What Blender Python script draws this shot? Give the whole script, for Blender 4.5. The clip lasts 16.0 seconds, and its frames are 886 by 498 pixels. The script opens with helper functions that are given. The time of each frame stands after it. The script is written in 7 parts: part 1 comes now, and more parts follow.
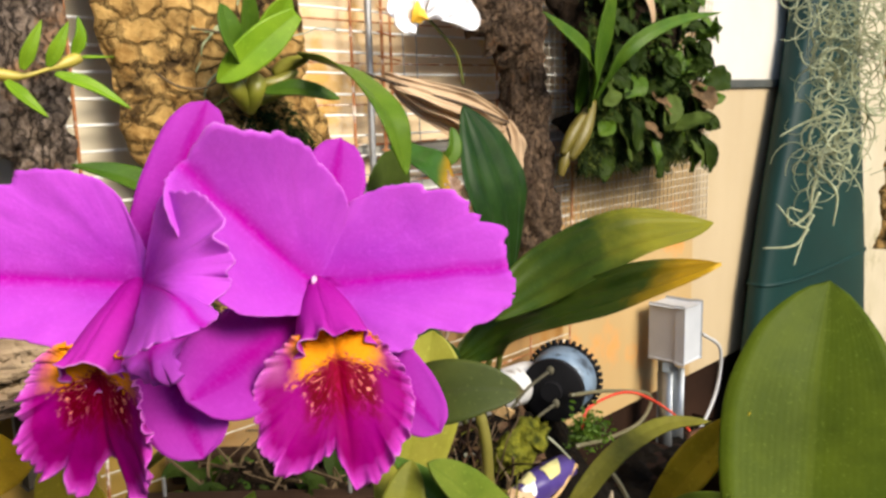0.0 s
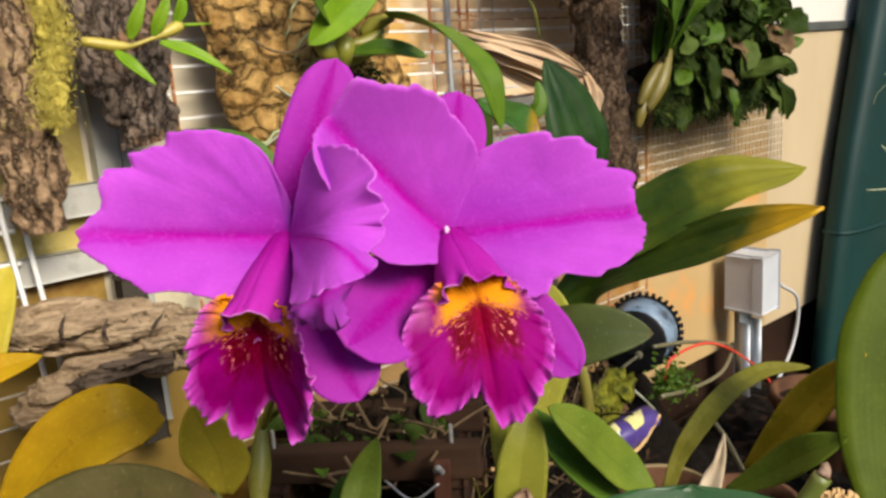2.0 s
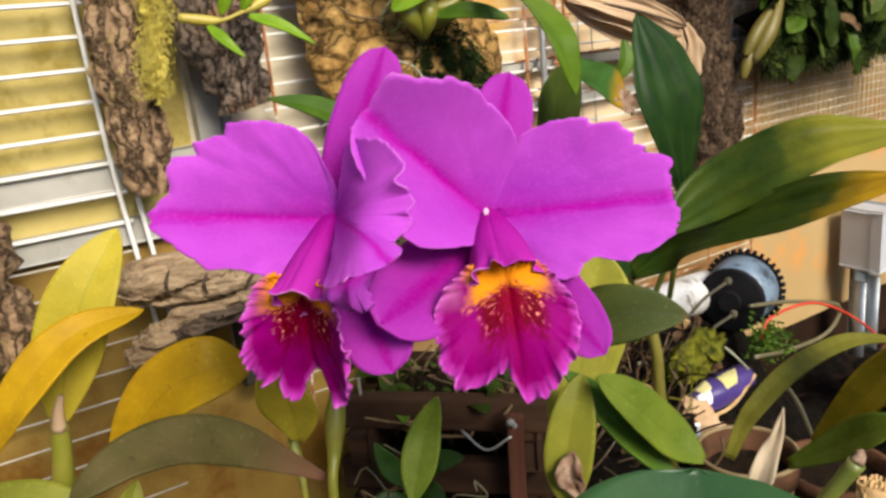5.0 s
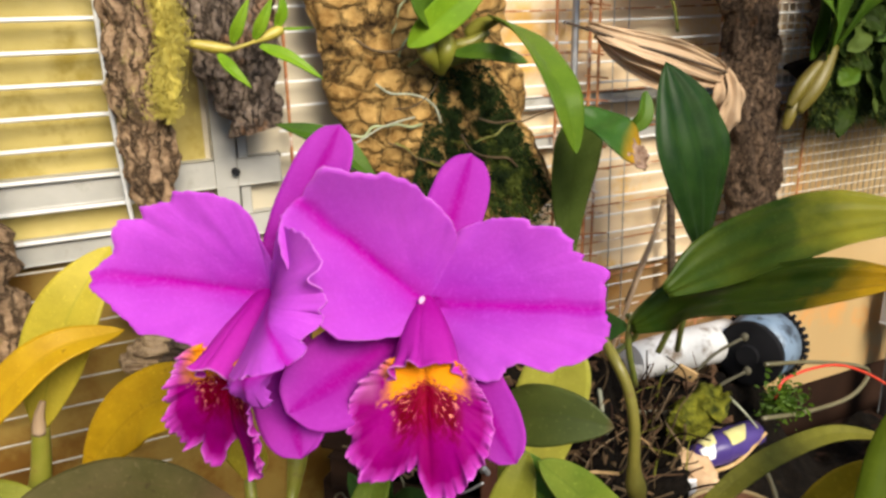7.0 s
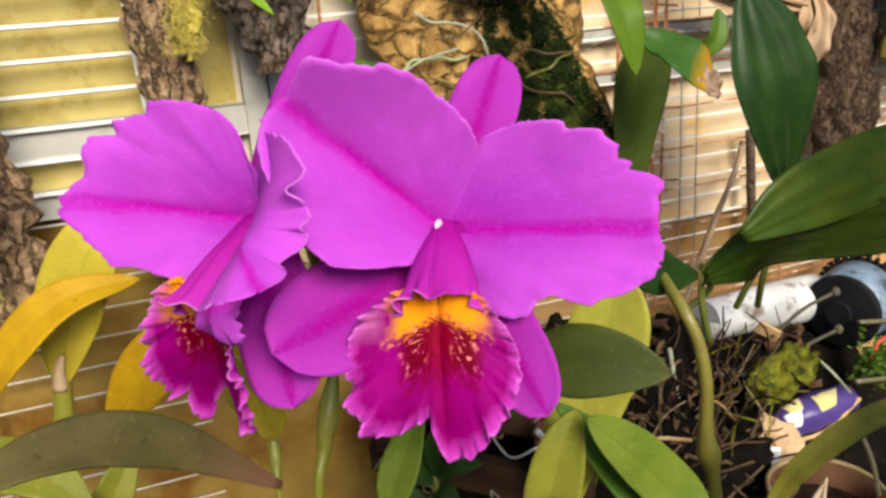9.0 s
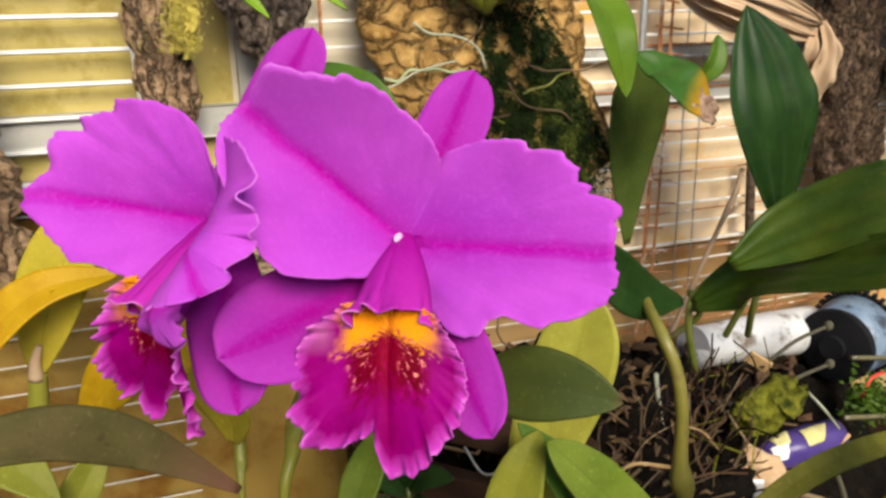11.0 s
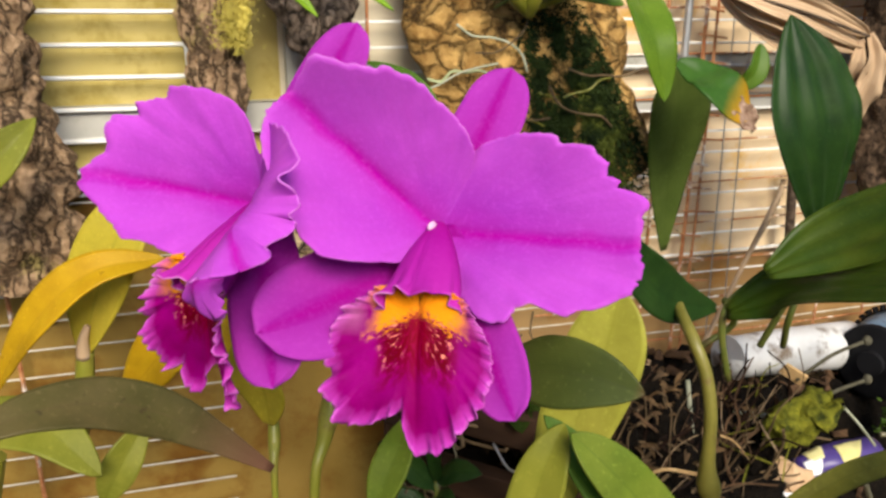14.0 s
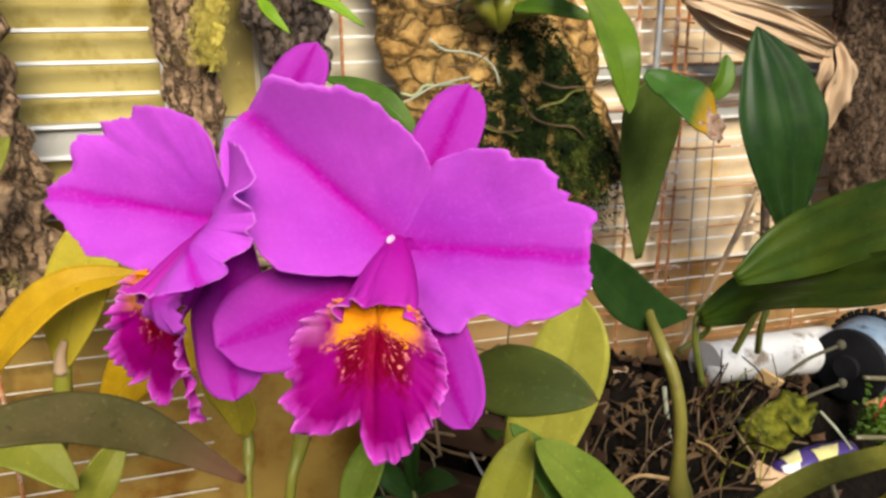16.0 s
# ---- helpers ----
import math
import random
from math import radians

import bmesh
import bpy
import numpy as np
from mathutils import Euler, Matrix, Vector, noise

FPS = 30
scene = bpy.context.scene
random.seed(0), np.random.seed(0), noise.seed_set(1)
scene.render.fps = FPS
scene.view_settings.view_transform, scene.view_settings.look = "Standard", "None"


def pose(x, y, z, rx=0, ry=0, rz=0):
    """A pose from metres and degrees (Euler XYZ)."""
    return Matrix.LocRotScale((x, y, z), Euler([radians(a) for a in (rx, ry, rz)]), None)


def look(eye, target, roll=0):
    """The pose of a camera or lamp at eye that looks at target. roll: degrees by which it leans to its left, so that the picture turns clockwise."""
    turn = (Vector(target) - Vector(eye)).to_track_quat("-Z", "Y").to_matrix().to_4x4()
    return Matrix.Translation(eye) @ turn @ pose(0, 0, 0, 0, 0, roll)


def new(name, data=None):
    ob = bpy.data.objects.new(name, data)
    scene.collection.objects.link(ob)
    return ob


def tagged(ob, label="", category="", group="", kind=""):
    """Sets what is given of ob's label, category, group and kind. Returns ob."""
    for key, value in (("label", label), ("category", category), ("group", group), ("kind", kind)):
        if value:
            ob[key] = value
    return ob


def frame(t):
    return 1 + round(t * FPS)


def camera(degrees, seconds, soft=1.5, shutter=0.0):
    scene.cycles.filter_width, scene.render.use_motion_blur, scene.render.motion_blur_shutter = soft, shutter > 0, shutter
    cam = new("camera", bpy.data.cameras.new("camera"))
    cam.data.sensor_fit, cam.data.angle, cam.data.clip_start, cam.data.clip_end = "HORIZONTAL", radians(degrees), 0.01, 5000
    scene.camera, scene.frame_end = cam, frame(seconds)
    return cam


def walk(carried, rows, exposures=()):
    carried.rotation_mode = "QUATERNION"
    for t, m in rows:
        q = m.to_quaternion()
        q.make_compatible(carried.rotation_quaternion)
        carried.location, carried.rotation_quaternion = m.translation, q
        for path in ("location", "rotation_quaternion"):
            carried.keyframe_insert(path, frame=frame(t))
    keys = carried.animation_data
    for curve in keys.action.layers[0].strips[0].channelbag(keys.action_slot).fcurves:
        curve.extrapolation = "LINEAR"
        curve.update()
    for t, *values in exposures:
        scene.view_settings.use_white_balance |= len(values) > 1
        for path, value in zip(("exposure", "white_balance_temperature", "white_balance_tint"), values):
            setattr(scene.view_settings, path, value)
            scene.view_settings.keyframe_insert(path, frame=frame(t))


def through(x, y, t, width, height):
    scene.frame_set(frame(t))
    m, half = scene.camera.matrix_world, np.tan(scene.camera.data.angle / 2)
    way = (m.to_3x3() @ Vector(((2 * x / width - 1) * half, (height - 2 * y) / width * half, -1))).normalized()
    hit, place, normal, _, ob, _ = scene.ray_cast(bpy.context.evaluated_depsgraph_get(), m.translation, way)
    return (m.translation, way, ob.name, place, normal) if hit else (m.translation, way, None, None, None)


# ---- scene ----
cam = camera(57.07, 16.0, soft=2.8)
PATH = [
    (0, (0.0319, 0.0031, 1.4238), (-0.1147, 1.9659, 1.0692), -1.64),
    (0.5, (0.0329, 0.0006, 1.4308), (-0.1283, 1.9621, 1.0750), -2.09),
    (1, (0.0217, -0.0052, 1.4283), (-0.1716, 1.9496, 1.0526), -1.85),
    (1.5, (0.0114, -0.0076, 1.4242), (-0.2197, 1.9372, 1.0191), -2.06),
    (2, (0.0008, -0.0082, 1.4216), (-0.2710, 1.9236, 0.9809), -4.09),
    (2.5, (0.0022, -0.0068, 1.4201), (-0.3099, 1.9093, 0.9393), -6.76),
    (3, (0.0134, -0.0012, 1.4177), (-0.3172, 1.9060, 0.9144), -7.91),
    (3.5, (0.0203, -0.0002, 1.4174), (-0.3285, 1.9018, 0.9066), -7.71),
    (4, (0.0246, -0.0004, 1.4155), (-0.4104, 1.8844, 0.9072), -6.26),
    (4.5, (0.0279, 0.0023, 1.4237), (-0.5339, 1.8497, 0.9026), -5.88),
    (5, (0.0390, -0.0140, 1.4402), (-0.5343, 1.8175, 0.8771), -5.59),
    (5.2, (0.0490, -0.0038, 1.4529), (-0.5448, 1.8165, 0.8750), -5.41),
    (7.3, (0.0970, 0.0268, 1.4798), (-0.6501, 1.7799, 0.8726), -0.65),
    (7.5, (0.1019, 0.0358, 1.4741), (-0.6703, 1.7681, 0.8395), -0.83),
    (8, (0.1027, 0.0428, 1.4619), (-0.7342, 1.7319, 0.7937), -1.46),
    (8.5, (0.0939, 0.0588, 1.4534), (-0.7812, 1.7278, 0.7836), -2.89),
    (9, (0.0890, 0.0675, 1.4426), (-0.8019, 1.7351, 0.7902), -3.84),
    (9.5, (0.0897, 0.0802, 1.4442), (-0.8150, 1.7430, 0.7986), -4.88),
    (9.7, (0.0916, 0.0840, 1.4474), (-0.8120, 1.7438, 0.7929), -5.16),
    (12, (0.1086, 0.0751, 1.4403), (-0.8275, 1.7356, 0.8348), 1.99),
    (12.5, (0.1075, 0.0754, 1.4441), (-0.8388, 1.7334, 0.8477), 1.23),
    (13, (0.1032, 0.0774, 1.4406), (-0.8479, 1.7300, 0.8372), 0.33),
    (13.5, (0.1078, 0.0758, 1.4386), (-0.8599, 1.7152, 0.8256), 0.15),
    (14, (0.1131, 0.0700, 1.4400), (-0.8961, 1.6844, 0.8273), 0.17),
    (14.5, (0.1234, 0.0659, 1.4447), (-0.9256, 1.6621, 0.8516), -0.42),
    (15, (0.1306, 0.0681, 1.4424), (-0.9148, 1.6678, 0.8524), -1.11),
    (15.5, (0.1276, 0.0700, 1.4428), (-0.8897, 1.6855, 0.8468), -1.14),
    (16, (0.1275, 0.0708, 1.4434), (-0.8695, 1.7010, 0.8531), -0.41),
]
walk(cam, [(t, look(eye, target, roll)) for t, eye, target, roll in PATH],
     [(0.0, 1.18), (0.6, 0.98), (1.5, 1.01), (5.0, 0.99), (8.0, 1.10), (12.0, 0.98), (16.0, 1.06)])

# ---- world and light ----
world = bpy.data.worlds.new("sky")
scene.world = world
world.use_nodes = True
sky = world.node_tree.nodes.new("ShaderNodeTexSky")
sky.sky_type = "NISHITA"
sky.sun_disc = False
sky.sun_elevation = radians(35)
sky.sun_rotation = radians(134)
world.node_tree.links.new(sky.outputs[0], world.node_tree.nodes["Background"].inputs[0])
world.node_tree.nodes["Background"].inputs[1].default_value = 0.115
sun = new("sun", bpy.data.lights.new("sun", "SUN"))
sun.data.energy = 2.75
sun.data.angle = radians(26)
sun.data.color = (1.0, 0.91, 0.76)
sun.matrix_world = look((0.58, -0.56, 0.56), (0, 0, 0))
scene.view_settings.exposure = 0.7

# ---- the wall's own axes: u along it, h out of it, z up ----
A0 = radians(41.3)
WU = Vector((math.sin(A0), math.cos(A0), 0))
WN = Vector((math.cos(A0), -math.sin(A0), 0))
W0 = Vector((-0.25, 0.63, 0))


def W(u, h, z):
    return W0 + WU * u + WN * h + Vector((0, 0, z))


# ---- materials ----
def material(name):
    m = bpy.data.materials.new(name)
    m.use_nodes = True
    n = m.node_tree.nodes
    return m, n, m.node_tree.links, n["Principled BSDF"]


def rgb(c):
    return (c[0], c[1], c[2], 1.0)


def ramp(n, stops):
    r = n.new("ShaderNodeValToRGB")
    e = r.color_ramp.elements
    while len(e) < len(stops):
        e.new(0.5)
    for s, (p, c) in zip(e, stops):
        s.position, s.color = p, rgb(c)
    return r


def noise_node(n, l, scale, detail=4.0, rough=0.55, coord="Object", stretch=None):
    t = n.new("ShaderNodeTexNoise")
    t.inputs["Scale"].default_value, t.inputs["Detail"].default_value, t.inputs["Roughness"].default_value = scale, detail, rough
    c = n.new("ShaderNodeTexCoord")
    if stretch:
        mp = n.new("ShaderNodeMapping")
        mp.inputs["Scale"].default_value = stretch
        l.new(c.outputs[coord], mp.inputs[0])
        l.new(mp.outputs[0], t.inputs["Vector"])
    else:
        l.new(c.outputs[coord], t.inputs["Vector"])
    return t


def mix(n, l, fac, a, b, mode="MIX"):
    m = n.new("ShaderNodeMix")
    m.data_type, m.blend_type = "RGBA", mode
    for sock, v in ((m.inputs[0], fac), (m.inputs[6], a), (m.inputs[7], b)):
        if isinstance(v, (int, float)):
            sock.default_value = v
        elif isinstance(v, tuple):
            sock.default_value = rgb(v)
        else:
            l.new(v, sock)
    return m.outputs[2]


def calc(n, l, op, a, b=0.0, c=0.0, clamp=False):
    m = n.new("ShaderNodeMath")
    m.operation, m.use_clamp = op, clamp
    for sock, v in zip(m.inputs, (a, b, c)):
        if isinstance(v, (int, float)):
            sock.default_value = v
        else:
            l.new(v, sock)
    return m.outputs[0]


def bump(n, l, height, strength, dist, bsdf):
    b = n.new("ShaderNodeBump")
    b.inputs["Strength"].default_value, b.inputs["Distance"].default_value = strength, dist
    l.new(height, b.inputs["Height"])
    l.new(b.outputs[0], bsdf.inputs["Normal"])


def thin(m, colour, amount):
    """Lets some of the light through a thin blade."""
    n, l = m.node_tree.nodes, m.node_tree.links
    tr, mx = n.new("ShaderNodeBsdfTranslucent"), n.new("ShaderNodeMixShader")
    l.new(colour, tr.inputs[0])
    mx.inputs[0].default_value = amount
    l.new(n["Principled BSDF"].outputs[0], mx.inputs[1])
    l.new(tr.outputs[0], mx.inputs[2])
    l.new(mx.outputs[0], n["Material Output"].inputs[0])


def plain(name, a, b, rough=0.6, scale=30.0, metal=0.0, bumps=0.15, dist=0.001, stain=None, stain_scale=6.0, stretch=None, spots=0.55):
    m, n, l, p = material(name)
    t = noise_node(n, l, scale, 5.0, stretch=stretch)
    r = ramp(n, [(0.3, a), (0.7, b)])
    l.new(t.outputs[0], r.inputs[0])
    out = r.outputs[0]
    if stain:
        s = noise_node(n, l, stain_scale, 6.0, 0.65)
        k = ramp(n, [(spots, (0, 0, 0)), (spots + 0.12, (1, 1, 1))])
        l.new(s.outputs[0], k.inputs[0])
        out = mix(n, l, k.outputs[0], out, stain)
    l.new(out, p.inputs["Base Color"])
    p.inputs["Roughness"].default_value, p.inputs["Metallic"].default_value = rough, metal
    if rough >= 0.7:
        p.inputs["Specular IOR Level"].default_value = 0.12
    if bumps:
        f = noise_node(n, l, scale * 3, 4.0, stretch=stretch)
        bump(n, l, f.outputs[0], bumps, dist, p)
    return m


def leaf_material(name, a, b, rib, rough=0.38, tip=None, tip_at=0.8, veins=26.0, through=0.22, spots=None, gloss=0.16, foot=None):
    """Blade colour a to b in soft patches, a paler or darker rib, fine lengthwise veins, an aged tip if given."""
    m, n, l, p = material(name)
    uv = n.new("ShaderNodeUVMap")
    sp = n.new("ShaderNodeSeparateXYZ")
    l.new(uv.outputs[0], sp.inputs[0])
    t = noise_node(n, l, 38.0, 4.0)
    r = ramp(n, [(0.32, a), (0.7, b)])
    l.new(t.outputs[0], r.inputs[0])
    out = r.outputs[0]
    across = calc(n, l, "ABSOLUTE", calc(n, l, "SUBTRACT", sp.outputs[0], 0.5))
    line = calc(n, l, "SUBTRACT", 1.0, calc(n, l, "MULTIPLY", across, 28.0), clamp=True)
    out = mix(n, l, calc(n, l, "MULTIPLY", line, 0.6), out, rib)
    wave = calc(n, l, "SINE", calc(n, l, "MULTIPLY", sp.outputs[0], veins * 6.28))
    streak = noise_node(n, l, 9.0, 3.0, coord="UV", stretch=(9.0, 0.7, 1.0))
    out = mix(n, l, calc(n, l, "MULTIPLY", calc(n, l, "SUBTRACT", streak.outputs[0], 0.35), 0.9, clamp=True), out, b)
    patch = noise_node(n, l, 17.0, 6.0, 0.65)
    out = mix(n, l, calc(n, l, "MULTIPLY", calc(n, l, "SUBTRACT", patch.outputs[0], 0.47), 2.6, clamp=True), out, tuple(v * 0.55 for v in a))
    fleck = noise_node(n, l, 420.0, 2.0)
    out = mix(n, l, calc(n, l, "MULTIPLY", calc(n, l, "SUBTRACT", fleck.outputs[0], 0.60), 3.0, clamp=True), out, tuple(v * 1.35 + 0.01 for v in b))
    if tip:
        edge = noise_node(n, l, 30.0, 4.0)
        f = calc(n, l, "ADD", sp.outputs[1], calc(n, l, "MULTIPLY", calc(n, l, "SUBTRACT", edge.outputs[0], 0.5), 0.25))
        f = calc(n, l, "MULTIPLY", calc(n, l, "SUBTRACT", f, tip_at), 6.0, clamp=True)
        out = mix(n, l, f, out, tip)
    if foot:
        out = mix(n, l, calc(n, l, "SUBTRACT", 1.0, calc(n, l, "MULTIPLY", sp.outputs[1], 3.2), clamp=True), out, foot)
    if spots:
        s = noise_node(n, l, 140.0, 3.0)
        k = ramp(n, [(0.66, (0, 0, 0)), (0.72, (1, 1, 1))])
        l.new(s.outputs[0], k.inputs[0])
        out = mix(n, l, calc(n, l, "MULTIPLY", k.outputs[0], 0.7), out, spots)
    l.new(out, p.inputs["Base Color"])
    l.new(calc(n, l, "ADD", rough - 0.12, calc(n, l, "MULTIPLY", patch.outputs[0], 0.3)), p.inputs["Roughness"])
    p.inputs["Specular IOR Level"].default_value = gloss
    fine = noise_node(n, l, 260.0, 3.0)
    bump(n, l, calc(n, l, "ADD", calc(n, l, "MULTIPLY", wave, 0.25), fine.outputs[0]), 0.14, 0.0005, p)
    thin(m, out, through)
    return m


def petal_material(name, a, b, vein, edge=0.38, spread=1.0, through=0.30):
    """Soft magenta blade, darker along the midline, with fine veins that fan out from the base."""
    m, n, l, p = material(name)
    uv = n.new("ShaderNodeUVMap")
    sp = n.new("ShaderNodeSeparateXYZ")
    l.new(uv.outputs[0], sp.inputs[0])
    t = noise_node(n, l, 24.0, 5.0)
    r = ramp(n, [(0.3, a), (0.7, b)])
    l.new(t.outputs[0], r.inputs[0])
    wob = noise_node(n, l, 3.0, 2.0, coord="UV")
    x = calc(n, l, "ADD", calc(n, l, "SUBTRACT", sp.outputs[0], 0.5), calc(n, l, "MULTIPLY", calc(n, l, "SUBTRACT", wob.outputs[0], 0.5), 0.06))
    far = calc(n, l, "MULTIPLY", calc(n, l, "MULTIPLY", calc(n, l, "ABSOLUTE", x), 1.0 / spread), calc(n, l, "ADD", sp.outputs[1], 0.12))
    line = calc(n, l, "ADD", calc(n, l, "SUBTRACT", 0.72, calc(n, l, "MULTIPLY", far, 30.0), clamp=True), calc(n, l, "MULTIPLY", calc(n, l, "SUBTRACT", 1.0, calc(n, l, "MULTIPLY", far, 14.0), clamp=True), 0.4))
    fade = calc(n, l, "SUBTRACT", 1.35, calc(n, l, "MULTIPLY", sp.outputs[1], 0.6), clamp=True)
    out = mix(n, l, calc(n, l, "MULTIPLY", calc(n, l, "MULTIPLY", line, fade), 1.0), r.outputs[0], vein)
    root = calc(n, l, "SUBTRACT", 1.0, calc(n, l, "MULTIPLY", sp.outputs[1], 2.6), clamp=True)
    out = mix(n, l, calc(n, l, "MULTIPLY", root, 0.6), out, vein)
    pale = calc(n, l, "MULTIPLY", calc(n, l, "MULTIPLY", calc(n, l, "SUBTRACT", sp.outputs[1], 0.3), 0.9, clamp=True), calc(n, l, "SUBTRACT", 1.0, calc(n, l, "MULTIPLY", line, 1.6), clamp=True))
    out = mix(n, l, pale, out, tuple(v * 1.12 + 0.02 for v in b))
    fan = n.new("ShaderNodeTexNoise")
    fan.inputs["Scale"].default_value, fan.inputs["Detail"].default_value = 1.0, 3.0
    mp = n.new("ShaderNodeMapping")
    mp.inputs["Scale"].default_value = (60.0, 3.0, 1.0)
    l.new(uv.outputs[0], mp.inputs[0])
    l.new(mp.outputs[0], fan.inputs["Vector"])
    fr = ramp(n, [(0.42, (0, 0, 0)), (0.75, (1, 1, 1))])
    l.new(fan.outputs[0], fr.inputs[0])
    out = mix(n, l, calc(n, l, "MULTIPLY", fr.outputs[0], 0.10), out, vein)
    grain = noise_node(n, l, 520.0, 3.0, 0.7)
    out = mix(n, l, calc(n, l, "MULTIPLY", calc(n, l, "SUBTRACT", grain.outputs[0], 0.5), 1.1, clamp=True), out, tuple(v * 1.25 + 0.03 for v in b))
    blotch = noise_node(n, l, 70.0, 4.0, 0.6)
    out = mix(n, l, calc(n, l, "MULTIPLY", calc(n, l, "SUBTRACT", blotch.outputs[0], 0.48), 1.2, clamp=True), out, a)
    rim = calc(n, l, "MULTIPLY", calc(n, l, "SUBTRACT", sp.outputs[1], 0.985), 60.0, clamp=True)
    rim = calc(n, l, "MULTIPLY", rim, calc(n, l, "MULTIPLY", calc(n, l, "SUBTRACT", t.outputs[0], 0.4), 4.0, clamp=True))
    out = mix(n, l, calc(n, l, "MULTIPLY", rim, edge), out, (0.85, 0.42, 0.80))
    l.new(out, p.inputs["Base Color"])
    p.inputs["Roughness"].default_value = 0.55
    p.inputs["Specular IOR Level"].default_value = 0.07
    f = noise_node(n, l, 900.0, 2.0)
    bump(n, l, calc(n, l, "ADD", calc(n, l, "MULTIPLY", fan.outputs[0], 0.35), calc(n, l, "ADD", calc(n, l, "MULTIPLY", f.outputs[0], 0.35), calc(n, l, "MULTIPLY", blotch.outputs[0], 1.2))), 0.45, 0.0008, p)
    thin(m, out, through)
    return m


def lip_material(name):
    """Crimson lip: a low orange band at the throat, dark speckled veins below it, a dark midline, a paler frilled rim."""
    m, n, l, p = material(name)
    uv = n.new("ShaderNodeUVMap")
    uv.uv_map = "UVMap"
    sp = n.new("ShaderNodeSeparateXYZ")
    l.new(uv.outputs[0], sp.inputs[0])
    plan = n.new("ShaderNodeUVMap")
    plan.uv_map = "Plan"
    pl = n.new("ShaderNodeSeparateXYZ")
    l.new(plan.outputs[0], pl.inputs[0])
    wob = noise_node(n, l, 150.0, 4.0)
    w0 = calc(n, l, "SUBTRACT", wob.outputs[0], 0.5)
    x = calc(n, l, "ADD", calc(n, l, "ABSOLUTE", calc(n, l, "SUBTRACT", pl.outputs[0], 0.5)), calc(n, l, "MULTIPLY", w0, 0.05))
    y = pl.outputs[1]
    base = noise_node(n, l, 60.0, 5.0)
    r = ramp(n, [(0.3, (0.18, 0.0, 0.092)), (0.72, (0.27, 0.0, 0.170))])
    l.new(base.outputs[0], r.inputs[0])
    out = r.outputs[0]
    rad = calc(n, l, "ADD", sp.outputs[1], calc(n, l, "MULTIPLY", w0, 0.16))
    out = mix(n, l, calc(n, l, "MULTIPLY", calc(n, l, "MULTIPLY", calc(n, l, "SUBTRACT", rad, 0.84), 6.0, clamp=True), 0.75), out, (0.54, 0.060, 0.50))
    out = mix(n, l, calc(n, l, "MULTIPLY", calc(n, l, "MULTIPLY", calc(n, l, "SUBTRACT", rad, 0.965), 26.0, clamp=True), 0.4), out, (0.70, 0.22, 0.66))
    # fanned veins
    mp = n.new("ShaderNodeMapping")
    mp.inputs["Scale"].default_value = (62.0, 10.0, 1.0)
    l.new(uv.outputs[0], mp.inputs[0])
    sk = n.new("ShaderNodeTexNoise")
    sk.inputs["Scale"].default_value, sk.inputs["Detail"].default_value, sk.inputs["Roughness"].default_value = 1.0, 5.0, 0.6
    l.new(mp.outputs[0], sk.inputs["Vector"])
    low = calc(n, l, "ADD", calc(n, l, "ADD", -0.03, calc(n, l, "MULTIPLY", x, 0.50)), calc(n, l, "MULTIPLY", calc(n, l, "SUBTRACT", sk.outputs[0], 0.5), 0.42))
    inside = calc(n, l, "MULTIPLY", calc(n, l, "SUBTRACT", 0.33, x), 9.0, clamp=True)
    zone = calc(n, l, "MULTIPLY", calc(n, l, "MULTIPLY", calc(n, l, "SUBTRACT", calc(n, l, "ADD", low, 0.46), y), 4.0, clamp=True), inside)
    out = mix(n, l, calc(n, l, "MULTIPLY", zone, 0.85), out, (0.23, 0.0, 0.028))
    dots = calc(n, l, "MULTIPLY", calc(n, l, "SUBTRACT", sk.outputs[0], 0.455), 40.0, clamp=True)
    out = mix(n, l, calc(n, l, "MULTIPLY", dots, zone), out, (0.115, 0.0, 0.008))
    gap = calc(n, l, "MULTIPLY", calc(n, l, "SUBTRACT", 0.425, sk.outputs[0]), 26.0, clamp=True)
    zone2 = calc(n, l, "MULTIPLY", calc(n, l, "MULTIPLY", calc(n, l, "SUBTRACT", calc(n, l, "ADD", low, 0.36), y), 10.0, clamp=True), calc(n, l, "MULTIPLY", calc(n, l, "SUBTRACT", x, 0.07), 20.0, clamp=True))
    out = mix(n, l, calc(n, l, "MULTIPLY", calc(n, l, "MULTIPLY", gap, zone2), inside), out, (0.80, 0.26, 0.16))
    mid = calc(n, l, "MULTIPLY", calc(n, l, "SUBTRACT", 1.1, calc(n, l, "MULTIPLY", x, 7.0), clamp=True), 0.6)
    out = mix(n, l, calc(n, l, "MULTIPLY", mid, calc(n, l, "SUBTRACT", 1.25, calc(n, l, "MULTIPLY", y, 1.35), clamp=True)), out, (0.22, 0.0, 0.016))
    # pale shoulders and the orange band, ragged towards the veins
    pale = calc(n, l, "MULTIPLY", calc(n, l, "MULTIPLY", calc(n, l, "SUBTRACT", x, 0.36), 9.0, clamp=True), calc(n, l, "MULTIPLY", calc(n, l, "SUBTRACT", 0.16, y), 6.0, clamp=True))
    out = mix(n, l, calc(n, l, "MULTIPLY", pale, 0.28), out, (0.72, 0.28, 0.55))
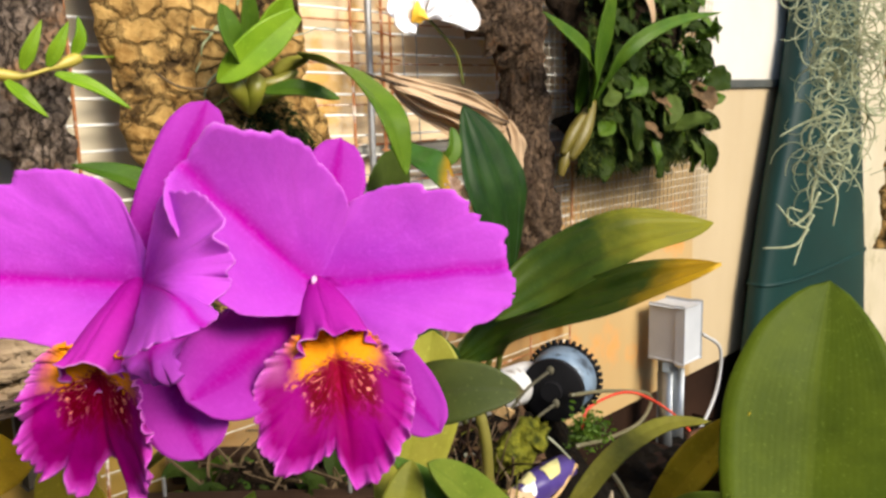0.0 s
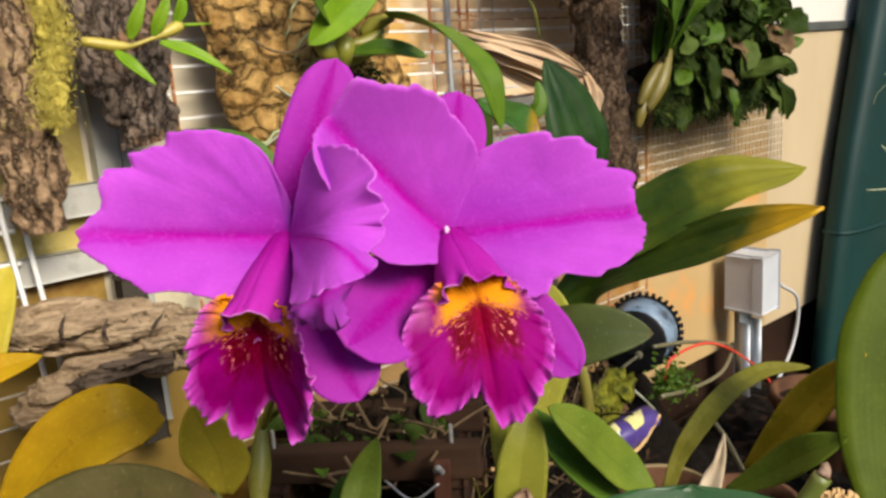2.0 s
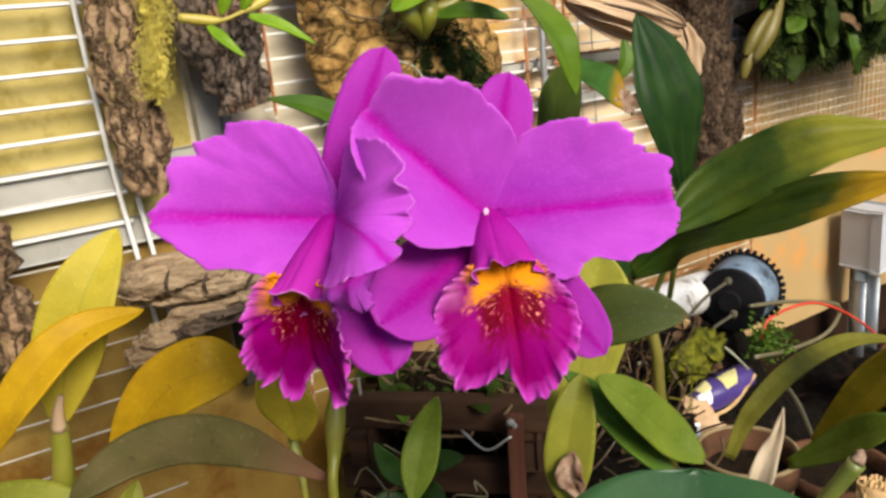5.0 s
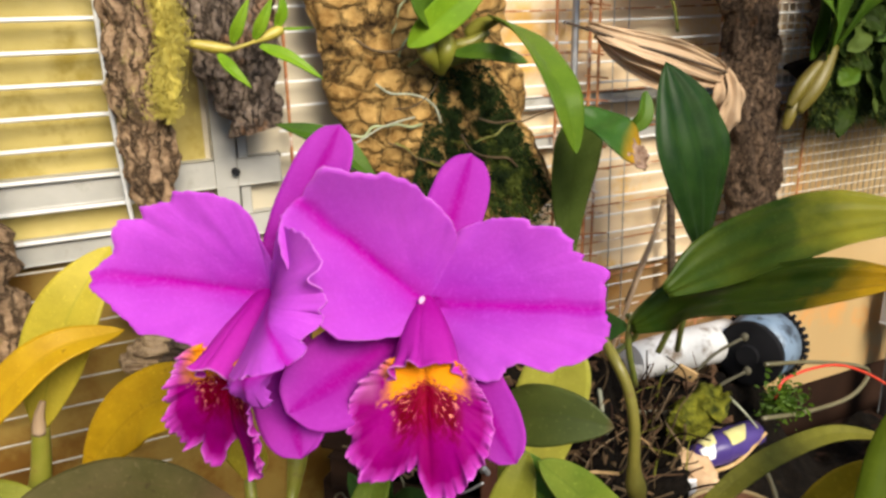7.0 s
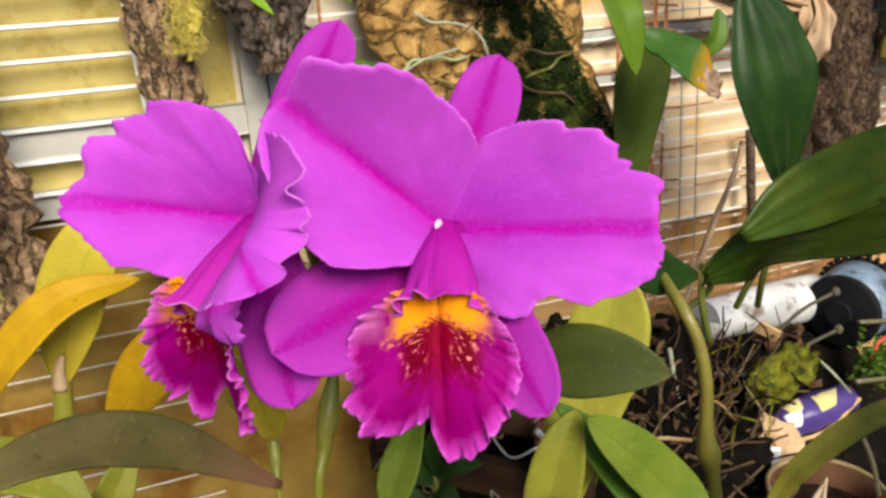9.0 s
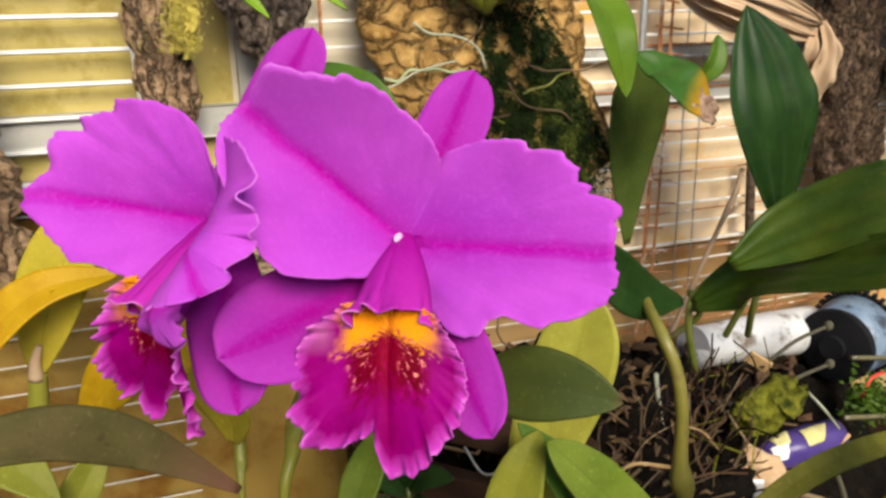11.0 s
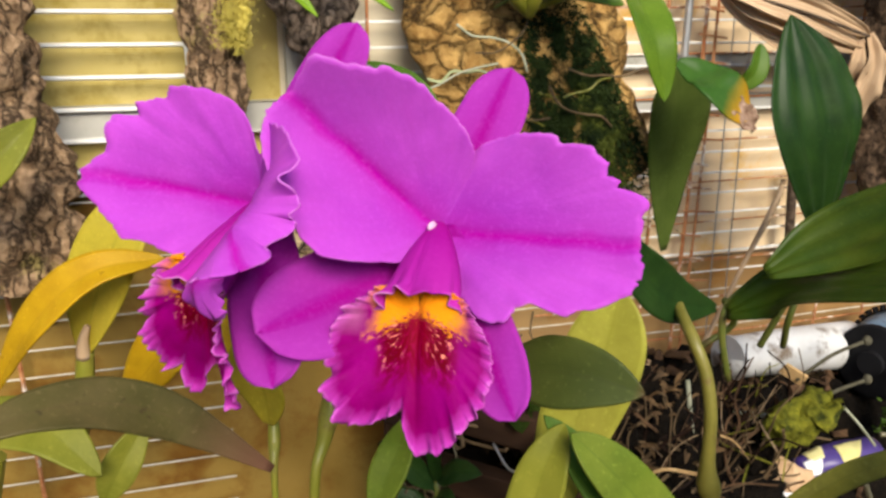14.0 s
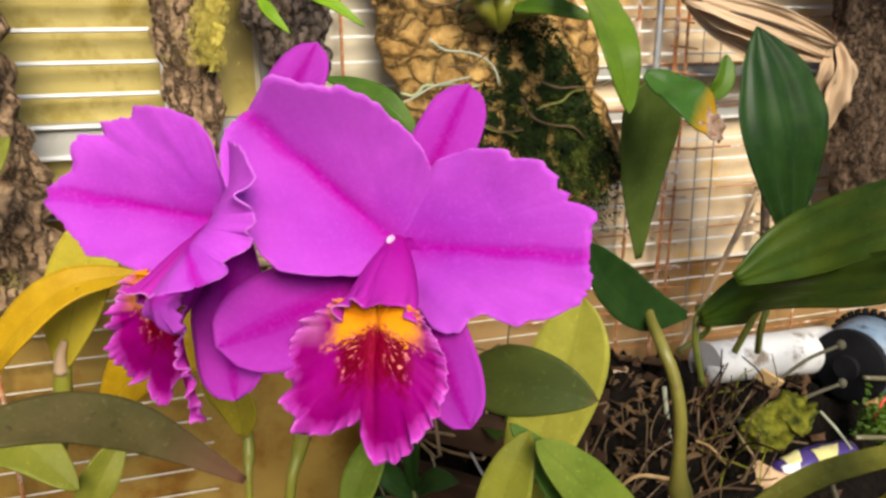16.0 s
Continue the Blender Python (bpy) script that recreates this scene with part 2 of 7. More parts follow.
    band = calc(n, l, "MULTIPLY", calc(n, l, "MULTIPLY", calc(n, l, "SUBTRACT", low, y), 26.0, clamp=True), calc(n, l, "MULTIPLY", calc(n, l, "SUBTRACT", calc(n, l, "ADD", 0.40, calc(n, l, "MULTIPLY", w0, 0.25)), x), 7.0, clamp=True))
    out = mix(n, l, band, out, (0.80, 0.27, 0.006))
    fine = calc(n, l, "MULTIPLY", calc(n, l, "SUBTRACT", calc(n, l, "SINE", calc(n, l, "MULTIPLY", sp.outputs[0], 330.0)), 0.55), 2.2, clamp=True)
    fine = calc(n, l, "MULTIPLY", fine, calc(n, l, "SUBTRACT", 1.0, calc(n, l, "MULTIPLY", x, 9.0), clamp=True))
    out = mix(n, l, calc(n, l, "MULTIPLY", calc(n, l, "MULTIPLY", fine, band), 0.6), out, (0.42, 0.02, 0.02))
    l.new(out, p.inputs["Base Color"])
    p.inputs["Roughness"].default_value = 0.5
    p.inputs["Specular IOR Level"].default_value = 0.03
    bump(n, l, calc(n, l, "ADD", sk.outputs[0], wob.outputs[0]), 0.4, 0.0008, p)
    thin(m, out, 0.15)
    return m


def bark_material(name, crack, a, b, stain, scale=70.0, stain_scale=14.0, spots=0.58, flat=1.0, width=0.10, wild=0.018):
    """Plates of bark parted by dark cracks, with patches of another colour."""
    m, n, l, p = material(name)
    c = n.new("ShaderNodeTexCoord")
    mp = n.new("ShaderNodeMapping")
    mp.inputs["Scale"].default_value = (1.0, 1.0, flat)
    warp = noise_node(n, l, 80.0, 6.0, 0.65)
    w = n.new("ShaderNodeVectorMath")
    w.operation = "MULTIPLY_ADD"
    w.inputs[1].default_value = (wild, wild, wild)
    l.new(warp.outputs[1], w.inputs[0])
    l.new(c.outputs["Object"], w.inputs[2])
    l.new(w.outputs[0], mp.inputs[0])
    v = n.new("ShaderNodeTexVoronoi")
    v.feature = "DISTANCE_TO_EDGE"
    v.inputs["Scale"].default_value = scale
    l.new(mp.outputs[0], v.inputs["Vector"])
    t = noise_node(n, l, scale * 1.6, 7.0, 0.7)
    r = ramp(n, [(0.3, a), (0.68, b)])
    l.new(t.outputs[0], r.inputs[0])
    st = noise_node(n, l, stain_scale, 6.0, 0.7)
    k = ramp(n, [(spots, (0, 0, 0)), (spots + 0.08, (1, 1, 1))])
    l.new(st.outputs[0], k.inputs[0])
    out = mix(n, l, k.outputs[0], r.outputs[0], stain)
    e = ramp(n, [(0.0, (1, 1, 1)), (width, (0, 0, 0))])
    l.new(v.outputs["Distance"], e.inputs[0])
    gone = calc(n, l, "MULTIPLY", calc(n, l, "SUBTRACT", warp.outputs[0], 0.30), 5.0, clamp=True)
    out = mix(n, l, calc(n, l, "MULTIPLY", calc(n, l, "MULTIPLY", e.outputs[0], 0.85), gone), out, crack)
    l.new(out, p.inputs["Base Color"])
    p.inputs["Roughness"].default_value = 0.9
    p.inputs["Specular IOR Level"].default_value = 0.15
    high = calc(n, l, "ADD", calc(n, l, "MULTIPLY", calc(n, l, "MINIMUM", v.outputs["Distance"], 0.16), 5.0), calc(n, l, "MULTIPLY", t.outputs[0], 0.9))
    bump(n, l, high, 1.0, 0.006, p)
    return m


M = {}
M["petal"] = petal_material("orchid_petal", (0.37, 0.034, 0.46), (0.50, 0.068, 0.56), (0.42, 0.002, 0.35))
M["sepal"] = petal_material("orchid_sepal", (0.36, 0.018, 0.37), (0.44, 0.036, 0.45), (0.38, 0.001, 0.30), 0.1, 4.5, 0.42)
M["lip_tube"] = petal_material("lip_tube", (0.38, 0.007, 0.30), (0.44, 0.014, 0.36), (0.36, 0.001, 0.26), 0.8, 4.0)
M["lip"] = lip_material("orchid_lip")
M["throat"] = plain("orange_throat", (0.62, 0.17, 0.01), (0.80, 0.27, 0.01), 0.55, 120)
M["column"] = plain("orchid_column", (0.52, 0.30, 0.46), (0.66, 0.46, 0.58), 0.4, 200)
M["leaf_fresh"] = leaf_material("fresh_leaf", (0.135, 0.265, 0.010), (0.22, 0.355, 0.018), (0.11, 0.22, 0.010))
M["leaf_mid"] = leaf_material("mid_green_leaf", (0.0484, 0.1162, 0.0094), (0.0920, 0.1599, 0.0148), (0.0484, 0.1061, 0.0094))
M["leaf_dark"] = leaf_material("dark_green_leaf", (0.011, 0.036, 0.008), (0.028, 0.066, 0.012), (0.008, 0.026, 0.006), 0.36, veins=9.0)
M["leaf_dull"] = leaf_material("dull_green_leaf", (0.058, 0.088, 0.016), (0.085, 0.120, 0.024), (0.052, 0.078, 0.014), 0.5, gloss=0.08)
M["leaf_olive"] = leaf_material("olive_leaf", (0.050, 0.070, 0.012), (0.086, 0.106, 0.019), (0.046, 0.054, 0.010), 0.42, gloss=0.3, tip=(0.14, 0.045, 0.03), tip_at=0.95)
M["leaf_soft"] = leaf_material("soft_green_leaf", (0.095, 0.150, 0.013), (0.170, 0.215, 0.025), (0.075, 0.12, 0.011), 0.4)
M["leaf_gold"] = leaf_material("golden_olive_leaf", (0.32, 0.256, 0.016), (0.496, 0.376, 0.0288), (0.256, 0.208, 0.016), 0.42, through=0.3, spots=(0.14, 0.09, 0.01))
M["leaf_brown"] = leaf_material("bronze_leaf", (0.072, 0.066, 0.018), (0.125, 0.098, 0.038), (0.10, 0.07, 0.03), 0.42, spots=(0.05, 0.035, 0.016), foot=(0.15, 0.070, 0.045))
M["leaf_yellow"] = leaf_material("yellowed_leaf", (0.4680, 0.2610, 0.0072), (0.5760, 0.3600, 0.0108), (0.3780, 0.2160, 0.0108), 0.42, through=0.3, spots=(0.2700, 0.1350, 0.0108))
M["leaf_turning"] = leaf_material("turning_leaf", (0.44, 0.37, 0.03), (0.60, 0.48, 0.05), (0.36, 0.34, 0.03), 0.42, through=0.35)
M["leaf_pale"] = leaf_material("pale_lime_leaf", (0.33, 0.335, 0.040), (0.43, 0.41, 0.066), (0.31, 0.31, 0.034), 0.42, through=0.35)
M["leaf_lime"] = leaf_material("yellow_green_leaf", (0.17, 0.185, 0.018), (0.27, 0.27, 0.036), (0.16, 0.165, 0.015), 0.42, through=0.3)
M["leaf_straw"] = leaf_material("dull_yellow_leaf", (0.1323, 0.1288, 0.0161), (0.2185, 0.2012, 0.0299), (0.115, 0.115, 0.0138), 0.5, gloss=0.08)
M["leaf_aged"] = leaf_material("ageing_green_leaf", (0.018, 0.052, 0.005), (0.060, 0.092, 0.008), (0.034, 0.066, 0.007), 0.36, tip=(0.56, 0.33, 0.012), tip_at=0.74, veins=8.0)
M["leaf_aged_pale"] = leaf_material("pale_tipped_leaf", (0.022, 0.056, 0.005), (0.066, 0.096, 0.009), (0.034, 0.068, 0.007), 0.36, tip=(0.36, 0.33, 0.025), tip_at=0.60, veins=8.0)
M["leaf_burnt"] = leaf_material("scorched_leaf", (0.0242, 0.0819, 0.0094), (0.0484, 0.1162, 0.0148), (0.0335, 0.0819, 0.0094), 0.4, tip=(0.4111, 0.2176, 0.0094), tip_at=0.72)
M["leaf_big"] = leaf_material("broad_leaf", (0.048, 0.074, 0.004), (0.082, 0.112, 0.007), (0.10, 0.13, 0.012), 0.45, gloss=0.06)
M["leaf_glossy"] = leaf_material("glossy_leaf", (0.02119, 0.07189, 0.02119), (0.03835, 0.09789, 0.02938), (0.05057, 0.1019, 0.03419), 0.30, gloss=0.28, veins=3.0)
M["stem"] = plain("green_stem", (0.0918, 0.1242, 0.0189), (0.1620, 0.1728, 0.0324), 0.45, 60, stain=(0.1188, 0.0864, 0.0270), stain_scale=40)
M["stem_olive"] = plain("yellow_brown_bulb", (0.09, 0.07125, 0.0075), (0.15, 0.1162, 0.0135), 0.5, 60, stain=(0.09, 0.055, 0.014), stain_scale=60, spots=0.58)
M["leaf_lank"] = leaf_material("soft_lime_leaf", (0.080, 0.165, 0.010), (0.135, 0.225, 0.016), (0.07, 0.14, 0.010), through=0.32)
M["stem_gold"] = plain("golden_stem", (0.34, 0.26, 0.035), (0.48, 0.40, 0.07), 0.45, 60, stain=(0.22, 0.13, 0.03), stain_scale=60, spots=0.6)
M["stem_yellow"] = plain("yellow_green_stem", (0.1506, 0.1594, 0.0133), (0.2125, 0.1948, 0.0266), 0.42, 60, stain=(0.1328, 0.0974, 0.0221), stain_scale=60, spots=0.6)
M["stem_bronze"] = plain("bronze_stem", (0.125, 0.115, 0.018), (0.19, 0.165, 0.03), 0.45, 60, stain=(0.12, 0.075, 0.024), stain_scale=50, spots=0.6)
M["root"] = plain("orchid_root", (0.2800, 0.2940, 0.1960), (0.3850, 0.3850, 0.2940), 0.7, 120)
M["grey_stalk"] = plain("grey_dry_stalk", (0.060, 0.055, 0.035), (0.12, 0.11, 0.075), 0.7, 90)
M["moss_bright"] = plain("yellow_green_moss", (0.020, 0.026, 0.004), (0.24, 0.235, 0.022), 0.95, 75, bumps=1.0, dist=0.004, stain=(0.035, 0.045, 0.010), stain_scale=60, spots=0.54)
M["root_brown"] = plain("dry_root", (0.0700, 0.0455, 0.0245), (0.1540, 0.1050, 0.0560), 0.85, 90)
M["scorch"] = plain("scorched_tip", (0.09, 0.04, 0.02), (0.36, 0.25, 0.18), 0.8, 160)
M["husk"] = plain("dry_husk", (0.36, 0.235, 0.135), (0.50, 0.36, 0.23), 0.8, 18, stretch=(0.7425, 0.7425, 0.9500), bumps=0.5, dist=0.002)
M["bark_dark"] = bark_material("dark_bark", (0.008, 0.005, 0.003), (0.055, 0.034, 0.022), (0.24, 0.155, 0.095), (0.27, 0.13, 0.055), 150, 16, 0.60, 0.20, 0.11, 0.026)
M["bark_grey"] = bark_material("grey_bark", (0.010, 0.006, 0.005), (0.085, 0.058, 0.044), (0.36, 0.27, 0.20), (0.36, 0.20, 0.11), 130, 18, 0.57, 0.28, 0.12)
M["bark_brown"] = bark_material("brown_bark", (0.018, 0.010, 0.007), (0.17, 0.095, 0.050), (0.60, 0.40, 0.23), (0.40, 0.31, 0.11), 120, 18, 0.57, 0.24, 0.13)
M["cork"] = bark_material("cork_bark", (0.010, 0.006, 0.003), (0.24, 0.115, 0.026), (0.64, 0.40, 0.135), (0.060, 0.034, 0.012), 44, 17, 0.54, 1.5, 0.06, 0.016)
def wood_material(name, a, b, dark, along, scale=260.0):
    """Weathered wood: grain lines along one direction in plan, pale and dark streaks, deep fine cracks."""
    m, n, l, p = material(name)
    c, mp = n.new("ShaderNodeTexCoord"), n.new("ShaderNodeMapping")
    mp.vector_type = "TEXTURE"
    mp.inputs["Rotation"].default_value = (0, 0.12, along)
    mp.inputs["Scale"].default_value = (14.0, 1.0, 1.0)
    l.new(c.outputs["Object"], mp.inputs[0])
    tone = []
    for k, d in ((scale, 4.0), (scale * 0.3, 5.0)):
        t = n.new("ShaderNodeTexNoise")
        t.inputs["Scale"].default_value, t.inputs["Detail"].default_value, t.inputs["Roughness"].default_value = k, d, 0.65
        l.new(mp.outputs[0], t.inputs["Vector"])
        tone.append(t.outputs[0])
    r = ramp(n, [(0.36, a), (0.64, b)])
    l.new(calc(n, l, "ADD", calc(n, l, "MULTIPLY", tone[0], 0.5), calc(n, l, "MULTIPLY", tone[1], 0.5)), r.inputs[0])
    k = ramp(n, [(0.56, (0, 0, 0)), (0.64, (1, 1, 1))])
    l.new(tone[1], k.inputs[0])
    out = mix(n, l, calc(n, l, "MULTIPLY", k.outputs[0], 0.8), r.outputs[0], dark)
    l.new(out, p.inputs["Base Color"])
    p.inputs["Roughness"].default_value = 0.85
    p.inputs["Specular IOR Level"].default_value = 0.12
    bump(n, l, calc(n, l, "ADD", tone[0], tone[1]), 1.0, 0.004, p)
    return m


M["drift"] = wood_material("driftwood", (0.15, 0.095, 0.055), (0.52, 0.38, 0.23), (0.07, 0.042, 0.026), math.pi / 2 - A0)
M["drift_dark"] = wood_material("dark_driftwood", (0.030, 0.020, 0.015), (0.16, 0.115, 0.08), (0.02, 0.013, 0.01), math.pi / 2 - A0)
M["moss"] = plain("pale_moss", (0.42, 0.34, 0.06), (0.66, 0.55, 0.13), 0.95, 90)
M["moss_dark"] = plain("dark_moss", (0.006, 0.012, 0.004), (0.035, 0.055, 0.012), 0.95, 90)
M["moss_green"] = plain("olive_moss", (0.030, 0.045, 0.008), (0.13, 0.15, 0.025), 0.95, 120)
M["root_green"] = plain("greenish_root", (0.20, 0.23, 0.10), (0.40, 0.42, 0.24), 0.7, 120)
M["moss_leaf"] = leaf_material("moss_leaf", (0.0500, 0.0688, 0.0088), (0.3125, 0.3000, 0.0250), (0.0625, 0.1000, 0.0125), 0.6)
M["chip"] = plain("bark_chip", (0.025, 0.014, 0.008), (0.15, 0.085, 0.045), 0.9, 45, bumps=0.6, dist=0.002)
M["chip_pale"] = plain("pale_wood_chip", (0.36, 0.24, 0.14), (0.62, 0.46, 0.30), 0.85, 40, bumps=0.5, dist=0.002)
M["straw"] = plain("dry_straw", (0.34, 0.20, 0.08), (0.62, 0.42, 0.20), 0.8, 60, stretch=(1, 1, 0.2), bumps=0.4)
# dead brown leaf, lowered in colour to stand in for shade under plants
M["dead_leaf"] = leaf_material("dead_leaf", (0.0120, 0.0075, 0.0045), (0.1950, 0.1162, 0.0525), (0.0450, 0.0263, 0.0120), 0.7, through=0.05)
M["fern"] = leaf_material("fern_leaf", (0.012, 0.026, 0.004), (0.036, 0.056, 0.008), (0.018, 0.034, 0.006), 0.5, gloss=0.06)
M["fern_bright"] = leaf_material("bright_fern_leaf", (0.0382, 0.0892, 0.0064), (0.0829, 0.1403, 0.0102), (0.0382, 0.0892, 0.0076), 0.45)
# peat brown, taken darker for the shade it would lie in
M["peat"] = plain("peat", (0.0059, 0.0034, 0.0017), (0.0315, 0.0189, 0.0101), 0.95, 120, bumps=1.0, dist=0.006)
M["air"] = plain("air_plant_strand", (0.27, 0.29, 0.17), (0.46, 0.48, 0.31), 0.8, 300)
M["tank"] = plain("green_plastic", (0.003, 0.022, 0.020), (0.006, 0.034, 0.030), 0.5, 5, bumps=0.05, stain=(0.012, 0.050, 0.044), stain_scale=9, spots=0.66)
M["tank"].node_tree.nodes["Principled BSDF"].inputs["Specular IOR Level"].default_value = 0.25
M["white_wire"] = plain("white_enamelled_wire", (0.6800, 0.6630, 0.6120), (0.7480, 0.7395, 0.7140), 0.3, 60, bumps=0.1, stain=(0.3060, 0.1190, 0.0425), stain_scale=30, spots=0.68)
M["rusty_wire"] = plain("rusty_wire", (0.26, 0.085, 0.03), (0.50, 0.24, 0.11), 0.75, 140, bumps=0.5, stain=(0.78, 0.74, 0.66), stain_scale=45, spots=0.52)
M["chipped_wire"] = plain("chipped_white_wire", (0.78, 0.76, 0.70), (0.86, 0.85, 0.81), 0.4, 60, bumps=0.3, stain=(0.30, 0.11, 0.04), stain_scale=45, spots=0.60)
M["grey_wire"] = plain("galvanised_wire", (0.32, 0.33, 0.34), (0.50, 0.50, 0.50), 0.4, 80, metal=0.7)
M["mesh_wire"] = plain("fine_mesh_wire", (0.40, 0.34, 0.25), (0.62, 0.56, 0.46), 0.55, 80)
M["aluminium"] = plain("weathered_aluminium", (0.3362, 0.328, 0.2952), (0.4674, 0.451, 0.4018), 0.42, 25, metal=0.12, bumps=0.1, stain=(0.2535, 0.2438, 0.1950), stain_scale=20, stretch=(0.7800, 0.7800, 0.7800))
M["sheet_yellow"] = plain("algae_stained_sheet", (0.38, 0.295, 0.068), (0.56, 0.45, 0.16), 0.42, 15, bumps=0.10, stain=(0.28, 0.205, 0.026), stain_scale=16, spots=0.52)
# ochre stain of the lower sheets, darkened as well for shade low down
M["sheet_amber"] = plain("amber_stain_shade_sheet", (0.23, 0.138, 0.023), (0.36, 0.228, 0.050), 0.5, 15, bumps=0.08, stain=(0.1968, 0.0861, 0.0082), stain_scale=10, spots=0.50)
M["sheet_tan"] = plain("tan_stained_sheet", (0.66, 0.49, 0.29), (0.82, 0.66, 0.44), 0.5, 11, bumps=0.06, stain=(0.70, 0.42, 0.11), stain_scale=12, spots=0.53)
# orange-brown stain, with low shade on the wall mixed into the tone
M["sheet_rust"] = plain("rust_stain_shade_sheet", (0.2675, 0.1478, 0.0493), (0.3872, 0.2394, 0.0986), 0.5, 9, bumps=0.08, stain=(0.3168, 0.1408, 0.0211), stain_scale=11, spots=0.52)
M["sheet_grey"] = plain("greyed_sheet", (0.5153, 0.4509, 0.3113), (0.6227, 0.5475, 0.4080), 0.45, 9, bumps=0.06, stain=(0.3865, 0.3328, 0.1932), stain_scale=10)
for k in ("sheet_yellow", "sheet_tan", "sheet_grey", "sheet_rust", "sheet_amber"):
    thin(M[k], M[k].node_tree.nodes["Principled BSDF"].inputs["Base Color"].links[0].from_socket, 0.12)
M["ply"] = plain("stained_plywood", (0.378, 0.243, 0.099), (0.468, 0.333, 0.1575), 0.6, 5, stretch=(0.7600, 0.7600, 0.1900), bumps=0.1, stain=(0.5749, 0.2503, 0.0556), stain_scale=7, spots=0.56)
M["ply_pale"] = plain("pale_painted_board", (0.40, 0.30, 0.175), (0.47, 0.37, 0.23), 0.55, 6, stretch=(1, 1, 0.3), bumps=0.06, stain=(0.40, 0.24, 0.11), stain_scale=8, spots=0.66)
M["white_board"] = plain("white_board", (0.56, 0.52, 0.45), (0.64, 0.60, 0.54), 0.5, 6, bumps=0.05)
M["dark_rail"] = plain("dark_rail", (0.05, 0.055, 0.05), (0.10, 0.10, 0.09), 0.5, 30)
M["box_grey"] = plain("grey_plastic", (0.4000, 0.4160, 0.4400), (0.4640, 0.4800, 0.5040), 0.4, 20, bumps=0.04)
M["steel"] = plain("galvanised_steel", (0.2160, 0.2340, 0.2520), (0.3120, 0.3300, 0.3480), 0.38, 40, metal=0.8, bumps=0.1)
M["cable_grey"] = plain("grey_cable", (0.3600, 0.3680, 0.3760), (0.4400, 0.4400, 0.4400), 0.45, 20)
M["cable_red"] = plain("red_cable", (0.50, 0.03, 0.015), (0.62, 0.06, 0.03), 0.45, 20)
M["hose"] = plain("olive_hose", (0.1050, 0.0945, 0.0455), (0.1680, 0.1505, 0.0875), 0.4, 30)
M["black"] = plain("black_plastic", (0.004, 0.004, 0.005), (0.012, 0.012, 0.014), 0.72, 30)
M["white_plastic"] = plain("white_plastic", (0.46, 0.46, 0.45), (0.66, 0.66, 0.66), 0.45, 22, stain=(0.16, 0.12, 0.085), stain_scale=30, spots=0.55)
M["blue_plastic"] = plain("pale_blue_plastic", (0.10, 0.16, 0.24), (0.22, 0.29, 0.37), 0.55, 20, stain=(0.035, 0.045, 0.06), stain_scale=45, spots=0.50)
M["purple"] = plain("purple_print", (0.05, 0.03, 0.16), (0.08, 0.05, 0.22), 0.35, 30)
M["print_yellow"] = plain("pale_yellow_print", (0.60, 0.55, 0.20), (0.70, 0.64, 0.30), 0.4, 60)
M["paper"] = plain("tan_paper", (0.42, 0.26, 0.14), (0.62, 0.44, 0.27), 0.7, 40, bumps=0.5, dist=0.002)
M["papery"] = plain("papery_bract", (0.42, 0.33, 0.22), (0.62, 0.52, 0.38), 0.7, 60, stretch=(1.0, 1.0, 0.2), bumps=0.4)
M["print_white"] = plain("white_print", (0.75, 0.74, 0.78), (0.80, 0.80, 0.82), 0.4, 60)
M["clay_pale"] = plain("pale_worn_clay", (0.13, 0.085, 0.04), (0.30, 0.22, 0.10), 0.6, 40, bumps=0.2)
M["terracotta"] = plain("brown_clay", (0.045, 0.022, 0.012), (0.12, 0.055, 0.028), 0.8, 30, bumps=0.3)
# brown wood with the shade over the bench put into its colour
M["wood_dark"] = plain("shade_darkened_wood", (0.0107, 0.0050, 0.0031), (0.0307, 0.0146, 0.0085), 0.7, 16, stretch=(0.4500, 0.4500, 0.5700), bumps=0.5, dist=0.002)
M["wood_slat"] = plain("dark_basket_wood", (0.014, 0.007, 0.004), (0.050, 0.026, 0.015), 0.8, 30, stretch=(0.25, 1.0, 1.0), bumps=0.6, dist=0.002)
M["wood_red"] = plain("reddish_stake_wood", (0.040, 0.015, 0.009), (0.095, 0.038, 0.024), 0.7, 30, stretch=(1.0, 1.0, 0.2), bumps=0.5, dist=0.002)
M["wood_post"] = plain("weathered_post", (0.0328, 0.0277, 0.0214), (0.0605, 0.0504, 0.0378), 0.8, 14, stretch=(0.5700, 0.5700, 0.2520), bumps=0.4)
M["blue_tub"] = plain("blue_plastic_tub", (0.01, 0.10, 0.38), (0.02, 0.14, 0.46), 0.4, 10)
# litter colour sunk near black in place of shade from plants above
M["soil"] = plain("shade_darkened_litter", (0.0020, 0.0014, 0.0009), (0.0114, 0.0078, 0.0047), 0.95, 110, bumps=1.0, dist=0.008, stain=(0.0252, 0.0168, 0.0084), stain_scale=45, spots=0.6)
M["concrete"] = plain("wet_concrete", (0.10, 0.095, 0.085), (0.17, 0.16, 0.145), 0.8, 8, bumps=0.3)
M["white_flower"] = plain("white_petal", (0.86, 0.84, 0.88), (0.92, 0.90, 0.92), 0.5, 60)
M["flower_gold"] = plain("golden_lip", (0.80, 0.40, 0.02), (0.85, 0.52, 0.05), 0.5, 90)


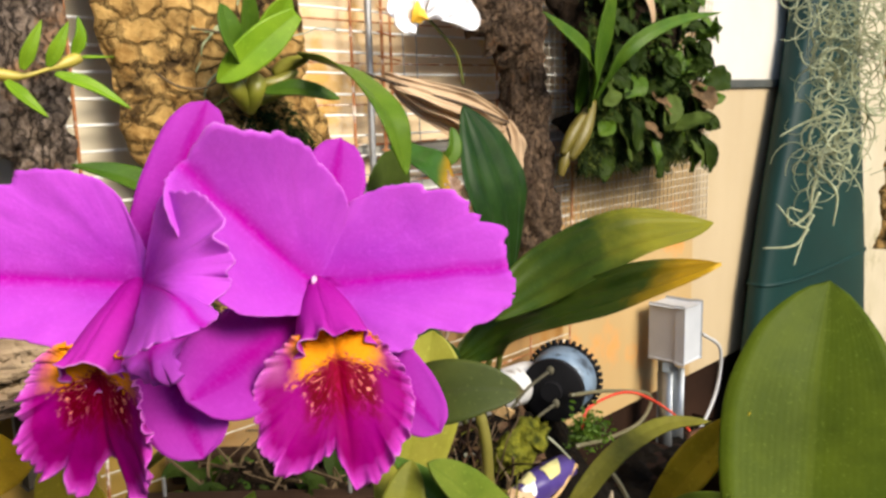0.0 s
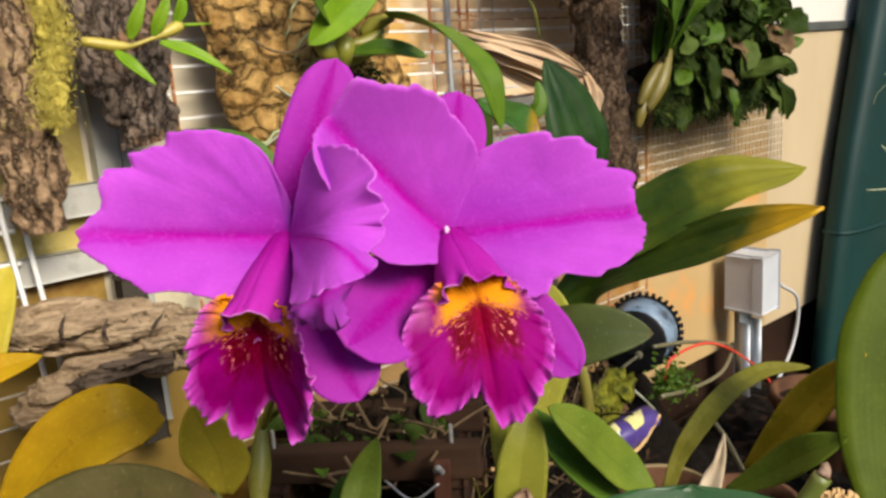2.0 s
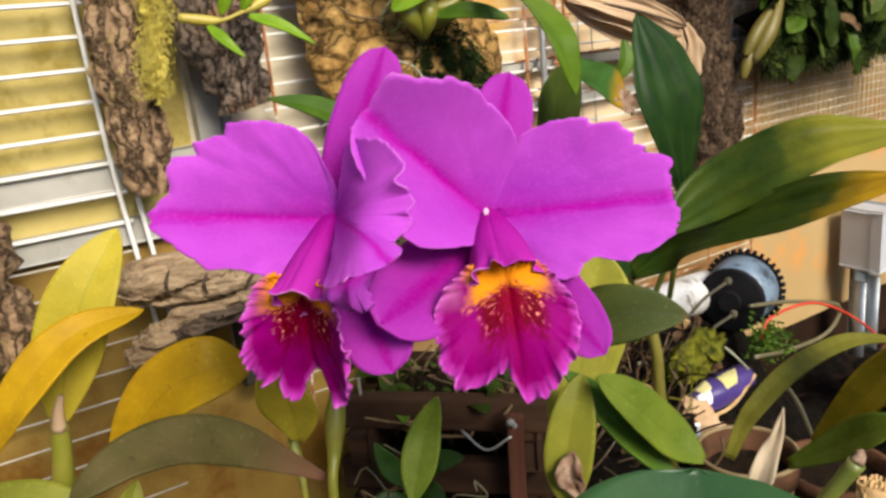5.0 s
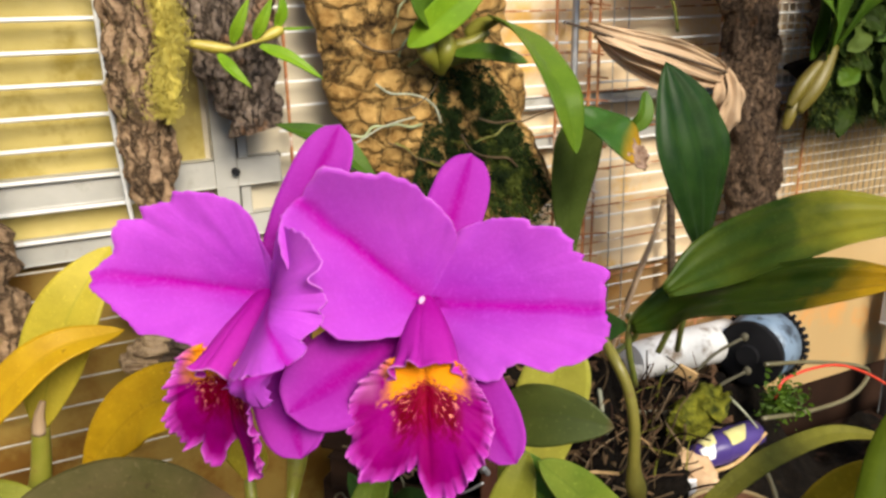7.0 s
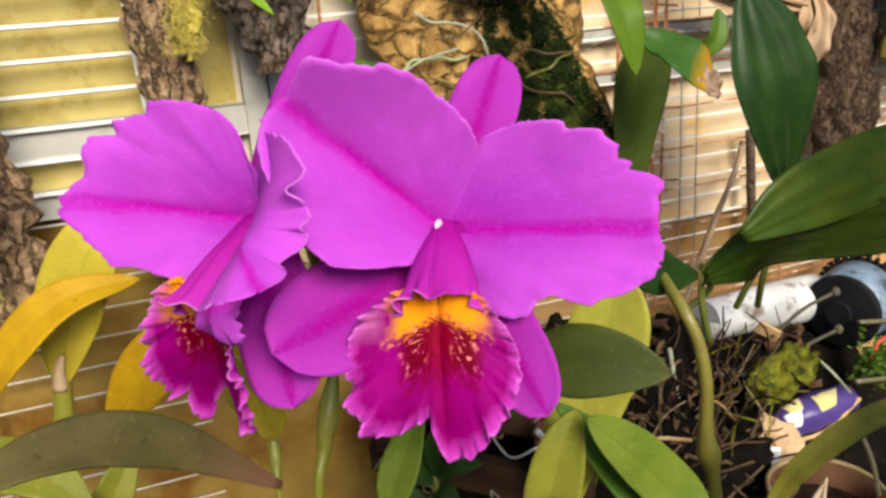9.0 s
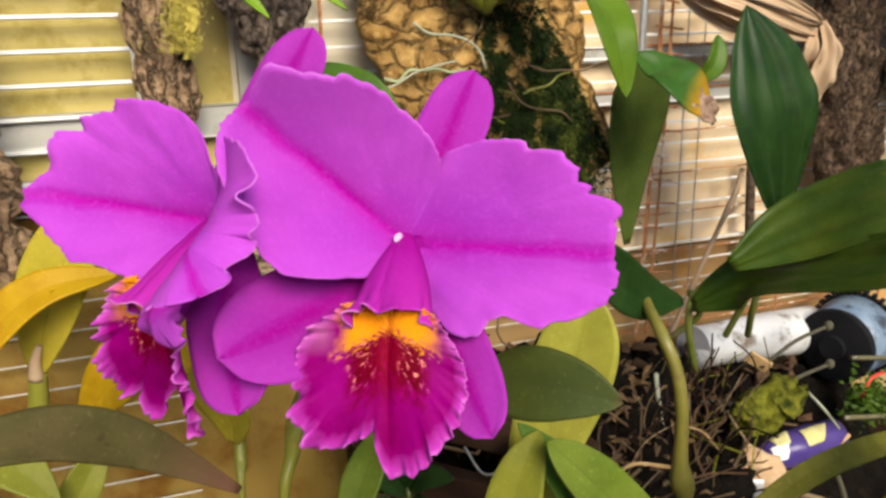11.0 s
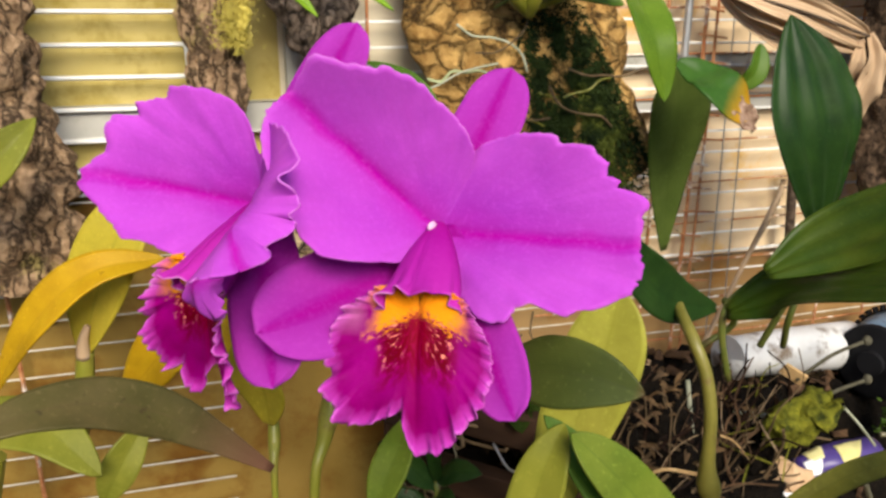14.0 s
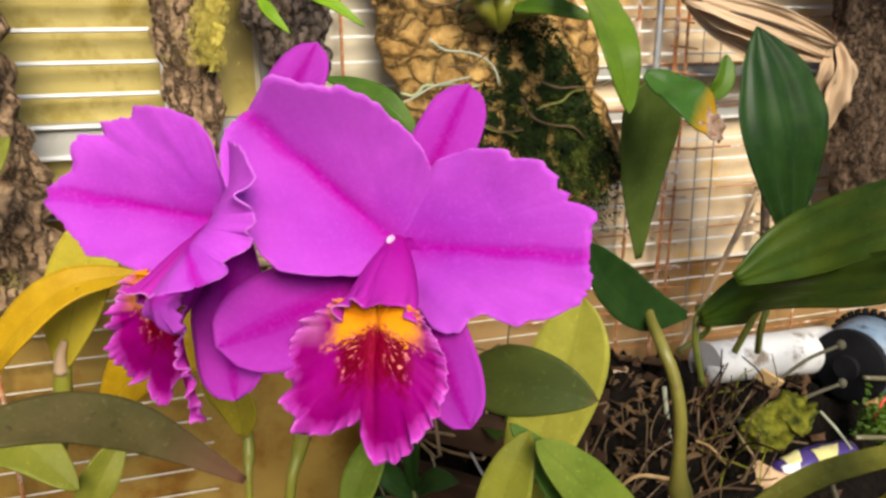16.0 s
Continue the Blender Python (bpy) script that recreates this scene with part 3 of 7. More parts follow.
# ---- builders ----
def mesh_of(name, bm, mat, smooth=True):
    me = bpy.data.meshes.new(name)
    bm.normal_update()
    bm.to_mesh(me)
    bm.free()
    me.materials.append(mat)
    if smooth:
        me.shade_smooth()
    return me


def thing(name, at, label, category, group="", kind=""):
    ob = new(name)
    ob.empty_display_size = 0.02
    ob.matrix_world = Matrix.Translation(Vector(at))
    bpy.context.view_layer.update()
    return tagged(ob, label, category, group, kind)


def part(name, bm, mat, parent=None, label="", smooth=None, solid=0.0):
    if smooth is None:
        smooth = len(bm.faces) > 60
    ob = new(name, mesh_of(name, bm, mat, smooth))
    if parent is not None:
        ob.parent = parent
        if parent.parent is None:
            ob.matrix_parent_inverse = parent.matrix_basis.inverted()
    if solid:
        s = ob.modifiers.new("thickness", "SOLIDIFY")
        s.thickness, s.offset = solid, 0.0
    if label:
        ob["label"] = label
    return ob


def smooth_line(pts, count):
    """Points along a Catmull-Rom curve."""
    p = [Vector(q) for q in pts]
    p = [2 * p[0] - p[1], *p, 2 * p[-1] - p[-2]]
    out = []
    for i in range(count + 1):
        s = i / count * (len(p) - 3)
        k = min(int(s), len(p) - 4)
        t = s - k
        a, b, c, d = p[k:k + 4]
        out.append(0.5 * ((2 * b) + (c - a) * t + (2 * a - 5 * b + 4 * c - d) * t * t + (3 * b - a - 3 * c + d) * t ** 3))
    return out


def add_tube(bm, pts, radius, seg=8, steps=0, caps=True):
    """A tube along points; radius is a number or a function of 0..1."""
    line = smooth_line(pts, steps) if steps else [Vector(q) for q in pts]
    rings = []
    side = None
    for i, q in enumerate(line):
        d = (line[min(i + 1, len(line) - 1)] - line[max(i - 1, 0)]).normalized()
        if side is None:
            side = d.orthogonal().normalized()
        side = (side - d * side.dot(d)).normalized()
        up = d.cross(side)
        r = radius(i / (len(line) - 1)) if callable(radius) else radius
        rings.append([bm.verts.new(q + (side * math.cos(a) + up * math.sin(a)) * r) for a in (2 * math.pi * k / seg for k in range(seg))])
    for a, b in zip(rings, rings[1:]):
        for k in range(seg):
            bm.faces.new((a[k], a[(k + 1) % seg], b[(k + 1) % seg], b[k]))
    if caps:
        bm.faces.new(rings[0][::-1])
        bm.faces.new(rings[-1])


def tube(pts, radius, seg=8, steps=0):
    bm = bmesh.new()
    add_tube(bm, pts, radius, seg, steps)
    return bm


def sheet(fn, nu, nv, bm=None):
    """A grid of fn(a, b), both 0..1, with its own UVs."""
    bm = bm or bmesh.new()
    uv = bm.loops.layers.uv.get("UVMap") or bm.loops.layers.uv.new("UVMap")
    v = [[bm.verts.new(fn(i / nu, j / nv)) for j in range(nv + 1)] for i in range(nu + 1)]
    for i in range(nu):
        for j in range(nv):
            f = bm.faces.new((v[i][j], v[i + 1][j], v[i + 1][j + 1], v[i][j + 1]))
            for loop, (a, b) in zip(f.loops, ((i, j), (i + 1, j), (i + 1, j + 1), (i, j + 1))):
                loop[uv].uv = (a / nu, b / nv)
    return bm


def add_box(bm, centre, size, axes=None, bevel=0.0):
    ax = axes or (Vector((1, 0, 0)), Vector((0, 1, 0)), Vector((0, 0, 1)))
    made = bmesh.ops.create_cube(bm, size=1.0)["verts"]
    for q in made:
        c = q.co.copy()
        q.co = Vector(centre) + ax[0] * c.x * size[0] + ax[1] * c.y * size[1] + ax[2] * c.z * size[2]
    if bevel:
        edges = {e for q in made for e in q.link_edges}
        bmesh.ops.bevel(bm, geom=list(edges), offset=bevel, segments=2, affect="EDGES", profile=0.7)


WALL_AXES = (WU, WN, Vector((0, 0, 1)))


def wall_box(u0, u1, h0, h1, z0, z1, bevel=0.0):
    bm = bmesh.new()
    add_box(bm, W((u0 + u1) / 2, (h0 + h1) / 2, (z0 + z1) / 2), (u1 - u0, h1 - h0, z1 - z0), WALL_AXES, bevel)
    return bm


def blade(pts, width, face, belly=0.45, blunt=0.5, root=0.12, fold=0.25, wave=0.0, curl=0.0, twist=0.0, seed=0, nu=12, nv=30, lop=0.0, pleat=0.0, bm=None):
    """A leaf blade from base to tip along pts. face: the way its upper side looks. belly: where it is widest; blunt: how round its tip is."""
    line = smooth_line(pts, nv)
    face = Vector(face).normalized()
    frames = []
    for i, q in enumerate(line):
        d = (line[min(i + 1, nv)] - line[max(i - 1, 0)]).normalized()
        b = d.cross(face)
        b = b.normalized() if b.length > 1e-4 else d.orthogonal().normalized()
        frames.append((q, b, b.cross(d).normalized()))

    def half(s):
        if s < belly:
            k = s / belly
            return root + (1 - root) * math.sin(k * math.pi / 2) ** 1.0
        k = (s - belly) / (1 - belly)
        return max(0.0, 1 - k ** (1 + 2.2 * blunt)) ** (0.5 + 0.45 * (1 - blunt))

    def fn(a, b):
        j = min(int(b * nv + 0.5), nv)
        q, side, up = frames[j]
        x = 2 * a - 1
        s = j / nv
        w = half(s) * width / 2 * (1 + 0.02 * noise.noise((seed * 3.1, s * 9, x)))
        tw = twist * (s - 0.5)
        side2 = side * math.cos(tw) + up * math.sin(tw)
        up2 = up * math.cos(tw) - side * math.sin(tw)
        rise = fold * abs(x) * w - curl * x * x * w + wave * width * noise.noise((seed * 5.3 + x * 1.5, s * 5.0, 0.3)) * abs(x) + pleat * w * math.cos(x * 11.0)
        return q + side2 * x * w * (1 + lop * x) + up2 * rise
    return sheet(fn, nu, nv, bm)


def petal(base, tip, face, outline, bend=(0, 0, 0, 0, 0, 0, 0), ruffle=0.002, frill=9.0, jag=0.02, seed=0, crease=0.0012, power=3, na=220, nr=26, teeth=0.045, curls=0.0, plan=False):
    """A petal as a fan round its base: outline gives its reach (in lengths) by the angle off its midline, in degrees; face: the way it looks.
    bend: how the tip bows (square, cube), how each side cups, how steeply each side rises from the midline, and a twist."""
    base, tip = Vector(base), Vector(tip)
    a = tip - base
    size = a.length
    a.normalize()
    n = Vector(face)
    n = (n - a * n.dot(a)).normalized()
    b = a.cross(n)
    deg = [p[0] for p in outline]
    far = [p[1] for p in outline]
    bow, bow3, cup, cup2, wing, wing2, twist = bend

    def place(r, th, j):
        t = radians(th)
        x, y = r * math.cos(t), r * math.sin(t)
        lift = bow * x * x + bow3 * x ** 3 + (cup if y > 0 else cup2) * y * y + (wing * y if y > 0 else -wing2 * y) * (1 - math.exp(-abs(y) / 0.06)) + twist * x * y
        lift *= size
        lift += ruffle * j ** power * (math.sin(t * frill + seed + 3 * noise.noise((seed, th * 0.04, 0))) * (0.4 + abs(noise.noise((th * 0.06, seed, 2)))) + 1.3 * noise.noise((seed * 1.7, th * 0.11, j * 2)))
        lift += curls * j ** 9 * (noise.noise((seed * 4.4, th * 0.15, j)) * 1.6 + 0.9 * j ** 8 * noise.noise((seed * 6.1, th * 0.30, 3.0)))
        lift -= crease * math.exp(-(y / 0.035) ** 2) * (1 - 0.5 * j)
        lift += 0.016 * size * noise.noise((x * size * 42 + seed, y * size * 42, 1.0)) + 0.004 * size * noise.noise((x * size * 150, y * size * 150 + seed, 1.0))
        return base + (a * x + b * y) * size + n * lift

    def fn(i, j):
        th = deg[0] + (deg[-1] - deg[0]) * i
        r = float(np.interp(th, deg, far))
        r *= 1 + jag * noise.noise((seed * 7.7, th * 0.32, 0.0)) + jag * 0.6 * noise.noise((seed * 2.9, th * 0.9, 4.0))
        r *= 1 - teeth * max(0.0, noise.noise((seed * 5.1, th * 0.07, 8.0)) + 0.1) * (1 + noise.noise((seed, th * 1.1, 2.0)) + 0.8 * noise.noise((seed, th * 2.3, 5.0)))
        return place(r * j, th, j)
    bm = sheet(fn, na, nr)
    uv = bm.loops.layers.uv["UVMap"]
    if plan:
        lay = bm.loops.layers.uv.new("Plan")
        for f in bm.faces:
            for loop in f.loops:
                d = loop.vert.co - base
                loop[lay].uv = (0.5 + d.dot(b) / size, d.dot(a) / size)
    else:
        for f in bm.faces:
            for loop in f.loops:
                u, v = loop[uv].uv
                loop[uv].uv = (0.5 + (deg[0] + (deg[-1] - deg[0]) * u) / 150, v)
    bmesh.ops.remove_doubles(bm, verts=bm.verts, dist=1e-6)
    return bm


def folded_petal(ribs, mid, crest, hem, scallops, seed=0, na=240, nr=36):
    """A petal spread over ribs that fan out of its base to the margin, with a flap folded back under the margin from crest to hem.
    mid: the rib of its midline; scallops: rib, width in ribs and depth of each wave of the margin."""
    last = len(ribs) - 1
    fan = [smooth_line(r, nr) for r in ribs]
    rows = [smooth_line([f[j] for f in fan], na) for j in range(nr + 1)]
    front = Vector((-0.6, -0.8, 0.1))

    def fn(i, j):
        q = rows[round(j * nr)][round(i * na)]
        q = q.lerp(rows[0][0], 0.05 * j ** 8 * max(0.0, noise.noise((i * 23, seed, 1.0)) + 0.8 * noise.noise((i * 70, seed, 4.0))))
        lift = sum(d * math.exp(-((i * last - c) / w) ** 2) for c, w, d in scallops) * j ** 4
        lift += 0.0013 * j ** 7 * (noise.noise((i * 17, seed, j)) + 0.7 * noise.noise((i * 41, seed, 2 + j))) + 0.0008 * noise.noise((i * 7, j * 4, seed)) * j
        return q + front * (lift - 0.0008 * math.exp(-((i - mid / last) / 0.012) ** 2) * (1 - j))
    bm = sheet(fn, na, nr)
    uv = bm.loops.layers.uv["UVMap"]
    for f in bm.faces:
        for loop in f.loops:
            u, v = loop[uv].uv
            loop[uv].uv = (0.5 + (u - mid / last), v * 0.999)
    top, low = smooth_line(crest, 60), smooth_line(hem, 60)

    def flap(i, j):
        a, b = top[round(i * 60)], low[round(i * 60)]
        q = a.lerp(b, j) + front * 0.003 * math.sin(math.pi * j) * math.sin(math.pi * i) ** 0.5
        return q + Vector((0.002, 0.002, 0.001)) * (noise.noise((i * 6, j * 2, seed)) + noise.noise((i * 15, j, seed)) * j * j) * j
    sheet(flap, 60, 20, bm)
    bmesh.ops.remove_doubles(bm, verts=bm.verts, dist=1e-6)
    return bm


def sepal(base, tip, face, width, cup=0.12, bow=0.0, belly=0.55, seed=0):
    """A narrow sepal with a blunt, slightly hooded tip."""
    base, tip = Vector(base), Vector(tip)
    mid = (base + tip) / 2 + Vector(face).normalized() * bow
    return blade([base, mid, tip], width, face, belly=belly, blunt=0.97, root=0.5, fold=-0.1, curl=-cup, wave=0.05, seed=seed, nu=14, nv=30)


def bark(pts, width, depth, seed, rough=0.010, scale=40.0, nu=56, nv=110, taper=None, ragged=0.12):
    """A half-round slab of bark along pts, its face out of the wall, with deep cracks and ragged ends."""
    line = smooth_line(pts, nv)
    bm = bmesh.new()
    rings = []
    for i, q in enumerate(line):
        s = i / nv
        d = (line[min(i + 1, nv)] - line[max(i - 1, 0)]).normalized()
        side = d.cross(WN).normalized()
        out = side.cross(d).normalized()
        w = width * (taper(s) if taper else 1.0)
        row = []
        for k in range(nu):
            t = 2 * math.pi * k / nu
            e = 1 + ragged * noise.noise((seed, s * 7, math.cos(t))) + ragged * 0.6 * noise.noise((seed + 9, s * 19, math.sin(t) * 2))
            base = q + side * math.cos(t) * w / 2 * e + out * (math.sin(t) * depth * (1.0 if math.sin(t) > 0 else 0.35))
            way = side * math.cos(t) + out * math.sin(t)
            c = base * scale
            cell = noise.voronoi(Vector((c.x, c.y, c.z * 0.55)) + Vector((seed * 3, 0, 0)), distance_metric="DISTANCE")[0]
            crack = min(1.0, (cell[1] - cell[0]) * 2.2)
            bump_ = noise.fractal(base * scale * 1.7, 0.8, 2.1, 4)
            row.append(bm.verts.new(base + way * (rough * (crack - 0.7) + rough * 0.45 * bump_)))
        rings.append(row)
    for a, b in zip(rings, rings[1:]):
        for k in range(nu):
            bm.faces.new((a[k], a[(k + 1) % nu], b[(k + 1) % nu], b[k]))
    bm.faces.new(rings[0][::-1])
    bm.faces.new(rings[-1])
    return bm


def tuft(centre_fn, count, length, radius, seed, droop=0.6, seg=3):
    """A mass of short curved strands."""
    rnd = random.Random(seed)
    bm = bmesh.new()
    for _ in range(count):
        q, way = centre_fn(rnd)
        way = (way + Vector((rnd.uniform(-1, 1), rnd.uniform(-1, 1), rnd.uniform(-1, 1))) * 0.8).normalized()
        ln = length * rnd.uniform(0.4, 1.2)
        a = q + way * ln * 0.5
        b = a + (way + Vector((rnd.uniform(-0.7, 0.7), rnd.uniform(-0.7, 0.7), -droop))).normalized() * ln * 0.5
        add_tube(bm, [q, a, b], lambda s: radius * (1 - 0.8 * s), seg, 0, False)
    return bm


# ---- ground, walls, bench ----
bm = bmesh.new()
add_box(bm, (0, 0, -0.05), (60, 60, 0.1))
tagged(part("ground", bm, M["concrete"]), "grey worn concrete ground below the benches", "ground", kind="structure")

# lower sheets carry both their stain and painted shade
tagged(part("wall_9", wall_box(-1.6, -0.118, -0.03, -0.012, 0, 1.297), M["sheet_amber"]), "amber-stained lower wall sheet, coloured darker for shade", "wall", kind="structure")
tagged(part("wall_1", wall_box(-1.6, -0.118, -0.03, -0.012, 1.30, 2.2), M["sheet_yellow"]), "yellowed, algae-stained translucent wall sheet", "wall", kind="structure")
tagged(part("wall_2", wall_box(-0.118, 0.0, -0.03, -0.012, 1.22, 2.2), M["sheet_grey"]), "greyish stained wall sheet behind the stud", "wall", kind="structure")
tagged(part("wall_3", wall_box(0.0, 0.56, -0.03, -0.012, 1.19, 2.2), M["sheet_tan"]), "tan wall sheet with ochre stains", "wall", kind="structure")
tagged(part("wall_10", wall_box(-0.118, 0.0, -0.03, -0.012, 0, 1.217), M["sheet_amber"]), "amber-brown lower wall sheet, coloured darker for shade", "wall", kind="structure")
tagged(part("wall_11", wall_box(0.0, 0.56, -0.03, -0.012, 0, 1.187), M["sheet_rust"]), "orange-brown stained lower wall sheet, coloured darker for shade", "wall", kind="structure")
tagged(part("wall_4", wall_box(0.56, 0.90, -0.03, -0.012, 0.97, 2.2), M["ply"]), "orange-stained plywood wall board", "wall", kind="structure")
tagged(part("wall_5", wall_box(0.90, 1.55, -0.03, -0.012, 0.97, 1.434), M["ply_pale"]), "pale cream wall board with rusty stains", "wall", kind="structure")
tagged(part("wall_6", wall_box(0.90, 1.55, -0.03, -0.012, 1.447, 2.2), M["white_board"]), "bright white upper wall board", "wall", kind="structure")
tagged(part("trim", wall_box(0.90, 1.55, -0.03, -0.006, 1.434, 1.447), M["dark_rail"]), "dark rail between two wall boards", "trim", kind="structure")
tagged(part("wall_7", wall_box(0.56, 1.55, -0.05, -0.03, 0, 0.97), M["wood_dark"]), "dark brown lower wall boards", "wall", kind="structure")

# unseen walls, added to close the place for bounced light and reflections
for name, u0, u1, h0, h1 in (("wall_12", -2.6, -1.604, -0.03, -0.012), ("wall_13", 1.554, 2.6, -0.03, -0.012), ("wall_14", -2.62, -2.6, -0.03, 3.6), ("wall_15", 2.6, 2.62, -0.03, 3.6), ("wall_16", -2.62, 2.62, 3.6, 3.62)):
    tagged(part(name, wall_box(u0, u1, h0, h1, 0, 2.2), M["sheet_grey"]), "unseen plain wall sheet added to close the room", "wall", kind="structure")

bm = bmesh.new()
add_box(bm, W(0.09, 0.33, 0.895), (1.58, 0.64, 0.03), WALL_AXES, 0.004)
bench = thing("bench", W(0.15, 0.33, 0.0), "dark wooden bench strewn with potting litter", "bench")
part("bench_top", bm, M["wood_dark"], bench)
for u, h in ((-0.65, 0.05), (-0.65, 0.6), (0.84, 0.05), (0.84, 0.6)):
    part("leg", wall_box(u - 0.03, u + 0.03, h - 0.03, h + 0.03, 0.0, 0.88), M["wood_dark"], bench)

# litter on the bench, heaped up along the wall
def heap(u, h):
    along = 1 / (1 + math.exp(-(u + 0.03) / 0.012)) / (1 + math.exp((u - 0.50) / 0.02))
    return (0.205 - 0.05 * max(0.0, u - 0.18) / 0.2) * along * math.exp(-(max(0.0, h - 0.045) / 0.055) ** 2)


def litter(a, b):
    u, h = -0.68 + a * 1.54, 0.02 + b * 0.62
    z = 0.912 + 0.05 * max(0, noise.fractal((u * 5, h * 5, 0.2), 0.9, 2.0, 4)) + 0.012 * noise.noise((u * 60, h * 60, 0))
    z += heap(u, h) * (1 + 0.18 * noise.fractal((u * 22, h * 22, 5.0), 0.9, 2.0, 4))
    return W(u, h, z)


tagged(part("potting_litter", sheet(litter, 240, 110), M["soil"]), "bark chips and potting litter spread on the bench, coloured darker for shade", "litter", kind="stuff")

# ---- wire racks, bars and stud on the wall ----
rack = thing("wire_rack", W(-0.185, 0.0, 1.0), "white enamelled wire rack with rusty welds against the wall", "wire rack")
STEP = 0.0228
for k in range(-1, 24):
    z = 1.468 - k * STEP
    end = -0.176
    # low wires are thinner and tan, shade put into their colour
    part("wire", tube([W(-0.75, 0.003, z), W(-0.4, 0.004, z + 0.0012), W(end, 0.003, z)], 0.0017 if z > 1.29 else 0.0009, 6, 8), M["white_wire"] if z > 1.29 else M["mesh_wire"], rack)
for u in (-0.186, -0.174):
    part("upright", tube([W(u - 0.002, 0.007, 1.60), W(u + 0.001, 0.007, 1.38), W(u + 0.010, 0.007, 1.24), W(u + 0.013, 0.007, 1.16)], 0.0019, 6, 14), M["chipped_wire"], rack, "white upright wire flaking to rust")
part("upright", tube([W(-0.33, 0.007, 1.26), W(-0.325, 0.007, 0.92)], 0.0018, 6), M["rusty_wire"], rack)

grid = thing("wire_grid", W(0.25, 0.0, 1.0), "white and rust-red welded wire grid against the wall", "wire grid")
for k in range(-16, 10):
    z = 1.297 - k * 0.0195
    # below 1.18 the white wires turn thin and tan for shade
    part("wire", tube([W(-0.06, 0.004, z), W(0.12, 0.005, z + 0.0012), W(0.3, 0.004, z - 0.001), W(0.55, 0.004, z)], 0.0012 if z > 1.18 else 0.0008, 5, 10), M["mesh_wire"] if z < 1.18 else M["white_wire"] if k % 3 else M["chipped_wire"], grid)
    if k % 2:
        part("wire", tube([W(0.10, 0.001, z - 0.009), W(0.3, 0.001, z - 0.010), W(0.55, 0.001, z - 0.009)], 0.0009, 5, 6), M["rusty_wire"], grid, "thin rusty cross wire")
for u, r in ((-0.055, 0.0014), (0.02, 0.0012), (0.205, 0.0016), (0.243, 0.0018), (0.254, 0.0014), (0.41, 0.0013), (0.47, 0.0012), (0.55, 0.0014)):
    part("upright", tube([W(u + 0.003, 0.007, 1.64), W(u + 0.003, 0.007, 1.3), W(u - 0.002, 0.007, 1.10)], r, 5, 8), M["rusty_wire"], grid, "rust-red upright wire")
for u in (0.274, 0.292):
    part("upright", tube([W(u - 0.004, 0.008, 1.64), W(u + 0.002, 0.008, 1.3), W(u + 0.006, 0.008, 1.10)], 0.0006, 5, 8), M["grey_wire"], grid, "thin grey upright wire")
for k in range(20):
    z = 1.56 - k * 0.0226
    part("rung", tube([W(0.240, 0.009, z), W(0.262 + 0.006 * (k % 3), 0.009, z - 0.004)], 0.0010, 5), M["rusty_wire"], grid, "rusty tie wire")
part("upright", tube([W(0.228, 0.012, 1.68), W(0.224, 0.012, 1.30)], 0.0034, 8), M["grey_wire"], grid, "thick grey galvanised rod")

netting = thing("wire_netting", W(0.7, 0.0, 1.2), "fine square wire netting over the boards", "wire netting")
bm = bmesh.new()
for k in range(42):
    u = 0.47 + k * 0.0108
    add_tube(bm, [W(u, 0.003, 1.225), W(u, 0.003, 1.62)], 0.0009, 4)
for k in range(37):
    z = 1.225 + k * 0.0108
    add_tube(bm, [W(0.47, 0.0042, z), W(0.915, 0.0042, z)], 0.0009, 4)
tagged(part("mesh", bm, M["mesh_wire"], netting), kind="stuff")

frame_bars = thing("aluminium_frame", W(-0.11, 0.0, 0.9), "weathered grey aluminium window frame", "frame")
part("bar", wall_box(-0.75, -0.06, -0.010, -0.001, 1.333, 1.356, 0.0015), M["aluminium"], frame_bars)
part("bar", wall_box(-0.75, -0.06, -0.010, -0.001, 1.290, 1.309, 0.0015), M["aluminium"], frame_bars)
part("bar", wall_box(0.0, 0.55, -0.010, -0.001, 1.372, 1.384, 0.0015), M["aluminium"], frame_bars)
part("bar", wall_box(0.0, 0.55, -0.010, -0.001, 1.335, 1.347, 0.0015), M["aluminium"], frame_bars)
part("stud", wall_box(-0.114, -0.096, -0.011, 0.000, 1.16, 1.65, 0.0015), M["aluminium"], frame_bars)
part("stud", wall_box(-0.094, -0.086, -0.011, -0.003, 1.16, 1.65, 0.001), M["aluminium"], frame_bars)
for z in (1.345, 1.300):
    part("bolt", tube([W(-0.098, 0.0, z), W(-0.098, 0.004, z)], 0.0035, 8), M["black"], frame_bars)
post = thing("corner_post", W(-0.10, 0.02, 0.9), "weathered grey wooden post", "post")
part("post", wall_box(-0.116, -0.098, 0.004, 0.016, 1.155, 1.285, 0.002), M["wood_post"], post)

# ---- bark slabs on the wall ----
def bark_slab(label, pts, width, depth, mat, seed, **more):
    t = thing("bark_slab", pts[-1], label, "bark slab", "bark slabs on the wall")
    part("bark", bark(pts, width, depth, seed, **more), M[mat], t)
    return t


slab = bark_slab("narrow brown bark slab draped with pale moss", [W(-0.168, 0.04, 1.66), W(-0.168, 0.04, 1.48), W(-0.167, 0.035, 1.40), W(-0.164, 0.03, 1.333)], 0.046, 0.016, "bark_brown", 3, rough=0.006, scale=52, taper=lambda s: 1.0 - 0.18 * s - 0.4 * max(0, s - 0.93) * 10)
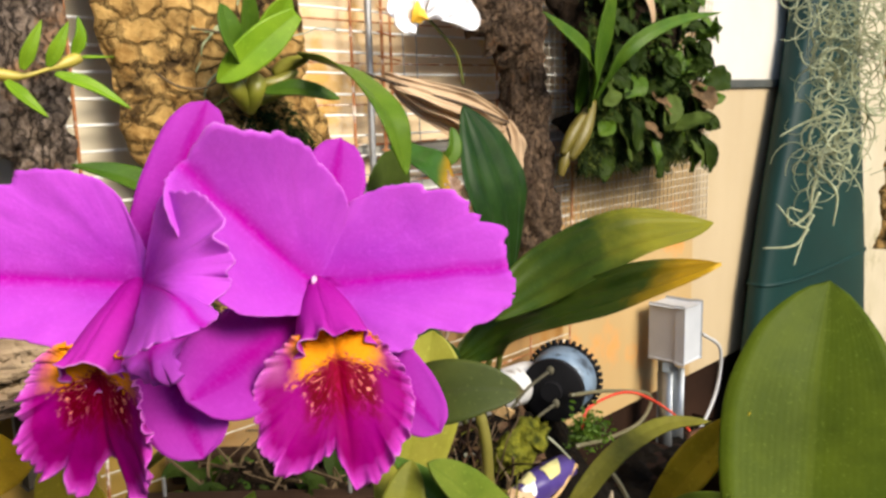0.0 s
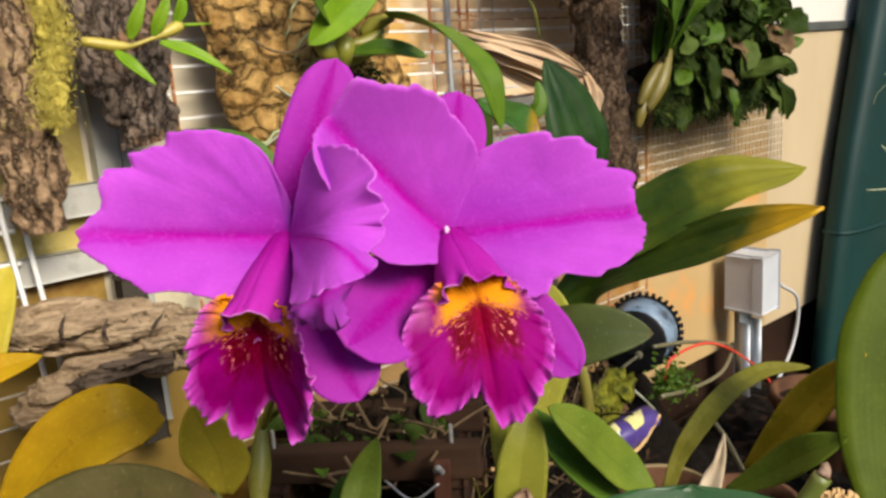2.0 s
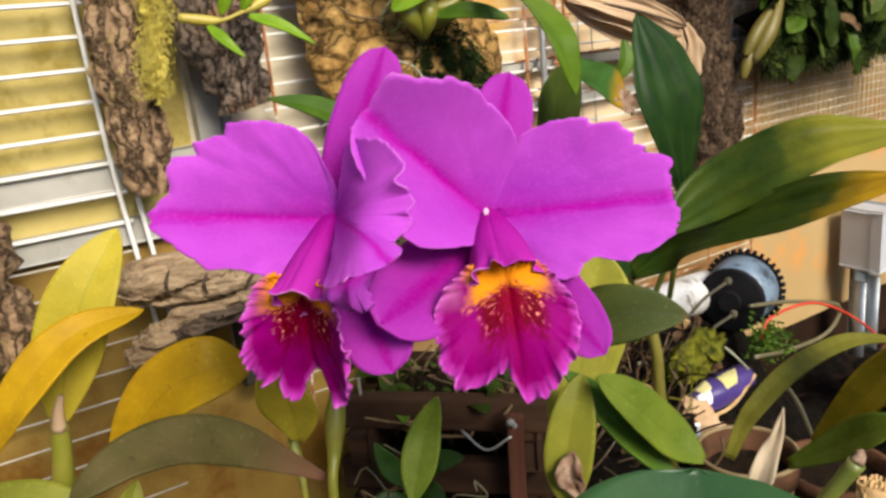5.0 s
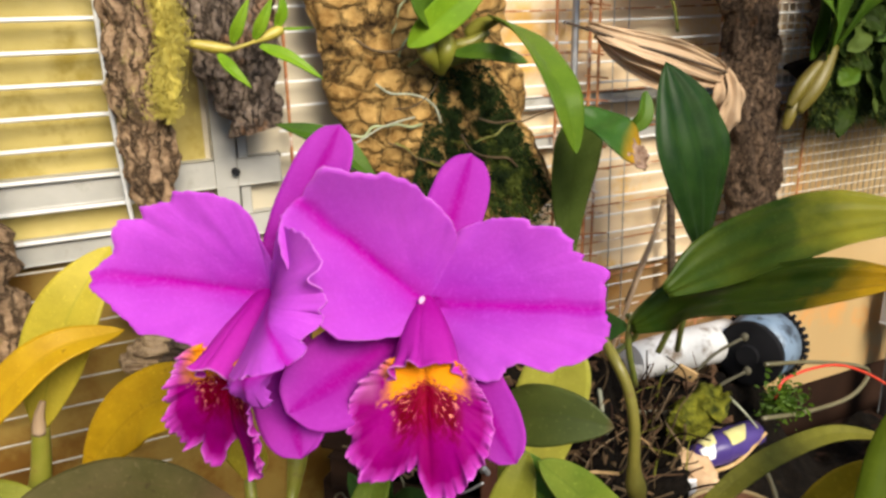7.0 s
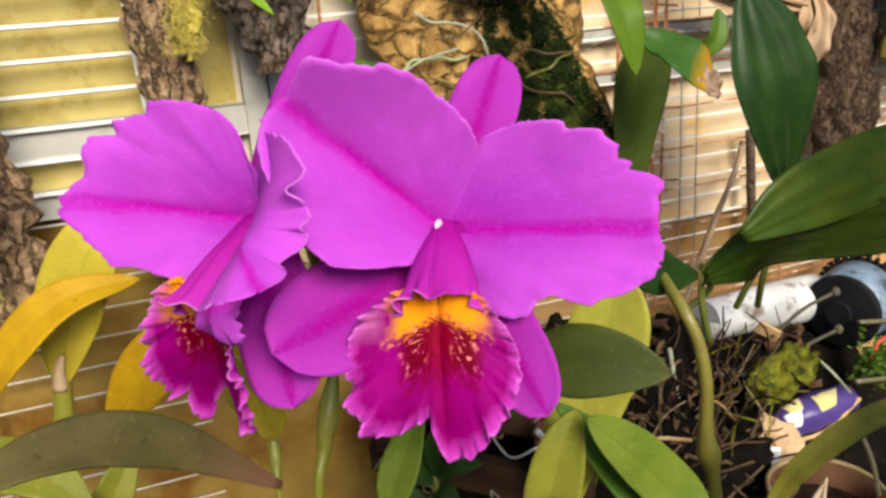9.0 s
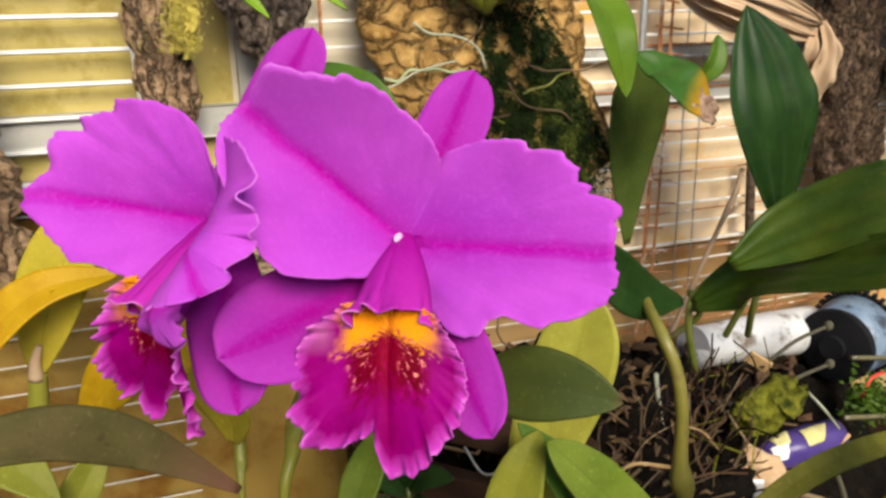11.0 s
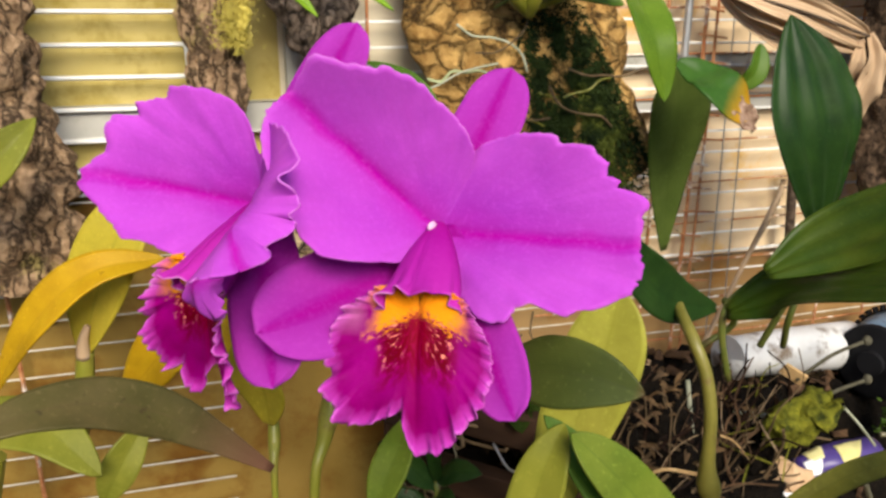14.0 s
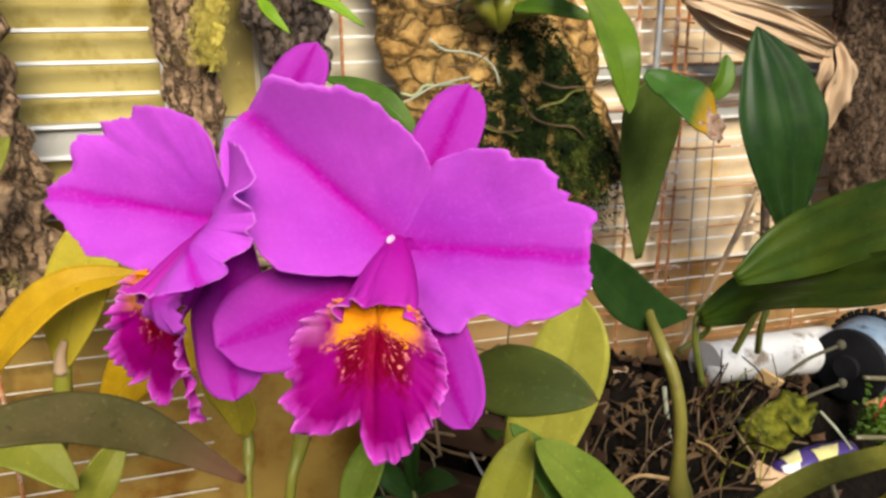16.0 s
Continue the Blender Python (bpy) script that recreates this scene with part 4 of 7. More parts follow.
def moss_b(r):
    z = r.uniform(1.40, 1.60)
    return W(-0.150 + r.gauss(0, 0.006) + 0.006 * math.sin(z * 70), 0.049 + abs(r.gauss(0, 0.006)), z), Vector((0.3, -0.3, -0.4))
part("moss_mat", bark([W(-0.146, 0.048, 1.60), W(-0.152, 0.050, 1.52), W(-0.146, 0.050, 1.46), W(-0.149, 0.046, 1.395)], 0.021, 0.007, 44, 0.007, 90, 30, 90, taper=lambda s: 1.1 - 0.7 * s, ragged=0.5), M["moss"], slab, "pale yellow-green moss")
tagged(part("moss", tuft(moss_b, 9000, 0.0036, 0.00036, 4), M["moss"], slab, "pale yellow-green moss"), kind="stuff")

slab2 = bark_slab("dark cracked bark slab that tapers to its foot", [W(-0.100, 0.036, 1.66), W(-0.100, 0.036, 1.50), W(-0.094, 0.036, 1.43), W(-0.086, 0.034, 1.383)], 0.066, 0.018, "bark_grey", 7, rough=0.008, scale=48, taper=lambda s: 1.05 - 0.5 * max(0, s - 0.6) / 0.4)
bark_slab("broad knotted cork bark slab", [W(-0.335, 0.06, 1.62), W(-0.320, 0.06, 1.45), W(-0.312, 0.06, 1.33), W(-0.315, 0.06, 1.245)], 0.085, 0.024, "bark_brown", 11, rough=0.011, scale=38, taper=lambda s: 0.75 + 0.55 * s)
slab3 = bark_slab("large yellow cork bark slab with black mossy patches", [W(0.045, 0.035, 1.64), W(0.046, 0.035, 1.47), W(0.075, 0.035, 1.37), W(0.115, 0.035, 1.27)], 0.175, 0.024, "cork", 17, rough=0.0030, scale=34, nu=110, nv=190, taper=lambda s: 1.05 - 0.20 * s + 0.10 * max(0, s - 0.75) / 0.25)
def moss_m(r):
    z = 1.350 + r.gauss(0, 0.036)
    wide = 0.016 + 0.30 * max(0.0, 1.43 - z)
    u = 0.090 + 0.16 * (1.365 - z) + max(-1.3, min(1.3, r.gauss(0, 0.7))) * wide
    return W(u, 0.056 + 0.006 * noise.noise((u * 90, z * 90, 0)), z), Vector(WN)
tagged(part("moss", tuft(moss_m, 15000, 0.006, 0.0009, 8), M["moss_dark"], slab3, "dark wet moss"), kind="stuff")
def moss_g(r):
    z = 1.325 + r.gauss(0, 0.018)
    u = 0.120 + 0.4 * (1.325 - z) + r.gauss(0, 0.014)
    return W(u, 0.056 + 0.008 * noise.noise((u * 80, z * 80, 3)), z), Vector(WN)
tagged(part("moss", tuft(moss_g, 2600, 0.006, 0.0009, 18), M["moss_green"], slab3, "olive green moss"), kind="stuff")
rnd = random.Random(91)
for k in range(7):
    u, z = rnd.uniform(-0.03, 0.10), rnd.uniform(1.35, 1.50)
    way = rnd.uniform(-3.4, 0.3)
    p = [W(u, 0.060, z)]
    for _ in range(6):
        way += rnd.gauss(0, 0.5)
        p.append(p[-1] + WU * math.cos(way) * 0.011 + Vector((0, 0, 1)) * math.sin(way) * 0.010 + WN * rnd.uniform(-0.002, 0.0015))
    part("aerial_root", tube(p, rnd.uniform(0.0008, 0.0014), 6, 16), M["stem_yellow"] if k % 2 else M["root_green"], slab3, "green-grey aerial root")
slab4 = bark_slab("tall dark brown bark trunk leaning on the grid", [W(0.405, 0.035, 1.70), W(0.42, 0.035, 1.46), W(0.435, 0.035, 1.34), W(0.452, 0.03, 1.20)], 0.075, 0.024, "bark_dark", 23, rough=0.008, scale=42)
part("stub", bark([W(0.30, 0.045, 1.56), W(0.35, 0.05, 1.53), W(0.40, 0.05, 1.50)], 0.10, 0.026, 29, 0.014, 34, 48, 60), M["bark_dark"], slab4)

# ---- shoot with narrow leaves on the dark slab ----
shoot = thing("epiphyte_shoot", W(-0.11, 0.075, 1.43), "young shoot with narrow bright green leaves on bark", "epiphyte")
part("stem", tube([(-0.2830, 0.4787, 1.4511), (-0.2629, 0.4941, 1.4468), (-0.2456, 0.5062, 1.4523), (-0.2350, 0.5183, 1.4586)], lambda s: 0.0026 + 0.0014 * math.sin(s * 9), 10, 20), M["stem_gold"], shoot)
for pts, w in (([(-0.2441, 0.5034, 1.4480), (-0.2234, 0.5088, 1.4394), (-0.2035, 0.5163, 1.4252)], 0.013), ([(-0.2649, 0.4842, 1.4437), (-0.2532, 0.4824, 1.4334), (-0.2424, 0.4871, 1.4213)], 0.012), ([(-0.2583, 0.4917, 1.4507), (-0.2515, 0.4919, 1.4639), (-0.2461, 0.4980, 1.4800)], 0.012), ([(-0.2482, 0.5033, 1.4524), (-0.2407, 0.5043, 1.4654), (-0.2356, 0.5100, 1.4798)], 0.012), ([(-0.2375, 0.5154, 1.4594), (-0.2315, 0.5147, 1.4706), (-0.2316, 0.5146, 1.4834)], 0.011), ([(-0.2350, 0.5183, 1.4586), (-0.2280, 0.5217, 1.4585), (-0.2187, 0.5323, 1.4589)], 0.003)):
    part("leaf", blade(pts, w * 0.72, WN + Vector((0, 0, 0.5)), belly=0.35, blunt=0.25, root=0.35, fold=0.35), M["leaf_fresh"], shoot, solid=0.0008)

# ---- orchid mounted on the cork slab ----
mounted = thing("mounted_orchid", W(0.05, 0.06, 1.44), "leafy green orchid rooted on cork bark", "orchid")
for pts, w, mt in (
        ([(-0.1161, 0.612, 1.4904), (-0.1425, 0.596, 1.4661), (-0.1702, 0.585, 1.4423)], 0.026, "leaf_fresh"),
        ([(-0.1563, 0.6003, 1.4565), (-0.1575, 0.5837, 1.4728), (-0.1615, 0.5792, 1.4958)], 0.022, "leaf_mid"),
        ([(-0.1470, 0.6109, 1.4603), (-0.1350, 0.6094, 1.4803), (-0.1202, 0.6111, 1.5033)], 0.024, "leaf_fresh"),
        ([(-0.1544, 0.6176, 1.4600), (-0.1515, 0.6058, 1.4804), (-0.1468, 0.5959, 1.5073)], 0.020, "leaf_mid"),
        ([(-0.1177, 0.6291, 1.4605), (-0.0769, 0.5847, 1.4462), (-0.0435, 0.5469, 1.4168), (-0.0315, 0.5454, 1.3764)], 0.030, "leaf_lank"),
        ([(-0.1440, 0.6143, 1.4354), (-0.1169, 0.6148, 1.4366), (-0.0906, 0.6297, 1.4286)], 0.014, "leaf_mid")):
    part("leaf", blade(pts, w, WN + Vector((0.2, 0, 0.5)), belly=0.45, blunt=0.6, root=0.4, fold=0.3, seed=w * 100), M[mt], mounted, solid=0.001)
for pts, r in (([(-0.1535, 0.6262, 1.4472), (-0.1509, 0.6140, 1.4374), (-0.1586, 0.6204, 1.4197)], 0.0065), ([(-0.1693, 0.6082, 1.4479), (-0.1618, 0.6016, 1.4380), (-0.1602, 0.6186, 1.4220)], 0.006), ([(-0.1418, 0.6320, 1.4491), (-0.1316, 0.6360, 1.4553), (-0.1145, 0.6328, 1.4596)], 0.005), ([(-0.1601, 0.6187, 1.4263), (-0.1483, 0.6246, 1.4303), (-0.1280, 0.6325, 1.4365)], 0.004), ([(-0.1514, 0.6210, 1.4411), (-0.1365, 0.6304, 1.4429), (-0.1241, 0.6369, 1.4511)], 0.0045)):
    part("pseudobulb", tube(pts, lambda s, r=r: r * (0.45 + 0.75 * math.sin(math.pi * min(1, s * 0.9 + 0.08))), 10, 14), M["stem_yellow"], mounted)
rnd = random.Random(5)
for k in range(9):
    u, z = rnd.uniform(-0.01, 0.11), rnd.uniform(1.36, 1.52)
    p = [W(u, 0.068, z)]
    way = rnd.uniform(-2.6, -0.5)
    for _ in range(5):
        way += rnd.uniform(-0.7, 0.7)
        q = p[-1] + WU * math.cos(way) * 0.016 + Vector((0, 0, 1)) * math.sin(way) * 0.012 + WN * rnd.uniform(-0.003, 0.003)
        p.append(q)
    part("root", tube(p, rnd.uniform(0.0005, 0.0010), 6, 14), M["root_brown"] if k % 3 else M["root"], mounted)

# ---- broad-leaved plant by the grid ----
broad = thing("broad_leaved_plant", W(0.19, 0.15, 0.93), "plant with dark ribbed leaves, some yellow at the tip", "plant")
part("leaf", blade([(0.0375, 0.7679, 1.2449), (0.0311, 0.7379, 1.3221), (0.0160, 0.7358, 1.3766), (-0.0014, 0.7372, 1.4210)], 0.079, WN + Vector((0.0, 0, 0.2)), belly=0.50, blunt=0.28, root=0.06, fold=0.10, wave=0.015, seed=1, pleat=0.045, nu=24), M["leaf_dark"], broad, "dark green ribbed leaf", solid=0.001)
part("leaf", blade([(0.0218, 0.6364, 1.2526), (0.0643, 0.6544, 1.2810), (0.1306, 0.6541, 1.3147), (0.2041, 0.6772, 1.3199)], 0.060, (0.1, -0.6, 0.8), belly=0.5, blunt=0.4, root=0.2, fold=0.15, wave=0.05, seed=2, pleat=0.04, nu=24), M["leaf_aged_pale"], broad, "ribbed leaf fading to yellow at the tip", solid=0.001)
part("leaf", blade([(-0.0068, 0.6644, 1.2073), (0.0402, 0.6573, 1.2411), (0.1136, 0.5893, 1.2828), (0.1734, 0.5362, 1.3153)], 0.060, (0.1, -0.6, 0.8), belly=0.5, blunt=0.4, root=0.2, fold=0.15, wave=0.05, seed=3, pleat=0.04, nu=24), M["leaf_aged"], broad, "ribbed leaf with a yellow tip", solid=0.001)
part("leaf", blade([(-0.0542, 0.6407, 1.3915), (-0.0385, 0.6435, 1.3828), (-0.0215, 0.6401, 1.3750), (-0.0048, 0.6516, 1.3548)], 0.036, WN + Vector((0, 0, 0.8)), belly=0.6, blunt=0.95, root=0.2, fold=0.1, wave=0.1, seed=4), M["leaf_burnt"], broad, "short leaf with a scorched yellow tip", solid=0.001)
part("scorched_end", blade([(-0.0159, 0.6450, 1.3654), (-0.0075, 0.6454, 1.3573), (-0.0005, 0.6534, 1.3476)], 0.018, WN + Vector((0, 0, 0.8)), belly=0.3, blunt=0.9, root=0.8, wave=0.4, seed=5), M["scorch"], broad, solid=0.001)
part("leaf", blade([(-0.0194, 0.6652, 1.3725), (-0.0085, 0.6701, 1.3846), (-0.0082, 0.6780, 1.4034)], 0.016, WN, belly=0.5, blunt=0.6, root=0.3, fold=0.4, seed=6), M["leaf_mid"], broad, solid=0.001)
part("leaf", blade([(-0.0792, 0.7335, 1.2256), (-0.0768, 0.7211, 1.2929), (-0.0693, 0.7069, 1.3465), (-0.0670, 0.6868, 1.3831)], 0.062, WN + Vector((0.2, 0, 0.1)), belly=0.80, blunt=0.8, root=0.1, fold=0.1, seed=7), M["leaf_dull"], broad, "dull green leaf seen from below", solid=0.001)
part("leaf", blade([(-0.0032, 0.6079, 1.2315), (-0.0189, 0.5598, 1.2501), (-0.0283, 0.5187, 1.2785), (-0.0351, 0.4958, 1.3083)], 0.034, WN + Vector((0, 0, 0.4)), belly=0.5, blunt=0.4, root=0.15, fold=0.2, seed=8), M["leaf_dark"], broad, solid=0.001)
part("stem", tube([(0.0303, 0.5400, 1.0705), (0.0260, 0.5351, 1.1126), (0.0229, 0.5315, 1.1353), (0.0198, 0.5280, 1.1573), (0.0186, 0.5266, 1.1934), (0.0127, 0.5276, 1.2201), (0.0025, 0.5310, 1.2387), (-0.0140, 0.5577, 1.2442), (-0.0236, 0.5847, 1.2410)], lambda s: 0.0043 - 0.0006 * s + 0.0034 * math.exp(-((s - 0.30) / 0.07) ** 2), 12, 40), M["stem_bronze"], broad)
for pts in ([(-0.0040, 0.6828, 1.1451), (-0.0097, 0.6687, 1.1881), (-0.0084, 0.6702, 1.2112), (0.0020, 0.6820, 1.2256)], [(-0.0301, 0.6985, 1.1617), (-0.0095, 0.7068, 1.1835), (-0.0142, 0.6863, 1.2091)], [(0.0070, 0.7407, 1.1543), (0.0176, 0.7376, 1.1836), (0.0277, 0.7340, 1.2118)], [(0.0224, 0.7583, 1.1512), (0.0281, 0.7344, 1.1922), (0.0375, 0.7679, 1.2449)]):
    part("stem", tube(pts, 0.0028, 8, 16), M["stem"], broad)
part("stem", tube([(-0.0615, 0.7688, 1.3055), (-0.0060, 0.8320, 1.2706), (-0.0260, 0.7638, 1.1906), (-0.0354, 0.7227, 1.1507)][1:], 0.0022, 7, 12), M["husk"], broad, "dry pale stalk")
part("leaf", blade([(-0.1866, 0.5506, 1.3491), (-0.2057, 0.5440, 1.3694), (-0.2291, 0.5402, 1.3813), (-0.2561, 0.5321, 1.3895)], 0.020, WN + Vector((0.1, 0, 0.6)), belly=0.45, blunt=0.2, root=0.3, fold=0.45, seed=9), M["leaf_mid"], broad, "green leaf behind the flowers", solid=0.001)

twig = thing("dry_twig", (-0.0378, 0.8261, 1.1735), "thin dry twig leaning on the grid", "twig")
part("twig", tube([(-0.0395, 0.8242, 1.1647), (-0.0270, 0.8384, 1.2079), (-0.0167, 0.8577, 1.2378), (-0.0116, 0.8711, 1.2694)], lambda s: 0.0016 + 0.0012 * s, 6, 16), M["drift"], twig)
lath = thing("wooden_lath", (0.0014, 0.9010, 1.1723), "weathered brown lath behind the wires", "lath")
part("lath", tube([(-0.0074, 0.8879, 1.2765), (-0.0041, 0.8917, 1.2204), (0.0007, 0.8972, 1.1494)], 0.0045, 8, 12), M["drift_dark"], lath)

# ---- dry husk ----
husk = thing("dried_leaf", W(0.33, 0.05, 1.40), "large brown pleated dried leaf caught in the grid", "dried leaf")
for k, pts in enumerate((
        [(-0.0780, 0.7803, 1.4501), (-0.0420, 0.7910, 1.4378), (-0.0016, 0.8219, 1.4243), (0.0391, 0.8834, 1.4016)],
        [(-0.0758, 0.7828, 1.4457), (-0.0446, 0.7805, 1.4325), (-0.0044, 0.8111, 1.4166), (0.0377, 0.8817, 1.3911)],
        [(-0.0725, 0.7866, 1.4407), (-0.0433, 0.7895, 1.4224), (-0.0088, 0.8136, 1.4049), (0.0310, 0.8741, 1.3874)],
        [(-0.0694, 0.7901, 1.4357), (-0.0420, 0.7986, 1.4129), (-0.0135, 0.8159, 1.3960), (0.0216, 0.8634, 1.3892)],
        [(0.0390, 0.8832, 1.4026), (0.0440, 0.8859, 1.3758), (0.0385, 0.8902, 1.3476), (0.0329, 0.8990, 1.3118)],
        [(0.0348, 0.8784, 1.3977), (0.0319, 0.8751, 1.3766), (0.0249, 0.8823, 1.3591), (0.0230, 0.8877, 1.3332)])):
    part("blade", blade(pts, 0.017 if k < 4 else 0.026, WN + Vector((0, 0, 0.25 * (k % 3))), belly=0.6, blunt=0.9, root=0.25, wave=0.35, fold=0.5, pleat=0.12, seed=k * 3, nu=16, nv=40), M["husk"], husk, solid=0.0007)
part("stalk", tube([(-0.0957, 0.7602, 1.4532), (-0.0764, 0.7746, 1.4460), (-0.0312, 0.7882, 1.4308), (0.0090, 0.8218, 1.4160), (0.0401, 0.8723, 1.4009)], 0.0013, 6, 24), M["drift_dark"], husk, "dark dry midrib")

# ---- fern plaque ----
plaque = thing("fern_plaque", W(0.68, 0.03, 1.30), "dark plaque overgrown with green ferns and moss", "fern")
part("bark", bark([W(0.64, 0.03, 1.74), W(0.64, 0.03, 1.52), W(0.635, 0.03, 1.350)], 0.27, 0.028, 31, 0.024, 20, 90, 100, ragged=0.22), M["peat"], plaque)
def moss_f(r):
    u = r.uniform(0.50, 0.775)
    z = 1.338 + 0.018 * noise.noise((u * 30, 2, 0)) + abs(r.gauss(0, 0.07))
    return W(u, 0.052 + r.uniform(0, 0.012), z), Vector((0.3, -0.3, -0.5))
tagged(part("moss", tuft(moss_f, 7000, 0.014, 0.0010, 71, 0.9), M["moss_dark"], plaque, "dark hanging moss"), kind="stuff")
tagged(part("moss", tuft(moss_f, 2200, 0.012, 0.0010, 72, 0.9), M["moss_green"], plaque, "olive moss"), kind="stuff")
rnd = random.Random(12)
for k in range(270):
    u, z = rnd.uniform(0.505, 0.775), rnd.uniform(1.350, 1.68)
    q = W(u, 0.050 + rnd.uniform(0, 0.018), z)
    way = WU * rnd.uniform(-1, 1) + WN * rnd.uniform(0.1, 0.6) + Vector((0, 0, rnd.uniform(-0.9, 0.5)))
    way.normalize()
    ln = rnd.uniform(0.014, 0.034) * (1.6 if k % 7 == 0 else 1.0)
    bright = z > 1.42 and u > 0.58 and rnd.random() < 0.30
    part("leaf", blade([q, q + way * ln * 0.55, q + way * ln + Vector((0, 0, -ln * 0.35))], ln * rnd.uniform(0.5, 0.9), WN + Vector((rnd.gauss(0, 0.4), 0, 0.4 + rnd.gauss(0, 0.3))), belly=0.4, blunt=0.5, root=0.2, fold=0.2, wave=0.3, seed=k, nu=6, nv=9), M["fern_bright"] if bright else M["fern"], plaque)
for pts, w in (([W(0.72, 0.055, 1.385), W(0.765, 0.065, 1.392), W(0.80, 0.07, 1.376)], 0.030), ([W(0.735, 0.055, 1.372), W(0.757, 0.062, 1.350), W(0.760, 0.062, 1.318)], 0.030), ([W(0.70, 0.06, 1.455), W(0.735, 0.07, 1.462), W(0.765, 0.07, 1.445)], 0.026)):
    part("leaf", blade(pts, w, WN + Vector((0, 0, 0.5)), belly=0.5, blunt=0.5, root=0.2, fold=0.2, wave=0.3, seed=len(pts)), M["fern_bright"], plaque, "lobed bright green leaf", solid=0.0008)
for pts, w in (([(0.1310, 0.9576, 1.4071), (0.1288, 0.9097, 1.4619), (0.0723, 0.7999, 1.5052)], 0.035), ([(0.1346, 0.9617, 1.4134), (0.1392, 0.9215, 1.4740), (0.1550, 0.9091, 1.5482)], 0.035), ([(0.1383, 0.9659, 1.4197), (0.1729, 0.9447, 1.4743), (0.2282, 0.9774, 1.5057), (0.3006, 1.0447, 1.5213)], 0.016), ([(0.1167, 0.9414, 1.4078), (0.1220, 0.9323, 1.4509), (0.1169, 0.9113, 1.4919)], 0.022)):
    part("leaf", blade(pts, w, WN + Vector((0, 0, 0.5)), belly=0.4, blunt=0.3, root=0.3, fold=0.25), M["leaf_mid"], plaque, "narrow mid-green orchid leaf", solid=0.001)

for pts, r in (([(0.1000, 0.9290, 1.3620), (0.1120, 0.9380, 1.3850), (0.1310, 0.9576, 1.4120)], 0.0072), ([(0.1090, 0.9330, 1.3560), (0.1250, 0.9440, 1.3850), (0.1383, 0.9659, 1.4197)], 0.0090), ([(0.0980, 0.9300, 1.3380), (0.1030, 0.9340, 1.3560), (0.1110, 0.9400, 1.3720)], 0.0065)):
    part("pseudobulb", tube(pts, lambda s, r=r: r * (0.35 + 0.65 * math.sin(math.pi * min(1.0, s * 0.85 + 0.1))), 12, 18), M["stem_olive"], plaque, "yellow-brown pseudobulb")
for k in range(26):
    u, z = rnd.uniform(0.54, 0.76), rnd.uniform(1.36, 1.47)
    q = W(u, 0.062 + rnd.uniform(0, 0.012), z)
    way = (WU * rnd.gauss(0, 0.6) + WN * rnd.uniform(0.0, 0.4) + Vector((0, 0, rnd.uniform(-0.9, 0.2)))).normalized()
    ln = rnd.uniform(0.040, 0.068)
    mt = ("fern", "leaf_dull", "fern_bright", "dead_leaf", "fern")[k % 5]
    part("leaf", blade([q, q + way * ln * 0.5 + WN * 0.005, q + way * ln], ln * rnd.uniform(0.35, 0.6), WN + Vector((rnd.gauss(0, 0.4), 0, rnd.gauss(0.5, 0.3))), belly=0.5, blunt=0.4, root=0.2, fold=0.25, wave=0.25, seed=k, nu=8, nv=14), M[mt], plaque)
part("leaf", blade([W(0.60, 0.07, 1.56), W(0.615, 0.078, 1.53), W(0.628, 0.075, 1.498)], 0.014, WN, belly=0.4, blunt=0.2, root=0.4, fold=0.3), M["husk"], plaque, "dry tan leaf tip", solid=0.0008)

# ---- white flower at the top of the trunk ----
white = thing("white_flower", W(0.30, 0.06, 1.53), "white flower with a golden centre on a thin stalk", "flower")
for pts in ([(-0.0425, 0.7753, 1.5042), (-0.0523, 0.7489, 1.5092), (-0.0656, 0.7338, 1.5033)], [(-0.0377, 0.7807, 1.5071), (-0.0384, 0.7648, 1.5203), (-0.0379, 0.7653, 1.5350)], [(-0.0329, 0.7862, 1.5075), (-0.0123, 0.7945, 1.5102), (0.0122, 0.8224, 1.4964)], [(-0.0355, 0.7833, 1.5023), (-0.0170, 0.7891, 1.5174), (0.0034, 0.8124, 1.5298)], [(-0.0402, 0.7779, 1.5044), (-0.0497, 0.7444, 1.4990), (-0.0587, 0.7341, 1.4911)]):
    part("petal", blade(pts, 0.03, WN, belly=0.55, blunt=0.7, root=0.3, wave=0.2), M["white_flower"], white, solid=0.0006)
part("lip", blade([(-0.0431, 0.7519, 1.4946), (-0.0390, 0.7490, 1.5015), (-0.0381, 0.7576, 1.5087)], 0.02, WN, belly=0.5, blunt=0.8, root=0.5), M["flower_gold"], white, solid=0.0006)
part("stalk", tube([(-0.0384, 0.7875, 1.5053), (-0.0122, 0.8249, 1.4733), (-0.0057, 0.8475, 1.4408)], 0.0016, 6, 10), M["stem"], white)

